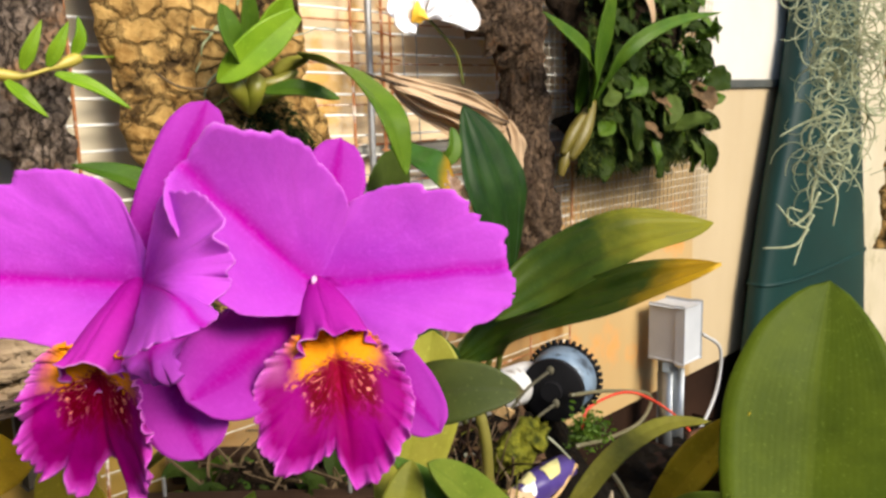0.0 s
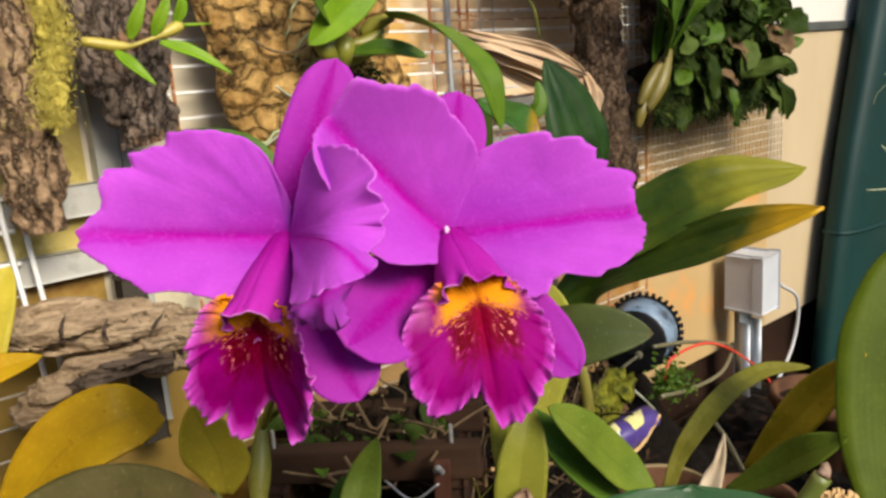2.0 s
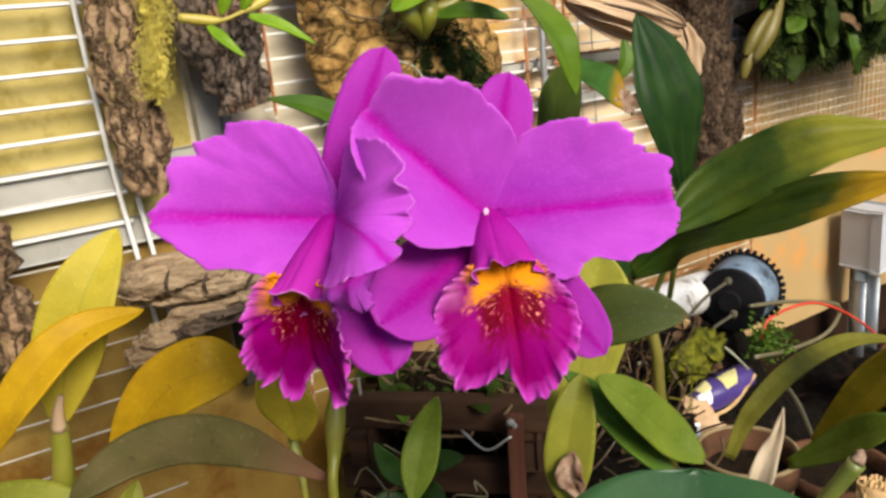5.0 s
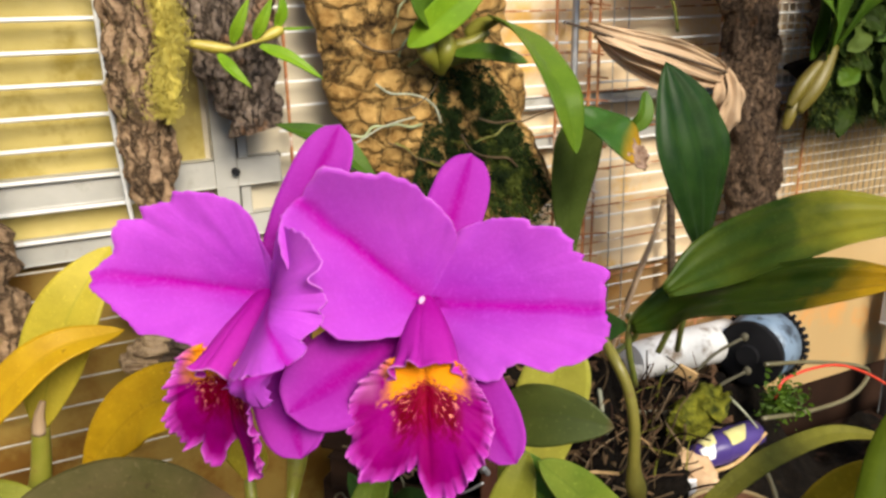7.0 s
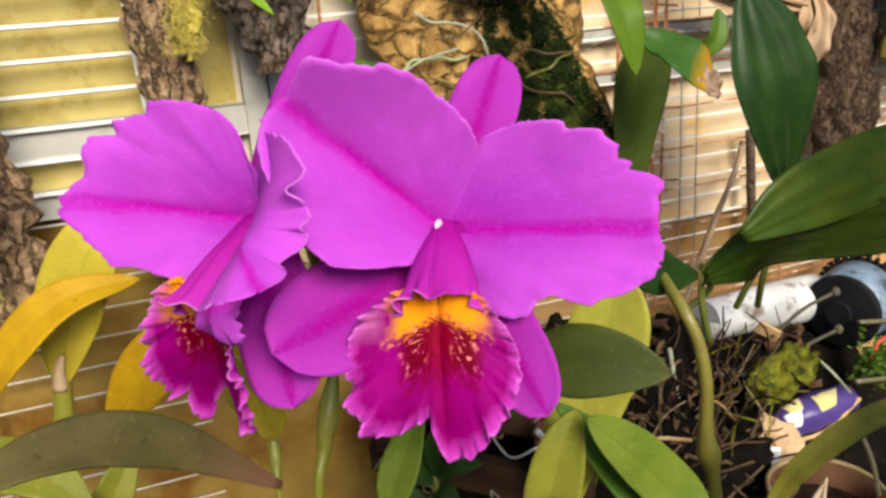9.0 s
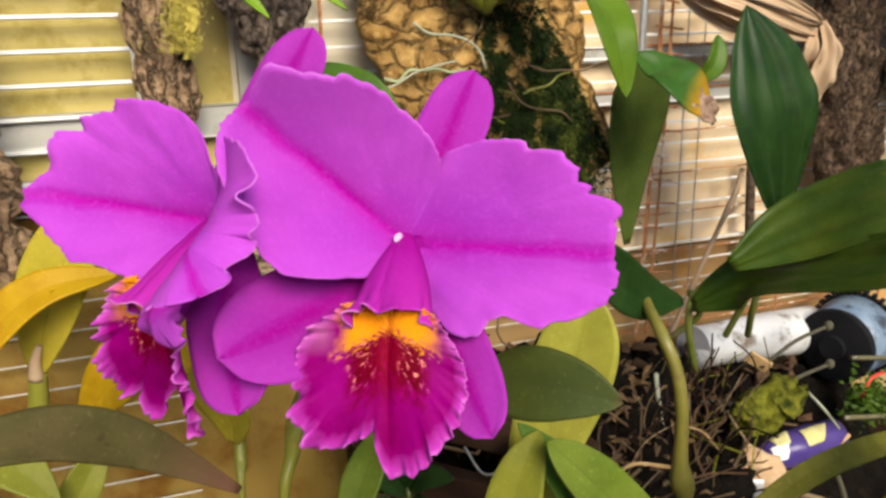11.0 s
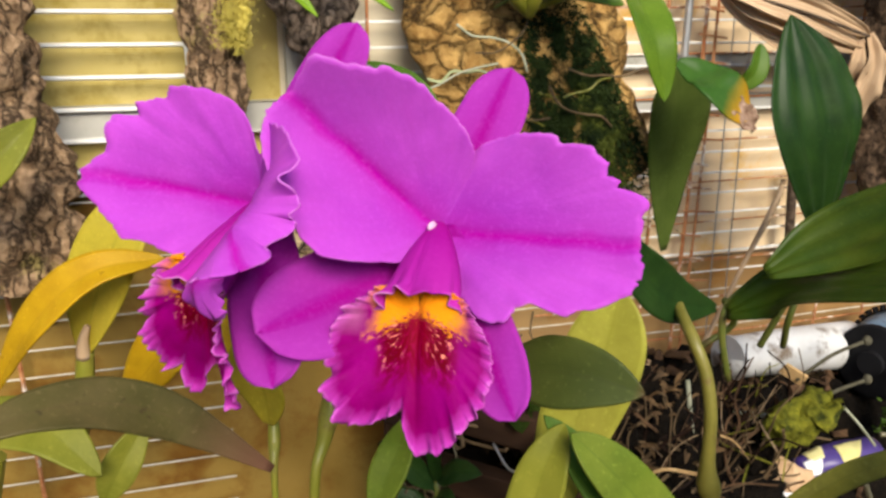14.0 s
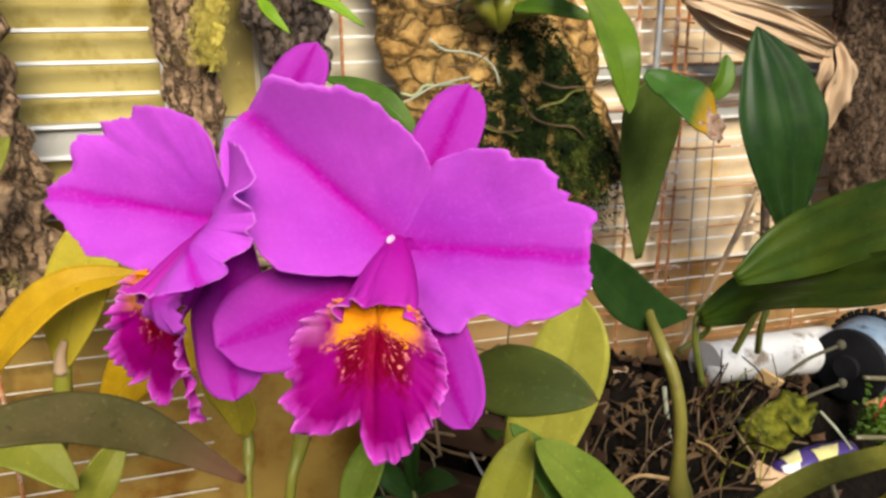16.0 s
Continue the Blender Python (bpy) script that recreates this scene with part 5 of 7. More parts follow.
# ---- driftwood ----
wood = thing("driftwood", W(-0.15, 0.03, 1.2), "grey-brown split driftwood branch lying against the wall", "driftwood")
for k, (pts, r, lab) in enumerate((
        ([(-0.3556, 0.4568, 1.2651), (-0.3373, 0.4624, 1.2705), (-0.3133, 0.4822, 1.2657), (-0.2883, 0.5107, 1.2551), (-0.2654, 0.5367, 1.2429)], 0.0145, ""),
        ([(-0.3548, 0.4501, 1.2105), (-0.3398, 0.4596, 1.2204), (-0.3203, 0.4742, 1.2335), (-0.2990, 0.4984, 1.2361), (-0.2705, 0.5309, 1.2267)], 0.0105, ""),
        ([(-0.3304, 0.4628, 1.2155), (-0.3145, 0.4687, 1.2273), (-0.2971, 0.4855, 1.2336), (-0.2782, 0.5145, 1.2283)], 0.007, "dark split edge"),
        ([(-0.3564, 0.4635, 1.2634), (-0.3197, 0.4749, 1.2558), (-0.2864, 0.5098, 1.2411), (-0.2683, 0.5334, 1.2318)], 0.008, ""))):
    bm = tube(pts, lambda s, r=r: r * (0.35 + 0.85 * math.sin(math.pi * min(1.0, s * 0.55 + 0.10)) ** 0.8), 48, 150)
    for q in bm.verts:
        c = q.co * 55
        q.co += Vector((0, 0, 1)) * 0.0055 * noise.ridged_multi_fractal((c.x * 0.25 + k * 9, c.y * 0.25, c.z * 2.6), 0.9, 2.1, 5, 1.0, 2.0) + WN * 0.008 * noise.fractal((c.x * 0.4, c.y * 0.4, c.z * 1.5 + k * 5), 0.9, 2.0, 4) - Vector((0, 0, 0.005))
    part("branch", bm, M["drift_dark"] if lab else M["drift"], wood, lab)
for pts in ([(-0.3116, 0.4569, 1.2825), (-0.3131, 0.4521, 1.2739), (-0.3138, 0.4543, 1.2634)], [(-0.2937, 0.4742, 1.2737), (-0.2950, 0.4697, 1.2662), (-0.2949, 0.4729, 1.2582)], [(-0.2694, 0.5018, 1.2674), (-0.2728, 0.4950, 1.2617), (-0.2770, 0.4932, 1.2535)]):
    part("crack", tube(pts, lambda s: 0.0010 * (0.4 + math.sin(math.pi * s)), 5, 14), M["drift_dark"], wood, "black crack in the wood")

# ---- box, post, cables ----
box = thing("electrical_box", W(0.77, 0.04, 1.0), "grey plastic electrical junction box on a steel strut", "junction box")
part("body", wall_box(0.740, 0.787, 0.012, 0.055, 1.046, 1.125, 0.004), M["box_grey"], box)
part("lid", wall_box(0.738, 0.789, 0.055, 0.064, 1.044, 1.127, 0.003), M["box_grey"], box)
part("cable_gland", tube([W(0.787, 0.040, 1.078), W(0.805, 0.040, 1.078)], 0.007, 10), M["steel"], box)
strut = thing("steel_strut", W(0.765, 0.03, 0.9), "slotted galvanised steel strut", "strut")
bm = wall_box(0.748, 0.785, 0.020, 0.026, 0.80, 1.046, 0.001)
add_box(bm, W(0.750, 0.032, 0.91), (0.004, 0.022, 0.225), WALL_AXES)
add_box(bm, W(0.783, 0.032, 0.91), (0.004, 0.022, 0.225), WALL_AXES)
part("channel", bm, M["steel"], strut)
cable = thing("grey_cable", W(0.85, 0.04, 0.95), "grey round cable hanging from the box", "cable")
part("cable", tube([(0.3352, 1.2280, 1.0640), (0.3700, 1.2599, 1.0286), (0.3608, 1.2495, 0.9580), (0.3057, 1.1716, 0.8983), (0.2661, 1.0963, 0.8639)], 0.0027, 8, 30), M["cable_grey"], cable)
red = thing("red_cable", W(0.8, 0.08, 0.95), "thin red wire trailing over the bench", "cable")
part("cable", tube([(0.1163, 0.8652, 1.0624), (0.1268, 0.8771, 1.0842), (0.1869, 0.9606, 1.0698), (0.2642, 1.0638, 0.9955), (0.3083, 1.0837, 0.9296), (0.3323, 1.0807, 0.8724)], 0.0017, 6, 30), M["cable_red"], red)
hose = thing("hose_loop", W(0.6, 0.12, 0.98), "loop of olive garden hose on the bench", "hose")
part("hose", tube([(0.1026, 0.8496, 1.1078), (0.1548, 0.9241, 1.0854), (0.2161, 1.0090, 1.0481), (0.2002, 0.9758, 1.0273), (0.1506, 0.8890, 1.0423), (0.1048, 0.8066, 1.0683)], 0.0023, 8, 40), M["hose"], hose)

# ---- toothed drum, sacks, pots on the bench ----
pipe = thing("plastic_pipe", W(0.30, 0.10, 1.0), "white plastic pipe with dirt stains lying on the bench litter", "pipe")
part("body", tube([(-0.0300, 0.805, 1.1080), (0.010, 0.868, 1.1010), (0.0600, 0.940, 1.0920)], lambda s: 0.0195 + 0.005 * s, 28, 10), M["white_plastic"], pipe)
part("rim", tube([(-0.0300, 0.8050, 1.1080), (-0.0280, 0.8082, 1.1077)], 0.0215, 28), M["white_plastic"], pipe)
drum = thing("plastic_spool", (0.105, 0.925, 1.0), "pale blue plastic spool with black front and toothed rim", "spool")
D0, D1 = Vector((0.0870, 0.900, 1.0957)), Vector((0.1020, 0.9400, 1.0960))
axis = (D1 - D0).normalized()
s1 = axis.orthogonal().normalized()
s2 = axis.cross(s1)
bm = tube([D0 - axis * 0.004, D0 - axis * 0.003, D0 + axis * 0.003, D0 + axis * 0.004], lambda s: 0.0350 + 0.0022 * math.sin(math.pi * s), 36)
part("front_disc", bm, M["black"], drum, "black plastic front")
part("hub", tube([D0 - axis * 0.010, D0 - axis * 0.004], 0.012, 20), M["black"], drum)
part("barrel", tube([D0 + axis * 0.004, D0.lerp(D1, 0.5), D1], lambda s: 0.0360 + 0.004 * s, 36), M["blue_plastic"], drum, "pale blue barrel")
bm = bmesh.new()
add_tube(bm, [D1, D1 + axis * 0.006], 0.0418, 36)
for k in range(34):
    a = 2 * math.pi * k / 34
    o = s1 * math.cos(a) + s2 * math.sin(a)
    add_box(bm, D1 + axis * 0.003 + o * 0.0432, (0.006, 0.004, 0.006), (o, axis.cross(o), axis))
part("toothed_rim", bm, M["black"], drum)
sticks = thing("cut_stalks", (0.03, 0.79, 1.0), "dry orchid stalks and pale twigs among the litter", "stalks")
for pts, r, mt in (
        ([(0.0321, 0.80, 1.1039), (0.0553, 0.82, 1.1263), (0.0804, 0.84, 1.1392)], 0.0017, "grey_stalk"),
        ([(0.0327, 0.78, 1.0618), (0.0569, 0.81, 1.0902), (0.0860, 0.84, 1.1022)], 0.0017, "grey_stalk"),
        ([(-0.0106, 0.76, 1.0786), (0.0040, 0.77, 1.0752), (0.0189, 0.78, 1.0727)], 0.0023, "root"),
        ([(-0.0390, 0.70, 1.1273), (-0.0345, 0.70, 1.1000), (-0.0294, 0.70, 1.0727)], 0.0020, "root"),
        ([(0.0712, 0.84, 1.0695), (0.0870, 0.84, 1.0550), (0.1018, 0.84, 1.0387)], 0.0013, "root")):
    part("stalk", tube(pts, r, 8, 10), M[mt], sticks)
    if mt == "grey_stalk":
        bm = bmesh.new()
        bmesh.ops.create_icosphere(bm, subdivisions=2, radius=0.0042, matrix=Matrix.Translation(pts[-1]) @ Matrix.Diagonal((1, 1, 1.2, 1)))
        part("knob", bm, M["grey_stalk"], sticks)
bm = bmesh.new()
add_box(bm, (0.0292, 0.80, 1.1092), (0.022, 0.003, 0.012), (Vector((0.8, 0.3, -0.5)).normalized(), Vector((0.1, -0.9, -0.4)).normalized(), Vector((0.5, -0.2, 0.8)).normalized()))
part("split_chip", bm, M["straw"], sticks, "flat orange-brown wood chip")

pack = thing("printed_pack", W(0.36, 0.12, 0.99), "purple plastic pack with pale yellow and white print", "pack")
K0, K1 = Vector((0.0425, 0.8115, 1.0051)), Vector((0.1016, 0.8787, 1.0143))
bm = tube([K0, K0.lerp(K1, 0.5), K1], lambda s: 0.0122 + 0.0055 * math.sin(math.pi * s), 20, 16)
for q in bm.verts:
    q.co += WN * 0.003 * noise.noise(q.co * 70)
part("bag", bm, M["purple"], pack)
for f0, f1, mt, z, lo in ((0.02, 0.24, "print_white", 0.0, 0.3), (0.42, 0.78, "print_yellow", 0.004, 0.0), (0.10, 0.34, "print_yellow", 0.012, -0.5)):
    bm = sheet(lambda a, b, f0=f0, f1=f1, z=z, lo=lo: K0.lerp(K1, f0 + (f1 - f0) * a * (1 - 0.4 * b)) + (WN * math.sin(lo + b * 1.0) + Vector((0, 0, 1)) * math.cos(lo + b * 1.0)) * (0.0132 + 0.0055 * math.sin(math.pi * (f0 + (f1 - f0) * a))) * (1 + 0.05 * noise.noise((a * 5, b * 4, z * 99))), 8, 8)
    part("print", bm, M[mt], pack, solid=0.0006)
part("seal", tube([K0 + WN * 0.010 - Vector((0, 0, 0.013)), K0.lerp(K1, 0.5) + WN * 0.016 - Vector((0, 0, 0.013)), K1 + WN * 0.012 + Vector((0, 0, 0.004))], 0.0022, 8, 16), M["straw"], pack, "pale tan folded edge")

sack = thing("paper_sack", (0.035, 0.762, 0.93), "crumpled tan paper sack with a white patch", "sack")
def sack_fn(a, b):
    t, f = 2 * math.pi * a, math.pi * (b - 0.5)
    d = Vector((math.cos(t) * math.cos(f) * 0.036, math.sin(t) * math.cos(f) * 0.022, math.sin(f) * 0.040))
    return Vector((0.0360, 0.775, 0.988)) + d * (1 + 0.22 * noise.fractal(d * 60, 0.9, 2.0, 4) + 0.10 * noise.ridged_multi_fractal(d * 45, 0.9, 2.0, 3, 1.0, 2.0))
bm = sheet(sack_fn, 60, 36)
bmesh.ops.remove_doubles(bm, verts=bm.verts, dist=1e-5)
part("sack", bm, M["paper"], sack)
bm = sheet(lambda a, b: Vector((0.0365 + 0.014 * a, 0.7480 + 0.004 * a, 1.000 + 0.020 * b)) + Vector((0, 0.002 * noise.noise((a * 3, b * 3, 1)), 0)), 8, 8)
part("patch", bm, M["print_white"], sack, "white printed patch", solid=0.0006)

mossy = thing("mossy_log", W(0.25, 0.12, 0.92), "rotten wood covered in yellow-green moss", "log")
bm = tube([W(0.245, 0.12, 0.915), W(0.25, 0.125, 1.0), W(0.270, 0.13, 1.068), W(0.318, 0.13, 1.094)], lambda s: 0.017 - 0.006 * s, 24, 60)
for q in bm.verts:
    q.co += Vector((noise.noise(q.co * 80), noise.noise(q.co * 80 + Vector((9, 0, 0))), noise.noise(q.co * 80 + Vector((0, 9, 0))))) * 0.009
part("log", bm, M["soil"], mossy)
a, b = Vector((0.0240, 0.7300, 1.0800)), Vector((0.0700, 0.7700, 1.1060))
bm = tube([a, a.lerp(b, 0.5) + Vector((0, 0, 0.003)), b], lambda s: 0.0175 * (0.25 + math.sin(math.pi * (0.12 + 0.76 * s))) * 0.85, 40, 90)
for q in bm.verts:
    q.co += Vector((noise.noise(q.co * 70), noise.noise(q.co * 70 + Vector((9, 0, 0))), noise.noise(q.co * 70 + Vector((0, 9, 0))))) * 0.008
    q.co += (q.co - a.lerp(b, 0.5)) * 0.12 * noise.noise(q.co * 260)
part("moss_cushion", bm, M["moss_bright"], mossy, "yellow-green moss cushion with dark gaps")


def moss_l(r):
    t, g = r.uniform(0, 6.28), r.uniform(0.05, 0.95)
    way = Vector((math.cos(t) * 0.6, -abs(math.sin(t)), math.sin(t * 2 + 1)))
    return a.lerp(b, g) + way.normalized() * 0.0125 * math.sin(math.pi * (0.12 + 0.76 * g)), way


tagged(part("moss", tuft(moss_l, 3200, 0.0042, 0.0005, 63, 0.3), M["moss_leaf"], mossy, "ragged yellow-green moss"), kind="stuff")


clump = thing("moss_clump", W(0.42, 0.13, 1.0), "dark green clump of moss and tiny leaves", "moss")
rnd = random.Random(62)
bm = bmesh.new()
q0 = Vector((0.1224, 0.8721, 1.0566))
for k in range(500):
    q = q0 + Vector((rnd.gauss(0, 0.010), rnd.gauss(0, 0.008), rnd.gauss(0, 0.010)))
    way = Vector((rnd.gauss(0, 0.7), rnd.gauss(-0.3, 0.6), rnd.uniform(-0.2, 0.9))).normalized() * rnd.uniform(0.003, 0.009)
    blade([q, q + way * 0.6, q + way], way.length * 0.45, Vector((0.2, -0.8, 0.6)), nu=2, nv=4, bm=bm)
tagged(part("moss", bm, M["fern_bright"], clump), kind="stuff")


def flower_pot(at, r, height, label):
    t = thing("flower_pot", at, label, "pot", "pots on the bench")
    bm = bmesh.new()
    prof = ((0.72, 0), (0.95, 0.82), (1.08, 0.82), (1.1, 1.0), (0.98, 1.0), (0.9, 0.8))
    rings = [[bm.verts.new(Vector(at) + Vector((math.cos(2 * math.pi * k / 28) * r * a, math.sin(2 * math.pi * k / 28) * r * a, height * b))) for k in range(28)] for a, b in prof]
    for a, b in zip(rings, rings[1:]):
        for k in range(28):
            bm.faces.new((a[k], a[(k + 1) % 28], b[(k + 1) % 28], b[k]))
    bm.faces.new(rings[0][::-1])
    part("pot", bm, M["terracotta"], t)
    bm = bmesh.new()
    bmesh.ops.create_circle(bm, cap_ends=True, segments=24, radius=r * 0.93, matrix=Matrix.Translation(Vector(at) + Vector((0, 0, height * 0.84))))
    part("peat", bm, M["peat"], t)
    return t


flower_pot(W(0.62, 0.20, 0.915), 0.05, 0.09, "brown clay flower pot")
flower_pot(W(0.52, 0.33, 0.915), 0.05, 0.08, "brown clay flower pot with dark peat")
flower_pot(W(0.34, 0.26, 0.915), 0.045, 0.09, "small brown clay pot with dry roots")
ribbed = flower_pot((0.090, 0.685, 0.905), 0.041, 0.125, "brown ribbed pot with a pale worn rim")
for k in range(22):
    a = 2 * math.pi * k / 22
    o = Vector((math.cos(a), math.sin(a), 0))
    part("rib", tube([Vector((0.090, 0.685, 0.912)) + o * 0.031, Vector((0.090, 0.685, 1.004)) + o * 0.0395], 0.0016, 6), M["clay_pale"] if k % 3 == 0 else M["terracotta"], ribbed)
ring = [Vector((0.090 + 0.044 * math.cos(k * math.pi / 16), 0.685 + 0.044 * math.sin(k * math.pi / 16), 1.0305)) for k in range(33)]
part("rim", tube(ring, 0.0022, 8), M["clay_pale"], ribbed, "pale yellowish rim")

ball = thing("root_ball", W(0.20, 0.10, 0.915), "dark mossy ball of roots and bark chips", "root ball")
def ball_fn(a, b):
    t, f = 2 * math.pi * a, math.pi / 2 * b
    d = WU * math.cos(t) * math.cos(f) * 0.155 + WN * math.sin(t) * math.cos(f) * 0.085 + Vector((0, 0, (0.145 + 0.06 * math.exp(-((math.cos(t) * math.cos(f) - 0.05) / 0.55) ** 2)) * math.sin(f)))
    return W(0.16, 0.10, 0.905) + d * (1 + 0.25 * noise.fractal(d * 22, 0.9, 2.0, 4))
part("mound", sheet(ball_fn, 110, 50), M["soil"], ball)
chips = random.Random(31)
for k in range(230):
    u, h = chips.uniform(0.03, 0.42), chips.uniform(0.03, 0.15)
    z = 0.918 + heap(u, h) + chips.uniform(-0.004, 0.014)
    ax = Matrix.Rotation(chips.uniform(0, 6.28), 3, "Z") @ Matrix.Rotation(chips.gauss(0.6, 0.5), 3, "X")
    bm = bmesh.new()
    add_box(bm, W(u, h, z), (chips.uniform(0.005, 0.018), chips.uniform(0.0025, 0.007), chips.uniform(0.0015, 0.004)), (ax.col[0], ax.col[1], ax.col[2]))
    for q in bm.verts:
        q.co += Vector((chips.gauss(0, 0.0022), chips.gauss(0, 0.0022), chips.gauss(0, 0.0022)))
    part("bark_chip", bm, M["chip_pale"] if k % 14 == 0 else M["chip"], ball, smooth=False)
# roots and dry stalks in the dark behind the orchid
rnd = random.Random(77)
tangle = thing("dry_roots", W(0.24, 0.16, 0.93), "tangle of dry brown orchid roots and stalks", "roots")
for k in range(60):
    u, h = rnd.uniform(0.08, 0.27), rnd.uniform(0.06, 0.20)
    p = [W(u, h, 1.0)]
    for _ in range(5):
        p.append(p[-1] + Vector((rnd.gauss(0, 0.012), rnd.gauss(0, 0.012), rnd.uniform(-0.008, 0.022))))
    part("root", tube(p, rnd.uniform(0.0006, 0.0013), 5, 16), M["root_brown"], tangle)

rnd = random.Random(52)
for k in range(70):
    p = [W(rnd.uniform(0.10, 0.27), rnd.uniform(0.09, 0.15), rnd.uniform(1.0, 1.07))]
    for _ in range(4):
        p.append(p[-1] + WU * rnd.gauss(0.0, 0.012) + WN * rnd.gauss(0.0, 0.006) + Vector((0, 0, rnd.uniform(0.008, 0.034))))
    wide = rnd.uniform(0.0007, 0.0019)
    part("root", tube(p, lambda s, wide=wide: wide * (1 - 0.6 * s), 5, 16), M[("root_brown", "wood_dark", "chip", "soil")[k % 4]], tangle)
rnd = random.Random(15)
for k in range(46):
    u, h = rnd.uniform(0.10, 0.27), rnd.uniform(0.07, 0.16)
    q = W(u, h, rnd.uniform(0.98, 1.07))
    way = (WU * rnd.gauss(0.2, 0.7) + WN * rnd.gauss(0.2, 0.3) + Vector((0, 0, rnd.uniform(0.1, 0.9)))).normalized() * rnd.uniform(0.04, 0.10)
    bend = Vector((rnd.gauss(0, 0.006), rnd.gauss(0, 0.006), rnd.gauss(0.004, 0.006)))
    part("stalk", tube([q, q + way * 0.5 + bend, q + way], rnd.uniform(0.0007, 0.0018), 5, 10), M[("root_brown", "wood_dark", "chip", "root_brown", "straw")[k % 5]], tangle)
for k in range(70):
    q = W(rnd.uniform(0.08, 0.27), rnd.uniform(0.08, 0.17), rnd.uniform(1.00, 1.08))
    way = (WU * rnd.gauss(0, 0.6) + WN * rnd.gauss(0.1, 0.3) + Vector((0, 0, rnd.uniform(0.3, 1.0)))).normalized() * rnd.uniform(0.03, 0.08)
    bend = Vector((rnd.gauss(0, 0.008), rnd.gauss(0, 0.008), rnd.gauss(0.004, 0.008)))
    part("stalk", tube([q, q + way * 0.5 + bend, q + way], lambda s: 0.0010 * (1 - 0.6 * s), 4, 10), M[("root_brown", "chip", "leaf_straw", "drift", "moss_leaf")[k % 5]], tangle)
bm = bmesh.new()
for k in range(260):
    u, h = rnd.gauss(0.15, 0.07), rnd.gauss(0.12, 0.05)
    inside = max(0.0, 1 - ((u - 0.16) / 0.155) ** 2 - ((h - 0.10) / 0.085) ** 2)
    q = W(u, h, 0.935 + 0.18 * math.sqrt(inside) * rnd.uniform(0.9, 1.1))
    way = (WU * rnd.gauss(0, 0.7) + WN * rnd.gauss(0.2, 0.6) + Vector((0, 0, rnd.gauss(0.1, 0.5)))).normalized() * rnd.uniform(0.007, 0.020)
    blade([q, q + way * 0.5 + Vector((0, 0, 0.003)), q + way], way.length * rnd.uniform(0.12, 0.32), WN + Vector((rnd.gauss(0, 0.5), 0, rnd.gauss(0.4, 0.5))), nu=4, nv=6, wave=0.3, seed=k, bm=bm)
tagged(part("leaf_litter", bm, M["dead_leaf"], ball, "dead brown and blackish leaves"), kind="stuff")

# ---- wooden basket with small leaves ----
basket = thing("orchid_basket", (-0.10, 0.60, 0.915), "dark wooden slatted orchid basket with wire corners", "basket")
BC = Vector((-0.152, 0.586, 0.0))
B1, B2 = Vector((0.998, 0.06, 0)), Vector((-0.06, 0.998, 0))
for k in range(8):
    z = 0.934 + k * 0.0283
    for s in (-1, 1):
        ax = (B1, B2, Vector((0, 0, 1))) if k % 2 else (B2, B1, Vector((0, 0, 1)))
        bm = bmesh.new()
        add_box(bm, Vector((BC.x, BC.y, z)) + ax[1] * (0.040 if k % 2 else 0.068) * s, (0.180 if k % 2 else 0.110, 0.016, 0.027), ax, 0.003)
        part("slat", bm, M["wood_slat"], basket, smooth=False)
bm = bmesh.new()
add_box(bm, (-0.0890, 0.526, 1.028), (0.012, 0.010, 0.226), (B1, B2, Vector((0.02, 0.02, 1))), 0.002)
part("stake", bm, M["wood_red"], basket, "reddish-brown upright stake", smooth=False)
part("staple", tube([(-0.0905, 0.5195, 1.138), (-0.088, 0.517, 1.142), (-0.085, 0.5185, 1.137)], 0.0022, 6, 8), M["grey_wire"], basket)
for s in (-1, 1):
    for r in (-1, 1):
        q = BC + B1 * 0.068 * s + B2 * 0.040 * r
        part("wire", tube([q + Vector((0, 0, 0.915)), q + Vector((0, 0, 1.16))], 0.0015, 6), M["grey_wire"], basket)
part("wire", tube([(-0.1300, 0.528, 1.126), (-0.108, 0.515, 1.118), (-0.088, 0.516, 1.130)], 0.0010, 6, 14), M["grey_wire"], basket)
bm = sheet(lambda a, b: Vector((BC.x, BC.y, 1.115)) + B1 * (a - 0.5) * 0.136 + B2 * (b - 0.5) * 0.076 + Vector((0, 0, 0.030 * math.sin(math.pi * a) * math.sin(math.pi * b) + 0.022 * noise.fractal((a * 9, b * 9, 3), 0.8, 2.0, 4))), 60, 60)
part("peat", bm, M["peat"], basket)
rnd = random.Random(9)
for k in range(60):
    q = Vector((BC.x, BC.y, 1.125)) + B1 * rnd.uniform(-0.058, 0.058) + B2 * rnd.uniform(-0.034, 0.034)
    way = Vector((rnd.gauss(0, 0.6), rnd.gauss(0, 0.6), rnd.uniform(0.3, 1.0))).normalized()
    ln = rnd.uniform(0.02, 0.05)
    part("leaf", blade([q, q + way * ln * 0.6, q + way * ln + Vector((0, 0, -ln * 0.3))], ln * 0.45, Vector((0.1, -0.5, 1)), belly=0.4, blunt=0.3, root=0.2, fold=0.2, seed=k, nu=6, nv=8), M["fern"] if k % 3 else M["fern_bright"], basket)
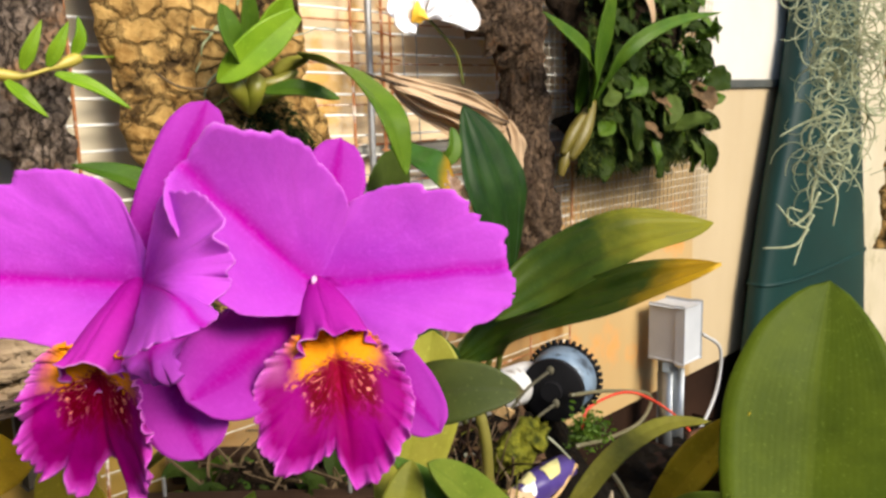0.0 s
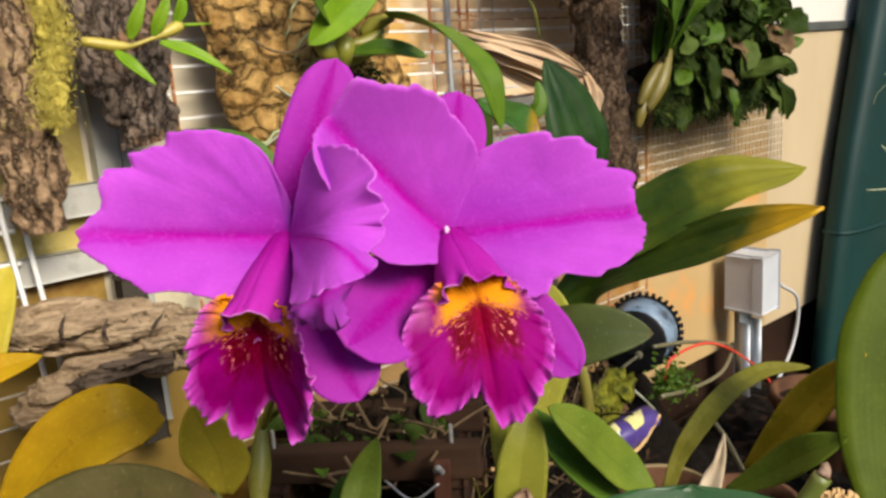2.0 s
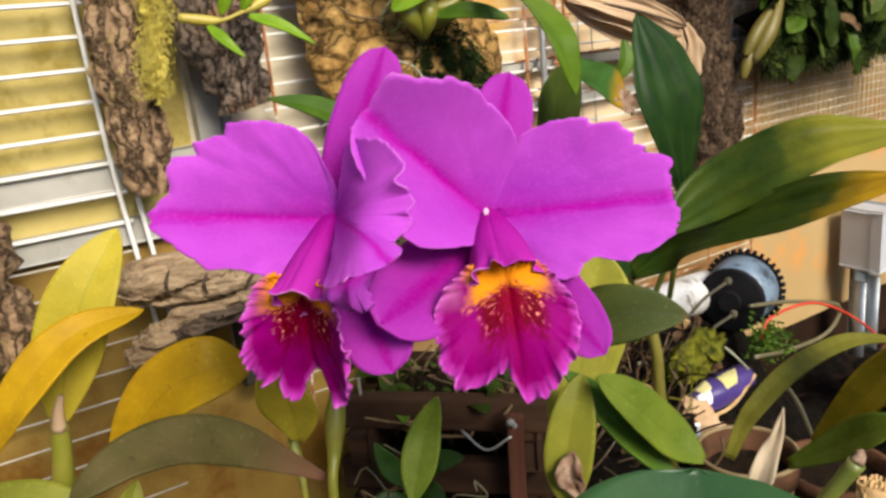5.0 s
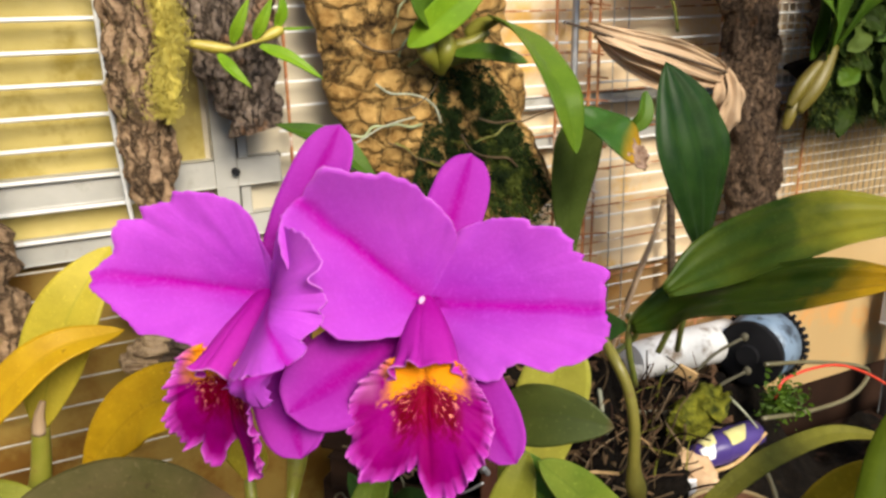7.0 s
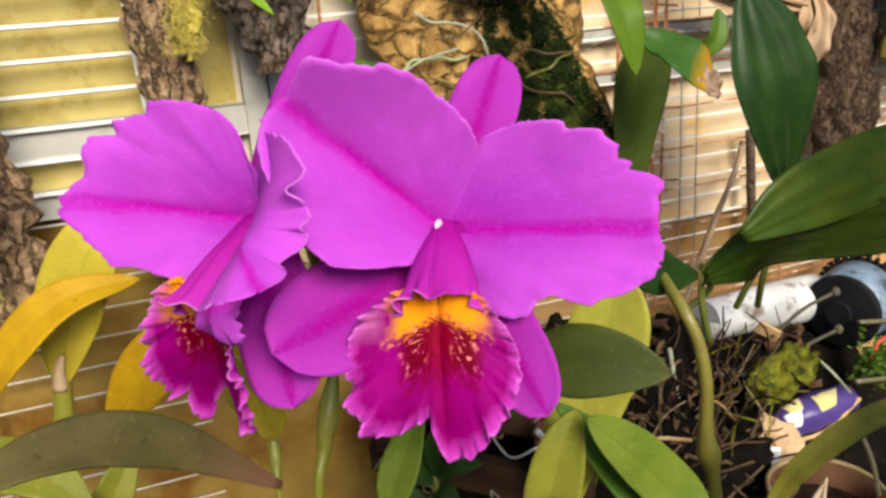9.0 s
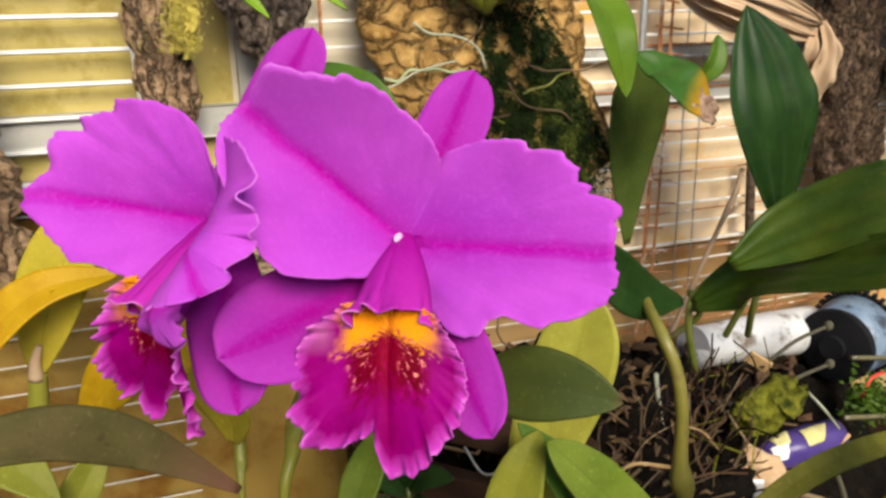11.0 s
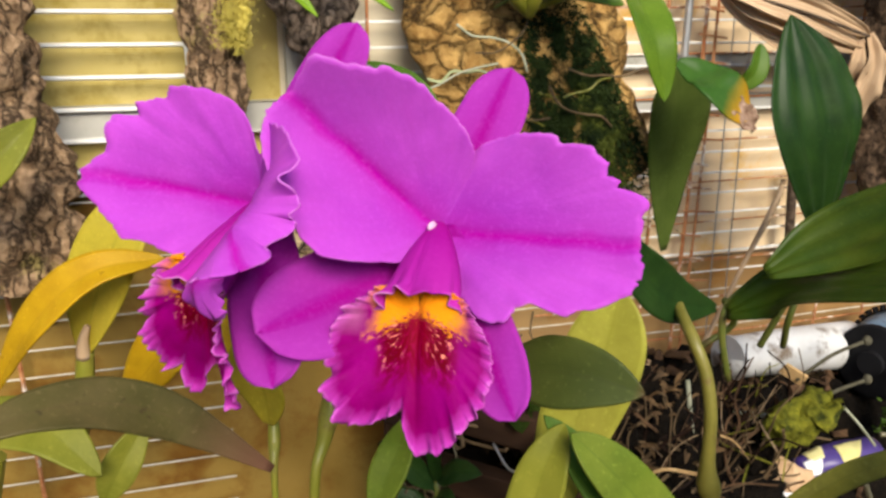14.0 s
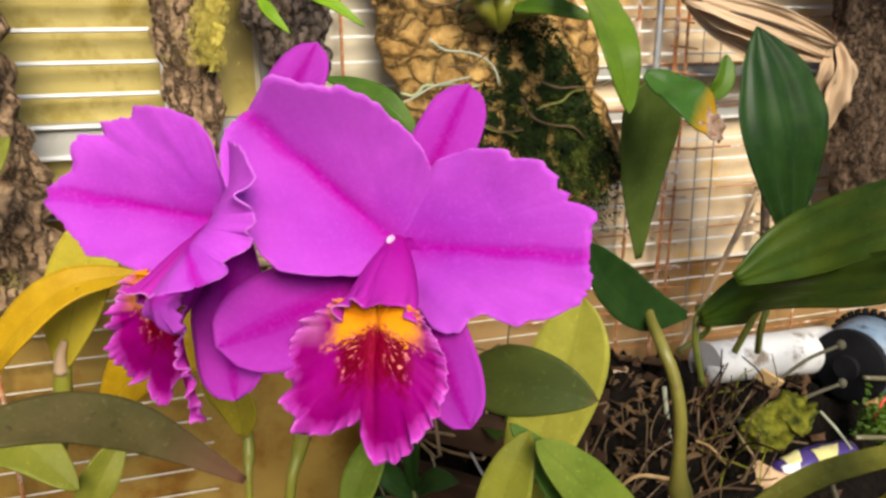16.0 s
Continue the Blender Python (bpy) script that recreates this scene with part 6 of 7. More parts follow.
for k in range(40):
    q = Vector((BC.x, BC.y, 1.12)) + B1 * rnd.uniform(-0.058, 0.058) + B2 * rnd.uniform(-0.034, 0.034)
    p = [q]
    for _ in range(4):
        p.append(p[-1] + Vector((rnd.gauss(0, 0.014), rnd.gauss(0, 0.014), rnd.uniform(-0.006, 0.022))))
    part("root", tube(p, rnd.uniform(0.0006, 0.0014), 5, 10), M["root_brown"], basket)
seedling = thing("small_seedling", (-0.165, 0.50, 0.915), "small dark-leaved seedling growing against the wooden basket", "seedling")
part("stem", tube([(-0.168, 0.508, 0.915), (-0.166, 0.503, 1.02), (-0.160, 0.500, 1.100)], 0.0022, 7, 14), M["stem"], seedling)
for pts, w in (([(-0.160, 0.500, 1.100), (-0.140, 0.492, 1.118), (-0.118, 0.490, 1.126)], 0.020), ([(-0.161, 0.500, 1.092), (-0.176, 0.490, 1.112), (-0.186, 0.486, 1.136)], 0.018), ([(-0.162, 0.501, 1.085), (-0.146, 0.488, 1.096), (-0.132, 0.480, 1.092)], 0.016), ([(-0.160, 0.500, 1.098), (-0.158, 0.494, 1.125), (-0.150, 0.492, 1.150)], 0.013), ([(-0.163, 0.502, 1.070), (-0.182, 0.490, 1.082), (-0.198, 0.482, 1.080)], 0.018)):
    part("leaf", blade(pts, w, (0.1, -0.6, 0.8), belly=0.45, blunt=0.3, root=0.2, fold=0.25, wave=0.1, seed=w * 500, nu=8, nv=14), M["leaf_dark"], seedling, solid=0.0007)
rnd = random.Random(19)
for k in range(26):
    p = [(-0.16 + rnd.gauss(0, 0.018), 0.497 + rnd.gauss(0, 0.006), rnd.uniform(1.03, 1.09))]
    for _ in range(4):
        p.append((p[-1][0] + rnd.gauss(0, 0.010), p[-1][1] + rnd.gauss(0, 0.004), p[-1][2] + rnd.gauss(0.002, 0.010)))
    part("root", tube(p, 0.0007, 5, 12), M["hose"] if k % 3 else M["root_brown"], seedling)

# ---- yellowing orchid by the rack ----
old = thing("yellowing_orchid", W(-0.24, 0.11, 0.93), "old orchid with bright yellow and lime leaves", "orchid")
for pts, w, face, mt, lab in (
        ([(-0.3608, 0.3069, 1.2023), (-0.3246, 0.3178, 1.2513), (-0.2981, 0.3404, 1.2804), (-0.2739, 0.3755, 1.2843)], 0.027, WN + Vector((0.1, 0, 1.4)), "leaf_yellow", "golden yellow leaf"),
        ([(-0.3379, 0.3557, 1.2166), (-0.3261, 0.3615, 1.2548), (-0.3142, 0.3751, 1.2942), (-0.3032, 0.4028, 1.3282)], 0.044, WN + Vector((-0.5, 0, 0.1)), "leaf_turning", "lime leaf turning yellow"),
        ([(-0.2264, 0.3993, 1.2397), (-0.2348, 0.3746, 1.2472), (-0.2685, 0.3665, 1.2306), (-0.3092, 0.3581, 1.1854)], 0.044, WN + Vector((0, 0, 0.9)), "leaf_yellow", "fallen-over yellow leaf"),
        ([(-0.3903, 0.2885, 1.1881), (-0.3553, 0.2980, 1.1861), (-0.3169, 0.3114, 1.1835), (-0.2829, 0.3198, 1.1607)], 0.034, WN + Vector((0, 0, 1.2)), "leaf_lime", ""),
        ([(-0.3090, 0.3356, 1.1235), (-0.3014, 0.3442, 1.1471), (-0.2971, 0.3643, 1.1720)], 0.024, WN, "leaf_lime", "")):
    part("leaf", blade(pts, w, face, belly=0.5, blunt=0.45, root=0.25, fold=0.28, seed=w * 999), M[mt], old, lab, solid=0.0011)
part("pseudobulb", tube([(-0.3512, 0.3405, 1.1372), (-0.3419, 0.3511, 1.1768), (-0.3379, 0.3557, 1.2166)], lambda s: 0.0085 - 0.003 * s, 12, 14), M["stem_yellow"], old)
part("sheath", tube([(-0.3373, 0.3534, 1.2120), (-0.3340, 0.3526, 1.2244), (-0.3315, 0.3554, 1.2346)], lambda s: 0.005 - 0.003 * s, 8, 8), M["husk"], old, "dry papery sheath")
part("pseudobulb", tube([(-0.4010, 0.3066, 1.1059), (-0.3952, 0.3132, 1.1403)], 0.010, 12), M["stem_yellow"], old)
part("leaf", blade([(-0.3720, 0.2942, 1.3105), (-0.3466, 0.3080, 1.3349), (-0.3329, 0.3235, 1.3536), (-0.3306, 0.3413, 1.3684)], 0.026, WN + Vector((0, 0, 0.3)), belly=0.5, blunt=0.2, root=0.3, fold=0.3), M["leaf_lime"], old, solid=0.001)

# ---- the flowering orchid ----
orchid = thing("flowering_orchid", (-0.09, 0.42, 0.93), "orchid in bloom with two large magenta flowers", "orchid")
flower_pot((-0.09, 0.44, 0.915), 0.06, 0.12, "brown clay pot of the flowering orchid")
for pts, w, face, mt, lab, kw in (
        ([(-0.0228, 0.3231, 1.2962), (0.0011, 0.3196, 1.3056), (0.0201, 0.3179, 1.3089), (0.0396, 0.3175, 1.3083)], 0.0265, (0.1, -0.85, 0.5), "leaf_olive", "olive leaf with a reddened tip", dict(blunt=0.4, belly=0.42)),
        ([(-0.0246, 0.3857, 1.1812), (-0.0227, 0.4047, 1.2238), (-0.0103, 0.4124, 1.2709), (-0.0058, 0.4179, 1.3054)], 0.040, (0.2, -0.9, 0.3), "leaf_pale", "pale lime leaf", dict(blunt=0.6, belly=0.6)),
        ([(0.0465, 0.3882, 1.1972), (0.0307, 0.3851, 1.2115), (0.0115, 0.3747, 1.2359), (-0.0056, 0.3658, 1.2547)], 0.026, (0.1, -0.6, 0.8), "leaf_soft", "", dict(blunt=0.6)),
        ([(0.0319, 0.3823, 1.1877), (0.0133, 0.3833, 1.2097), (-0.0067, 0.3826, 1.2325), (-0.0247, 0.3786, 1.2520)], 0.020, (0.1, -0.6, 0.8), "leaf_mid", "", dict(blunt=0.4)),
        ([(-0.0215, 0.3605, 1.1800), (-0.0222, 0.3630, 1.2023), (-0.0185, 0.3681, 1.2297), (-0.0145, 0.3793, 1.2504)], 0.026, (0.1, -0.9, 0.3), "leaf_lime", "lime leaf with a withered base", dict(blunt=0.5)),
        ([(-0.1417, 0.3203, 1.2146), (-0.1559, 0.2997, 1.2377), (-0.1671, 0.2802, 1.2563), (-0.1748, 0.2559, 1.2703), (-0.1812, 0.2288, 1.2764), (-0.1867, 0.2017, 1.2742)], 0.0255, (0.1, -0.75, 0.65), "leaf_brown", "arching bronze-green leaf", dict(blunt=0.5, fold=0.08, belly=0.62, root=0.15)),
        ([(-0.1093, 0.3578, 1.1779), (-0.1070, 0.3657, 1.1938), (-0.1035, 0.3754, 1.2122), (-0.0960, 0.3805, 1.2323)], 0.021, (0.1, -0.9, 0.3), "leaf_soft", "", dict(blunt=0.4)),
        ([(-0.1674, 0.3460, 1.2194), (-0.1670, 0.3441, 1.2378), (-0.1687, 0.3391, 1.2539), (-0.1726, 0.3336, 1.2727)], 0.034, (0.0, -0.9, 0.3), "leaf_turning", "", dict(blunt=0.5))):
    part("leaf", blade(pts, w, face, **{"root": 0.2, "fold": 0.22, "seed": w * 777, **kw}), M[mt], orchid, lab, solid=0.0011)
for pts, r in (([(-0.1704, 0.3807, 1.1517), (-0.1715, 0.3934, 1.1855), (-0.1715, 0.4038, 1.2095), (-0.1702, 0.4119, 1.2313)], 0.0066), ([(-0.1716, 0.3505, 1.1724), (-0.1791, 0.3601, 1.2002), (-0.1844, 0.3659, 1.2238)], 0.0036)):
    part("pseudobulb", tube([(pts[0][0] - 0.004, pts[0][1] + 0.004, 0.94), (pts[0][0], pts[0][1], 1.03)] + list(pts), lambda s, r=r: r * (0.45 + 0.55 * math.exp(-((s - 0.74) / 0.16) ** 2)) * (1 - 0.5 * s ** 12), 14, 60), M["stem_yellow"], orchid)
part("withered_sheath", blade([(-0.0146, 0.3564, 1.1902), (-0.0200, 0.3576, 1.2025), (-0.0182, 0.3595, 1.2148)], 0.014, (0, -1, 0.2), wave=0.5, fold=0.5), M["scorch"], orchid, "grey withered sheath", solid=0.0008)

C1, C2 = Vector((-0.042, 0.315, 1.354)), Vector((-0.101, 0.284, 1.362))


def flower(centre, foot):
    """The stalk and column of a flower; its petals are hung on it."""
    bm = tube([centre + Vector((0, 0.004, 0)), centre + Vector((-0.004, 0.03, -0.012)), centre.lerp(Vector(foot), 0.4) + Vector((0, 0.02, -0.01)), Vector(foot)], lambda s: 0.0022 + 0.0008 * math.sin(3 * s), 10, 24)
    f = part("flower", bm, M["stem_yellow"], orchid, "large magenta orchid flower with a ruffled crimson lip")
    return f


LIP1 = [(-178, 0.22), (-128, 0.38), (-108, 0.46), (-90, 0.58), (-75, 0.70), (-58, 0.80), (-46, 0.92), (-34, 0.98), (-24, 0.88), (-12, 0.72), (-9, 0.70), (-5, 0.82), (0, 0.99), (6, 1.0), (16, 0.95), (26, 0.88), (42, 0.78), (58, 0.67), (72, 0.56), (86, 0.46), (105, 0.38), (125, 0.34), (178, 0.22)]
LIP2 = [(-178, 0.20), (-150, 0.26), (-128, 0.37), (-108, 0.43), (-86, 0.49), (-66, 0.55), (-50, 0.70), (-38, 0.88), (-30, 0.96), (-24, 0.84), (-18, 1.02), (-11, 1.04), (-7, 0.84), (-2, 0.70), (4, 0.72), (9, 1.0), (14, 1.06), (24, 0.93), (33, 0.86), (42, 0.70), (48, 0.66), (56, 0.66), (66, 0.58), (80, 0.46), (100, 0.38), (130, 0.30), (178, 0.20)]
# the reach of each petal, by the angle off its midline
SHAPE_R = [(-82, 0.25), (-70, 0.31), (-62, 0.37), (-57, 0.43), (-51, 0.505), (-44, 0.59), (-38, 0.675), (-34.5, 0.73), (-32, 0.725), (-30, 0.785), (-27, 0.83), (-25, 0.83), (-22, 0.875), (-19, 0.85), (-17.3, 0.90), (-15.6, 0.88), (-14.6, 0.93), (-12.5, 1.0), (-10.5, 1.03), (-8, 0.98), (-2, 0.97), (3.5, 1.01), (7, 1.03), (12, 0.985), (16, 0.925), (21.5, 0.85), (25, 0.81), (26.5, 0.74), (28, 0.66), (33, 0.615), (38, 0.625), (45, 0.60), (50, 0.52), (53, 0.42), (60, 0.30), (70, 0.22)]
SHAPE_L = [(-100, 0.15), (-75, 0.24), (-71, 0.285), (-63, 0.35), (-57, 0.455), (-52, 0.565), (-49, 0.63), (-44, 0.672), (-40, 0.706), (-35, 0.75), (-27, 0.83), (-18, 0.92), (-10, 0.975), (-7.5, 1.0), (-2, 0.99), (1.5, 0.965), (6, 0.98), (9.5, 1.0), (11.5, 0.96), (14.5, 0.89), (17.5, 0.85), (21.5, 0.80), (25, 0.785), (28, 0.74), (32, 0.70), (35, 0.665), (40, 0.60), (45, 0.56), (50, 0.515), (57, 0.457), (67, 0.385), (75, 0.28), (88, 0.18), (112, 0.09)]
SHAPE_F = [(-75, 0.22), (-60, 0.34), (-50, 0.43), (-39, 0.49), (-30, 0.56), (-25, 0.65), (-23, 0.735), (-17, 0.79), (-12.5, 0.875), (-8, 0.94), (-4, 1.01), (0, 1.025), (6.5, 0.945), (10.5, 0.94), (15, 0.97), (19, 0.97), (21, 0.91), (23.5, 0.86), (27, 0.895), (30, 0.86), (31.5, 0.83), (36, 0.785), (39.5, 0.815), (45, 0.745), (51, 0.69), (60, 0.606), (67, 0.525), (73, 0.43), (77, 0.30), (90, 0.16)]
F2_BASE = (-0.0985, 0.2835, 1.362)
FOLDS = [[F2_BASE, (-0.0965, 0.2815, 1.3655), (-0.0937, 0.2787, 1.3695)],
         [F2_BASE, (-0.0935, 0.2780, 1.3730), (-0.0897, 0.2753, 1.3825)],
         [F2_BASE, (-0.0900, 0.2755, 1.3770), (-0.0833, 0.2715, 1.3955)],
         [F2_BASE, (-0.0835, 0.2690, 1.3785), (-0.0668, 0.2620, 1.3972)],
         [F2_BASE, (-0.0790, 0.2620, 1.3765), (-0.0574, 0.2580, 1.3886)],
         [F2_BASE, (-0.0755, 0.2550, 1.3735), (-0.0530, 0.2530, 1.3788)],
         [F2_BASE, (-0.0732, 0.2490, 1.3710), (-0.0545, 0.2520, 1.3685)],
         [F2_BASE, (-0.0712, 0.2435, 1.3695), (-0.0560, 0.2430, 1.3620)],
         [F2_BASE, (-0.0705, 0.2400, 1.3685), (-0.0562, 0.2295, 1.3603)],
         [F2_BASE, (-0.0745, 0.2415, 1.3655), (-0.0652, 0.2222, 1.3585)],
         [F2_BASE, (-0.0800, 0.2440, 1.3610), (-0.0814, 0.2304, 1.3510)],
         [F2_BASE, (-0.0895, 0.2590, 1.3590), (-0.0860, 0.2460, 1.3540)]]
CREST = [(-0.0600, 0.2262, 1.3590), (-0.0652, 0.2225, 1.3583), (-0.0730, 0.2250, 1.3552), (-0.0814, 0.2304, 1.3510)]
HEM = [(-0.0652, 0.2285, 1.3520), (-0.0645, 0.2288, 1.3452), (-0.0685, 0.2290, 1.3430), (-0.0775, 0.2310, 1.3438), (-0.0848, 0.2320, 1.3462)]


def flip(shape):
    return [(-d, r) for d, r in reversed(shape)]


def lip(centre, throat, tip, face, shape, bend, seed, parent, root=None, girth=1.0):
    """Lip: a hood round the column that opens into a frilled two-lobed blade."""
    part("lip", petal(root or throat, tip, face, flip(shape), bend, ruffle=0.0015, frill=5, jag=0.035, seed=seed, crease=0.0012, power=4, na=520, nr=40, teeth=0.05, curls=0.0044, plan=True), M["lip"], parent, "crimson lip with an orange, dark-veined throat", solid=0.0004)
    centre, throat = Vector(centre), Vector(throat)
    d = (throat - centre).normalized()
    side = d.cross(Vector(face)).normalized()
    up = side.cross(d).normalized()
    ln = (throat - centre).length

    def tube_fn(a, b, inner=0.0):
        t = 2 * math.pi * a + math.pi / 2
        r = 0.0022 + 0.0114 * math.sin(0.5 * math.pi * min(1.0, b * 1.02)) ** 0.9
        top = max(0.0, math.sin(t))
        r += b ** 9 * (0.0034 * top + 0.0030 * noise.noise((math.cos(t) * 4, math.sin(t) * 4, seed)) + 0.0014 * math.sin(11 * t + seed))
        r -= 0.0008 * math.exp(-((math.sin(t) - 1) / 0.004) ** 2) * b + inner
        q = centre + d * (ln * b * (1.02 + 0.06 * top ** 3 + 0.03 * math.sin(5 * t + seed)) - 0.003)
        return q + (side * math.cos(t) + up * math.sin(t) * 0.85) * r * (1 - (1 - girth) * min(1.0, 3 * b))
    bm = sheet(tube_fn, 96, 30)
    bmesh.ops.remove_doubles(bm, verts=bm.verts, dist=1e-6)
    part("lip_tube", bm, M["lip_tube"], parent, solid=0.0004)
    seam = [tube_fn(0.004 * math.sin(k * 2.1) + 0.010 * noise.noise((k * 0.5, seed, 0)), 0.12 + 0.8 * k / 14) + up * 0.0003 for k in range(15)]
    part("seam", tube(seam, 0.00016, 5, 40), M["sepal"], parent, "crinkled seam of the hood")
    bm = sheet(lambda a, b: tube_fn(a, 0.45 + 0.45 * b, 0.0018), 64, 12)
    part("throat", bm, M["throat"], parent, "orange inside of the throat")


f1 = flower(C1, (-0.1696, 0.4103, 1.2279))
part("petal", petal(C1, (0.0358, 0.3138, 1.3619), (-0.073, -0.794, 0.603), SHAPE_R, (-0.03, -0.047, -0.109, 0.539, 0.06, 0.297, 0.083), ruffle=0.0014, jag=0.02, seed=2, frill=9, teeth=0.03), M["petal"], f1, solid=0.0006)
part("petal", petal(C1, (-0.0873, 0.2821, 1.4057), (0.739, -0.625, 0.251), SHAPE_L, (0.183, -0.016, 0.271, 0.40, 0.389, 0.472, 0.50), ruffle=0.0013, jag=0.018, seed=4, frill=9, teeth=0.02), M["petal"], f1, solid=0.0006)
part("sepal", sepal(C1, (-0.039, 0.365, 1.409), (0.3, -0.9, 0.35), 0.027, seed=1), M["sepal"], f1, solid=0.0008)
part("sepal", sepal(C1, (0.008, 0.283, 1.305), (0.3, -0.9, 0.2), 0.025, seed=2), M["sepal"], f1, solid=0.0008)
part("sepal", sepal(C1 + Vector((0.002, 0.010, -0.006)), (-0.070, 0.247, 1.331), (0.4, -0.7, 0.5), 0.039, bow=-0.005, seed=3), M["sepal"], f1, solid=0.0008)
lip(C1, (-0.028, 0.280, 1.334), (-0.020, 0.262, 1.293), (0.186, -0.884, 0.435), LIP1, (-0.12, 0, 0.30, -0.25, 0, 0, 0), 5, f1)
bm = bmesh.new()
bmesh.ops.create_icosphere(bm, subdivisions=3, radius=0.0017, matrix=Matrix.Translation(C1 + Vector((0.0, -0.0045, 0.0025))) @ Matrix.Diagonal((0.7, 1.5, 1.15, 1)))
part("column", bm, M["column"], f1, "pale pink column tip")

f2 = flower(C2, (-0.1697, 0.4088, 1.2257))
part("petal", petal((-0.098, 0.283, 1.362), (-0.1667, 0.2601, 1.3713), (0.335, -0.914, 0.228), SHAPE_F, (-0.363, 0.412, -0.076, 0.688, 0.228, 0.42, -0.14), ruffle=0.0013, jag=0.02, seed=7, frill=9, teeth=0.02), M["petal"], f2, solid=0.0006)
part("petal", folded_petal(FOLDS, 8, CREST, HEM, [(4.55, 0.28, 0.007), (5.6, 0.16, 0.003), (6.6, 0.3, 0.005)], seed=9), M["petal"], f2, "half-folded magenta petal", solid=0.0006)
part("sepal", sepal(C2, (-0.084, 0.324, 1.427), (0.2, -0.9, 0.35), 0.026, seed=5), M["sepal"], f2, solid=0.0008)
part("sepal", sepal(C2, (-0.069, 0.252, 1.309), (0.3, -0.9, 0.2), 0.031, seed=6), M["sepal"], f2, solid=0.0008)
lip(C2, (-0.1045, 0.250, 1.336), (-0.1055, 0.256, 1.292), (-0.10, -0.95, 0.10), LIP2, (-0.10, 0, 0.80, 0.95, 0, 0, 0), 8, f2, root=(-0.1045, 0.2560, 1.337), girth=0.78)

# ---- foreground: broad leaf, glossy leaf, cut stub ----
front = thing("broad_leaf_orchid", (0.22, 0.42, 0.93), "orchid with broad upright green leaves", "orchid")
part("leaf", blade([(0.1697, 0.3578, 1.1653), (0.1809, 0.3910, 1.2043), (0.1947, 0.4260, 1.2657), (0.2121, 0.4579, 1.3205)], 0.092, (-0.1, -0.9, 0.4), belly=0.55, blunt=0.45, root=0.3, fold=0.18, seed=1), M["leaf_big"], front, "broad green leaf with a pale edge", solid=0.0016)
part("leaf", blade([(0.0951, 0.4383, 1.1679), (0.1190, 0.4225, 1.1919), (0.1312, 0.4055, 1.2109), (0.1455, 0.3954, 1.2236)], 0.020, (0.0, -0.7, 0.7), belly=0.5, blunt=0.3, root=0.3, fold=0.3), M["leaf_soft"], front, solid=0.001)
part("leaf", blade([(0.1133, 0.4681, 1.1659), (0.1324, 0.4486, 1.2056), (0.1459, 0.4341, 1.2332), (0.1595, 0.4173, 1.2595)], 0.024, (-0.2, -0.7, 0.6), belly=0.5, blunt=0.4, root=0.3, fold=0.3), M["leaf_gold"], front, "leaf turning yellow-brown", solid=0.001)
part("leaf", blade([(0.0625, 0.4517, 1.1614), (0.0709, 0.4604, 1.1790), (0.0807, 0.4660, 1.1926), (0.1005, 0.4901, 1.2028), (0.1310, 0.5470, 1.1941), (0.1525, 0.5643, 1.1937), (0.1793, 0.5682, 1.1926)], 0.0135, (0.1, -0.6, 0.8), belly=0.55, blunt=0.6, root=0.5, fold=0.2), M["leaf_straw"], front, "narrow arching dull yellow-green leaf", solid=0.0012)
near = thing("glossy_orchid", (0.10, 0.22, 0.93), "orchid with a broad glossy green leaf", "orchid")
part("leaf", blade([(0.0355, 0.1866, 1.2231), (0.0387, 0.2039, 1.2417), (0.0411, 0.2259, 1.2622), (0.0417, 0.2435, 1.2812)], 0.094, (0.0, -0.9, 0.45), belly=0.5, blunt=0.9, root=0.3, fold=0.10, seed=5), M["leaf_glossy"], near, solid=0.0016)
part("stalk", tube([(0.0883, 0.3074, 1.2234), (0.0961, 0.3073, 1.2360), (0.1040, 0.3070, 1.2495)], lambda s: 0.003 + 0.001 * s, 8, 10), M["stem"], near)
part("bud", tube([(0.1040, 0.3070, 1.2495), (0.1054, 0.3081, 1.2520), (0.1051, 0.3093, 1.2543)], lambda s: 0.003 * (1 - 0.5 * s), 8, 8), M["scorch"], near, "withered pinkish bud")
S0, S1 = Vector((0.1045, 0.2924, 1.2072)), Vector((0.1127, 0.3097, 1.2376))
part("cut_stub", tube([S0, S0.lerp(S1, 0.5), S0.lerp(S1, 0.96)], lambda s: 0.0040 + 0.0036 * s * s, 14, 14), M["straw"], near, "dry frayed stub cut off flat")
rnd = random.Random(8)
for k in range(70):
    a, r = rnd.uniform(0, 6.28), math.sqrt(rnd.random())
    o = Vector((math.cos(a), math.sin(a), 0)) * r
    q0, q1 = S0.lerp(S1, 0.3) + o * 0.0046, S1 + o * 0.0082 + Vector((0, 0, rnd.gauss(0, 0.0007)))
    part("fibre", tube([q0, q0.lerp(q1, 0.5) - o * 0.0009, q1], 0.0008, 4, 6), M["straw"], near)
bract = thing("dry_bract", (0.078, 0.42, 1.0), "pale papery dry bract among the leaves", "bract")
part("bract", blade([(0.0700, 0.425, 1.130), (0.0775, 0.420, 1.172), (0.0850, 0.420, 1.195), (0.0892, 0.420, 1.2127)], 0.013, (0.1, -0.9, 0.3), belly=0.35, blunt=0.1, root=0.5, fold=0.7, wave=0.3, seed=3, nu=8, nv=20), M["papery"], bract, solid=0.0008)
part("twig", tube([(0.1045, 0.550, 1.1652), (0.1120, 0.530, 1.158), (0.1174, 0.500, 1.1488)], 0.0016, 6, 10), M["hose"], bract)
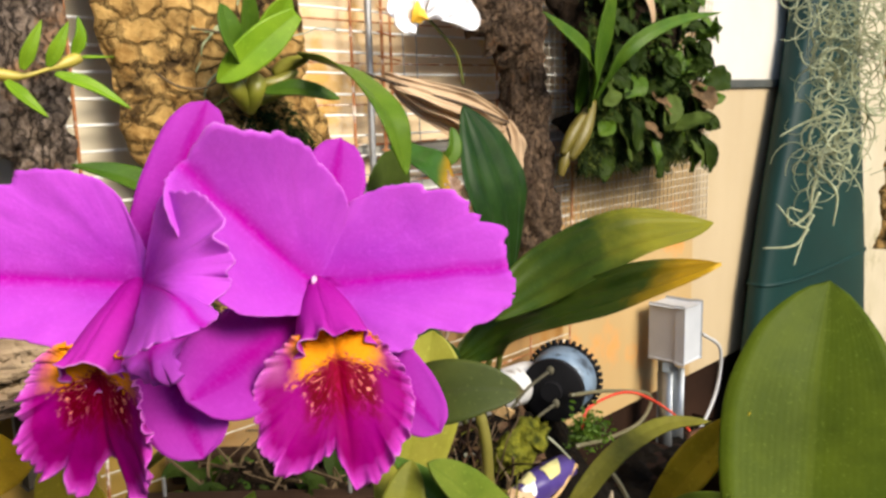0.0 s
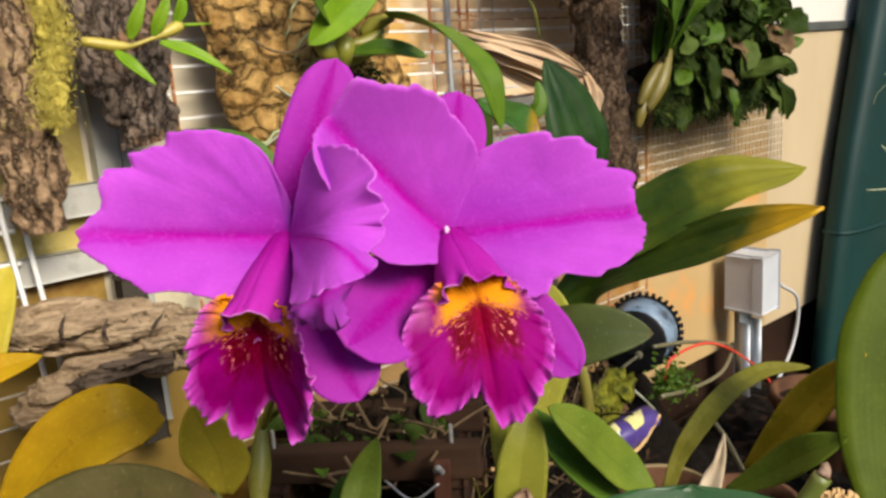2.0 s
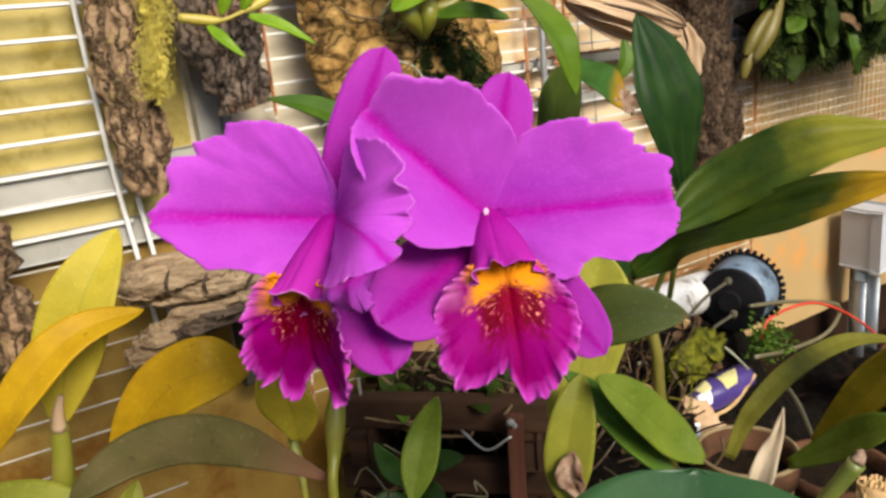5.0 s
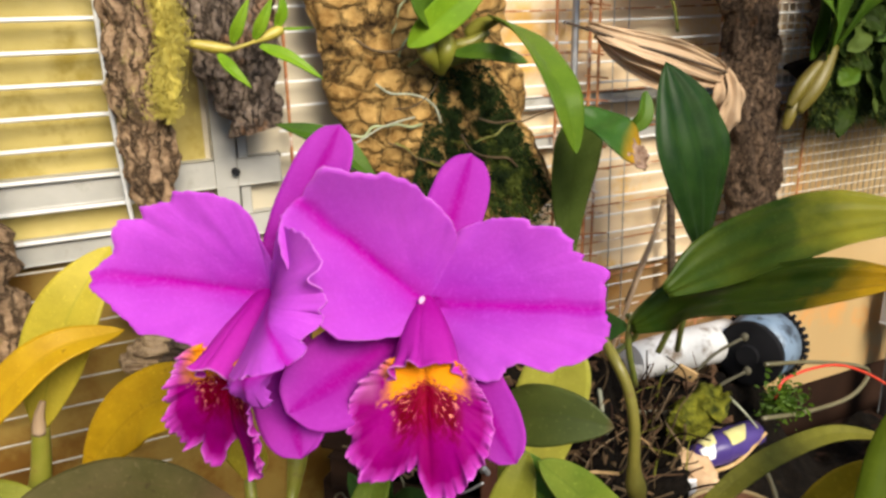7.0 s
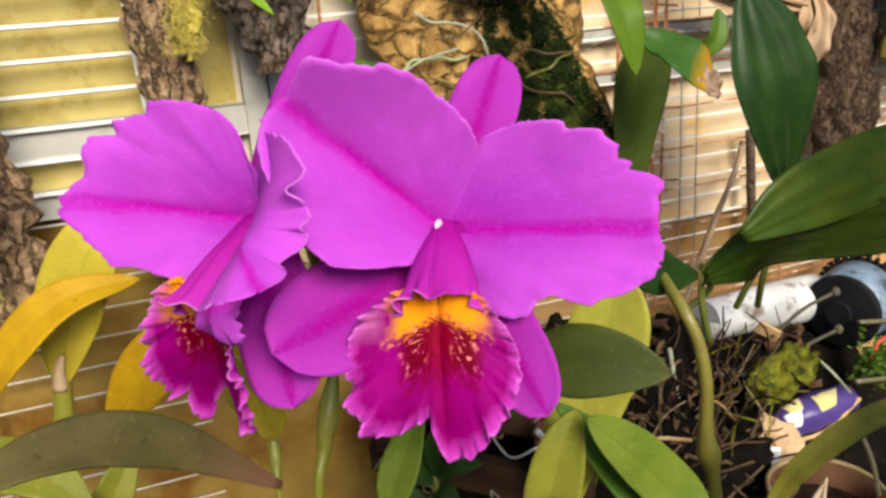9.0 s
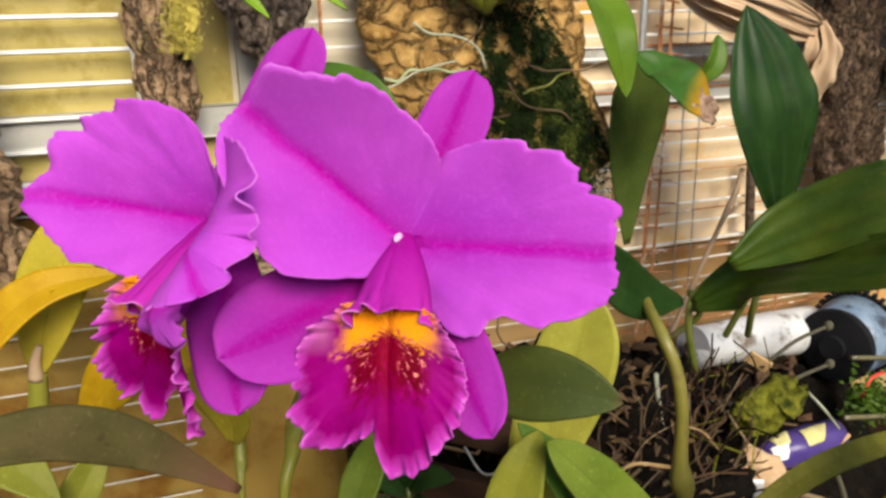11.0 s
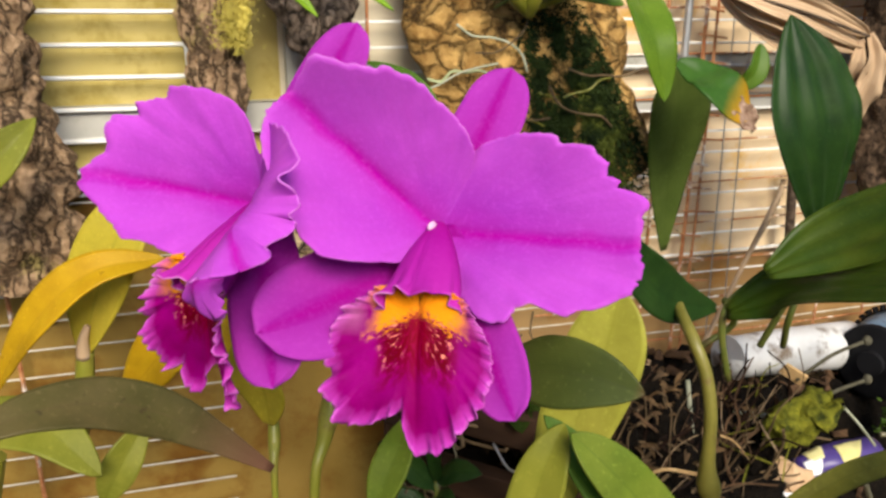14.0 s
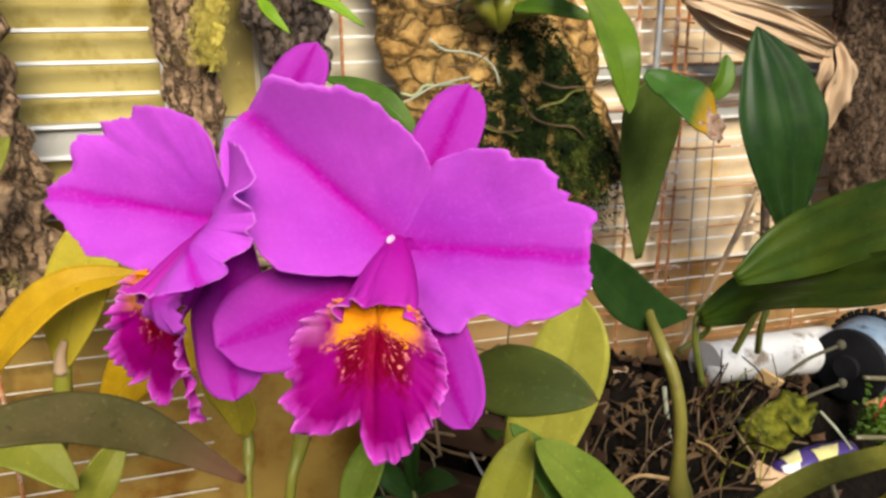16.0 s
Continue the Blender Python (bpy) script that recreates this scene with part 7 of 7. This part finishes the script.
part("stalk", tube([(0.0700, 0.425, 1.131), (0.066, 0.430, 1.03), (0.064, 0.436, 0.92)], 0.0026, 7, 12), M["root_brown"], bract)
tub = thing("blue_tub", (0.26, 0.46, 0.93), "blue plastic tub among the leaves", "tub")
part("tub", tube([(0.265, 0.47, 0.905), (0.262, 0.468, 1.14)], 0.035, 24), M["blue_tub"], tub)

# ---- air plant and tank ----
tank = thing("water_tank", W(1.288, 0.028, 0.0), "tall slim dark green plastic water tank", "tank")
TANK = ((0.30, 0.0), (0.345, 0.05), (0.345, 0.55), (0.336, 0.60), (0.345, 0.65), (0.304, 0.95), (0.278, 1.1), (0.240, 1.25), (0.176, 1.45), (0.150, 1.55), (0.150, 1.65), (0.15, 1.72))


def tank_ring(a, z, grow=0.0, count=72):
    ring = []
    for k in range(count):
        t = 2 * math.pi * k / count
        c, q = math.cos(t), math.sin(t)
        ring.append(W(1.288 + (a - 0.038 + grow) * math.copysign(abs(c) ** 0.7, c), 0.028 + (0.038 + grow) * math.copysign(abs(q) ** 0.7, q), z))
    return ring


bm = bmesh.new()
rings = [[bm.verts.new(q) for q in tank_ring(a, z)] for a, z in TANK]
for a, b in zip(rings, rings[1:]):
    for k in range(72):
        bm.faces.new((a[k], a[(k + 1) % 72], b[(k + 1) % 72], b[k]))
bm.faces.new(rings[0][::-1])
bm.faces.new(rings[-1])
part("shell", bm, M["tank"], tank)
for a, z in ((0.340, 0.60), (0.275, 1.10)):
    ring = tank_ring(a, z, 0.001)
    part("hoop", tube(ring + ring[:1], 0.004, 6), M["tank"], tank, "moulded rib")

air = thing("air_plant", (0.2530, 0.5580, 1.4806), "hanging grey-green curly air plant", "air plant")
rnd = random.Random(40)
bm = bmesh.new()
top = Vector((0.2541, 0.5551, 1.5008))
foot = Vector((0.2363, 0.5508, 1.3441))
for k in range(230):
    s = rnd.random() ** 1.5
    q = top.lerp(foot, s * 0.85) + Vector((rnd.gauss(0.008, 0.022), rnd.gauss(0, 0.012), rnd.gauss(0, 0.012))) * (1.05 - 0.75 * s)
    p = [q]
    a, turn = rnd.uniform(0, 6.28), rnd.choice((-1, 1)) * rnd.uniform(0.5, 1.1)
    st = rnd.uniform(0.004, 0.0075)
    for _ in range(rnd.randint(5, 9)):
        p.append(p[-1] + Vector((math.cos(a), rnd.uniform(-0.5, 0.5), math.sin(a) - 0.25)) * st)
        a += turn
        turn *= 0.93
    add_tube(bm, p, lambda s: 0.0007 * (1 - 0.6 * s), 4, 14, False)
tagged(part("curly_mass", bm, M["air"], air), kind="stuff")
for pts in ([(0.2470, 0.5569, 1.3916), (0.2363, 0.5531, 1.3625), (0.2331, 0.5508, 1.3367), (0.2218, 0.5501, 1.3407), (0.2121, 0.5496, 1.3515)], [(0.2363, 0.5508, 1.3441), (0.2315, 0.5508, 1.3329), (0.2230, 0.5444, 1.3114)], [(0.2395, 0.5515, 1.3589), (0.2332, 0.5519, 1.3440), (0.2228, 0.5524, 1.3366), (0.2202, 0.5517, 1.3481), (0.2283, 0.5487, 1.3464)], [(0.2331, 0.5505, 1.3348), (0.2243, 0.5496, 1.3237), (0.2051, 0.5524, 1.3216)], [(0.2361, 0.5543, 1.3736), (0.2488, 0.5479, 1.3591), (0.2473, 0.5455, 1.3372)], [(0.2445, 0.5533, 1.4100), (0.2274, 0.5541, 1.4032), (0.2132, 0.5533, 1.3956)]):
    part("strand", tube(pts, lambda s: 0.0013 * (1 - 0.6 * s), 5, 20), M["air"], air)
hang = thing("mossy_branch", (0.2888, 0.5664, 1.3901), "mossy brown branch hanging by the tank", "branch")
part("branch", bark([(0.2935, 0.5751, 1.4597), (0.2959, 0.5740, 1.3896), (0.2914, 0.5672, 1.3176)], 0.03, 0.012, 51, 0.006, 60, 30, 50), M["cork"], hang)
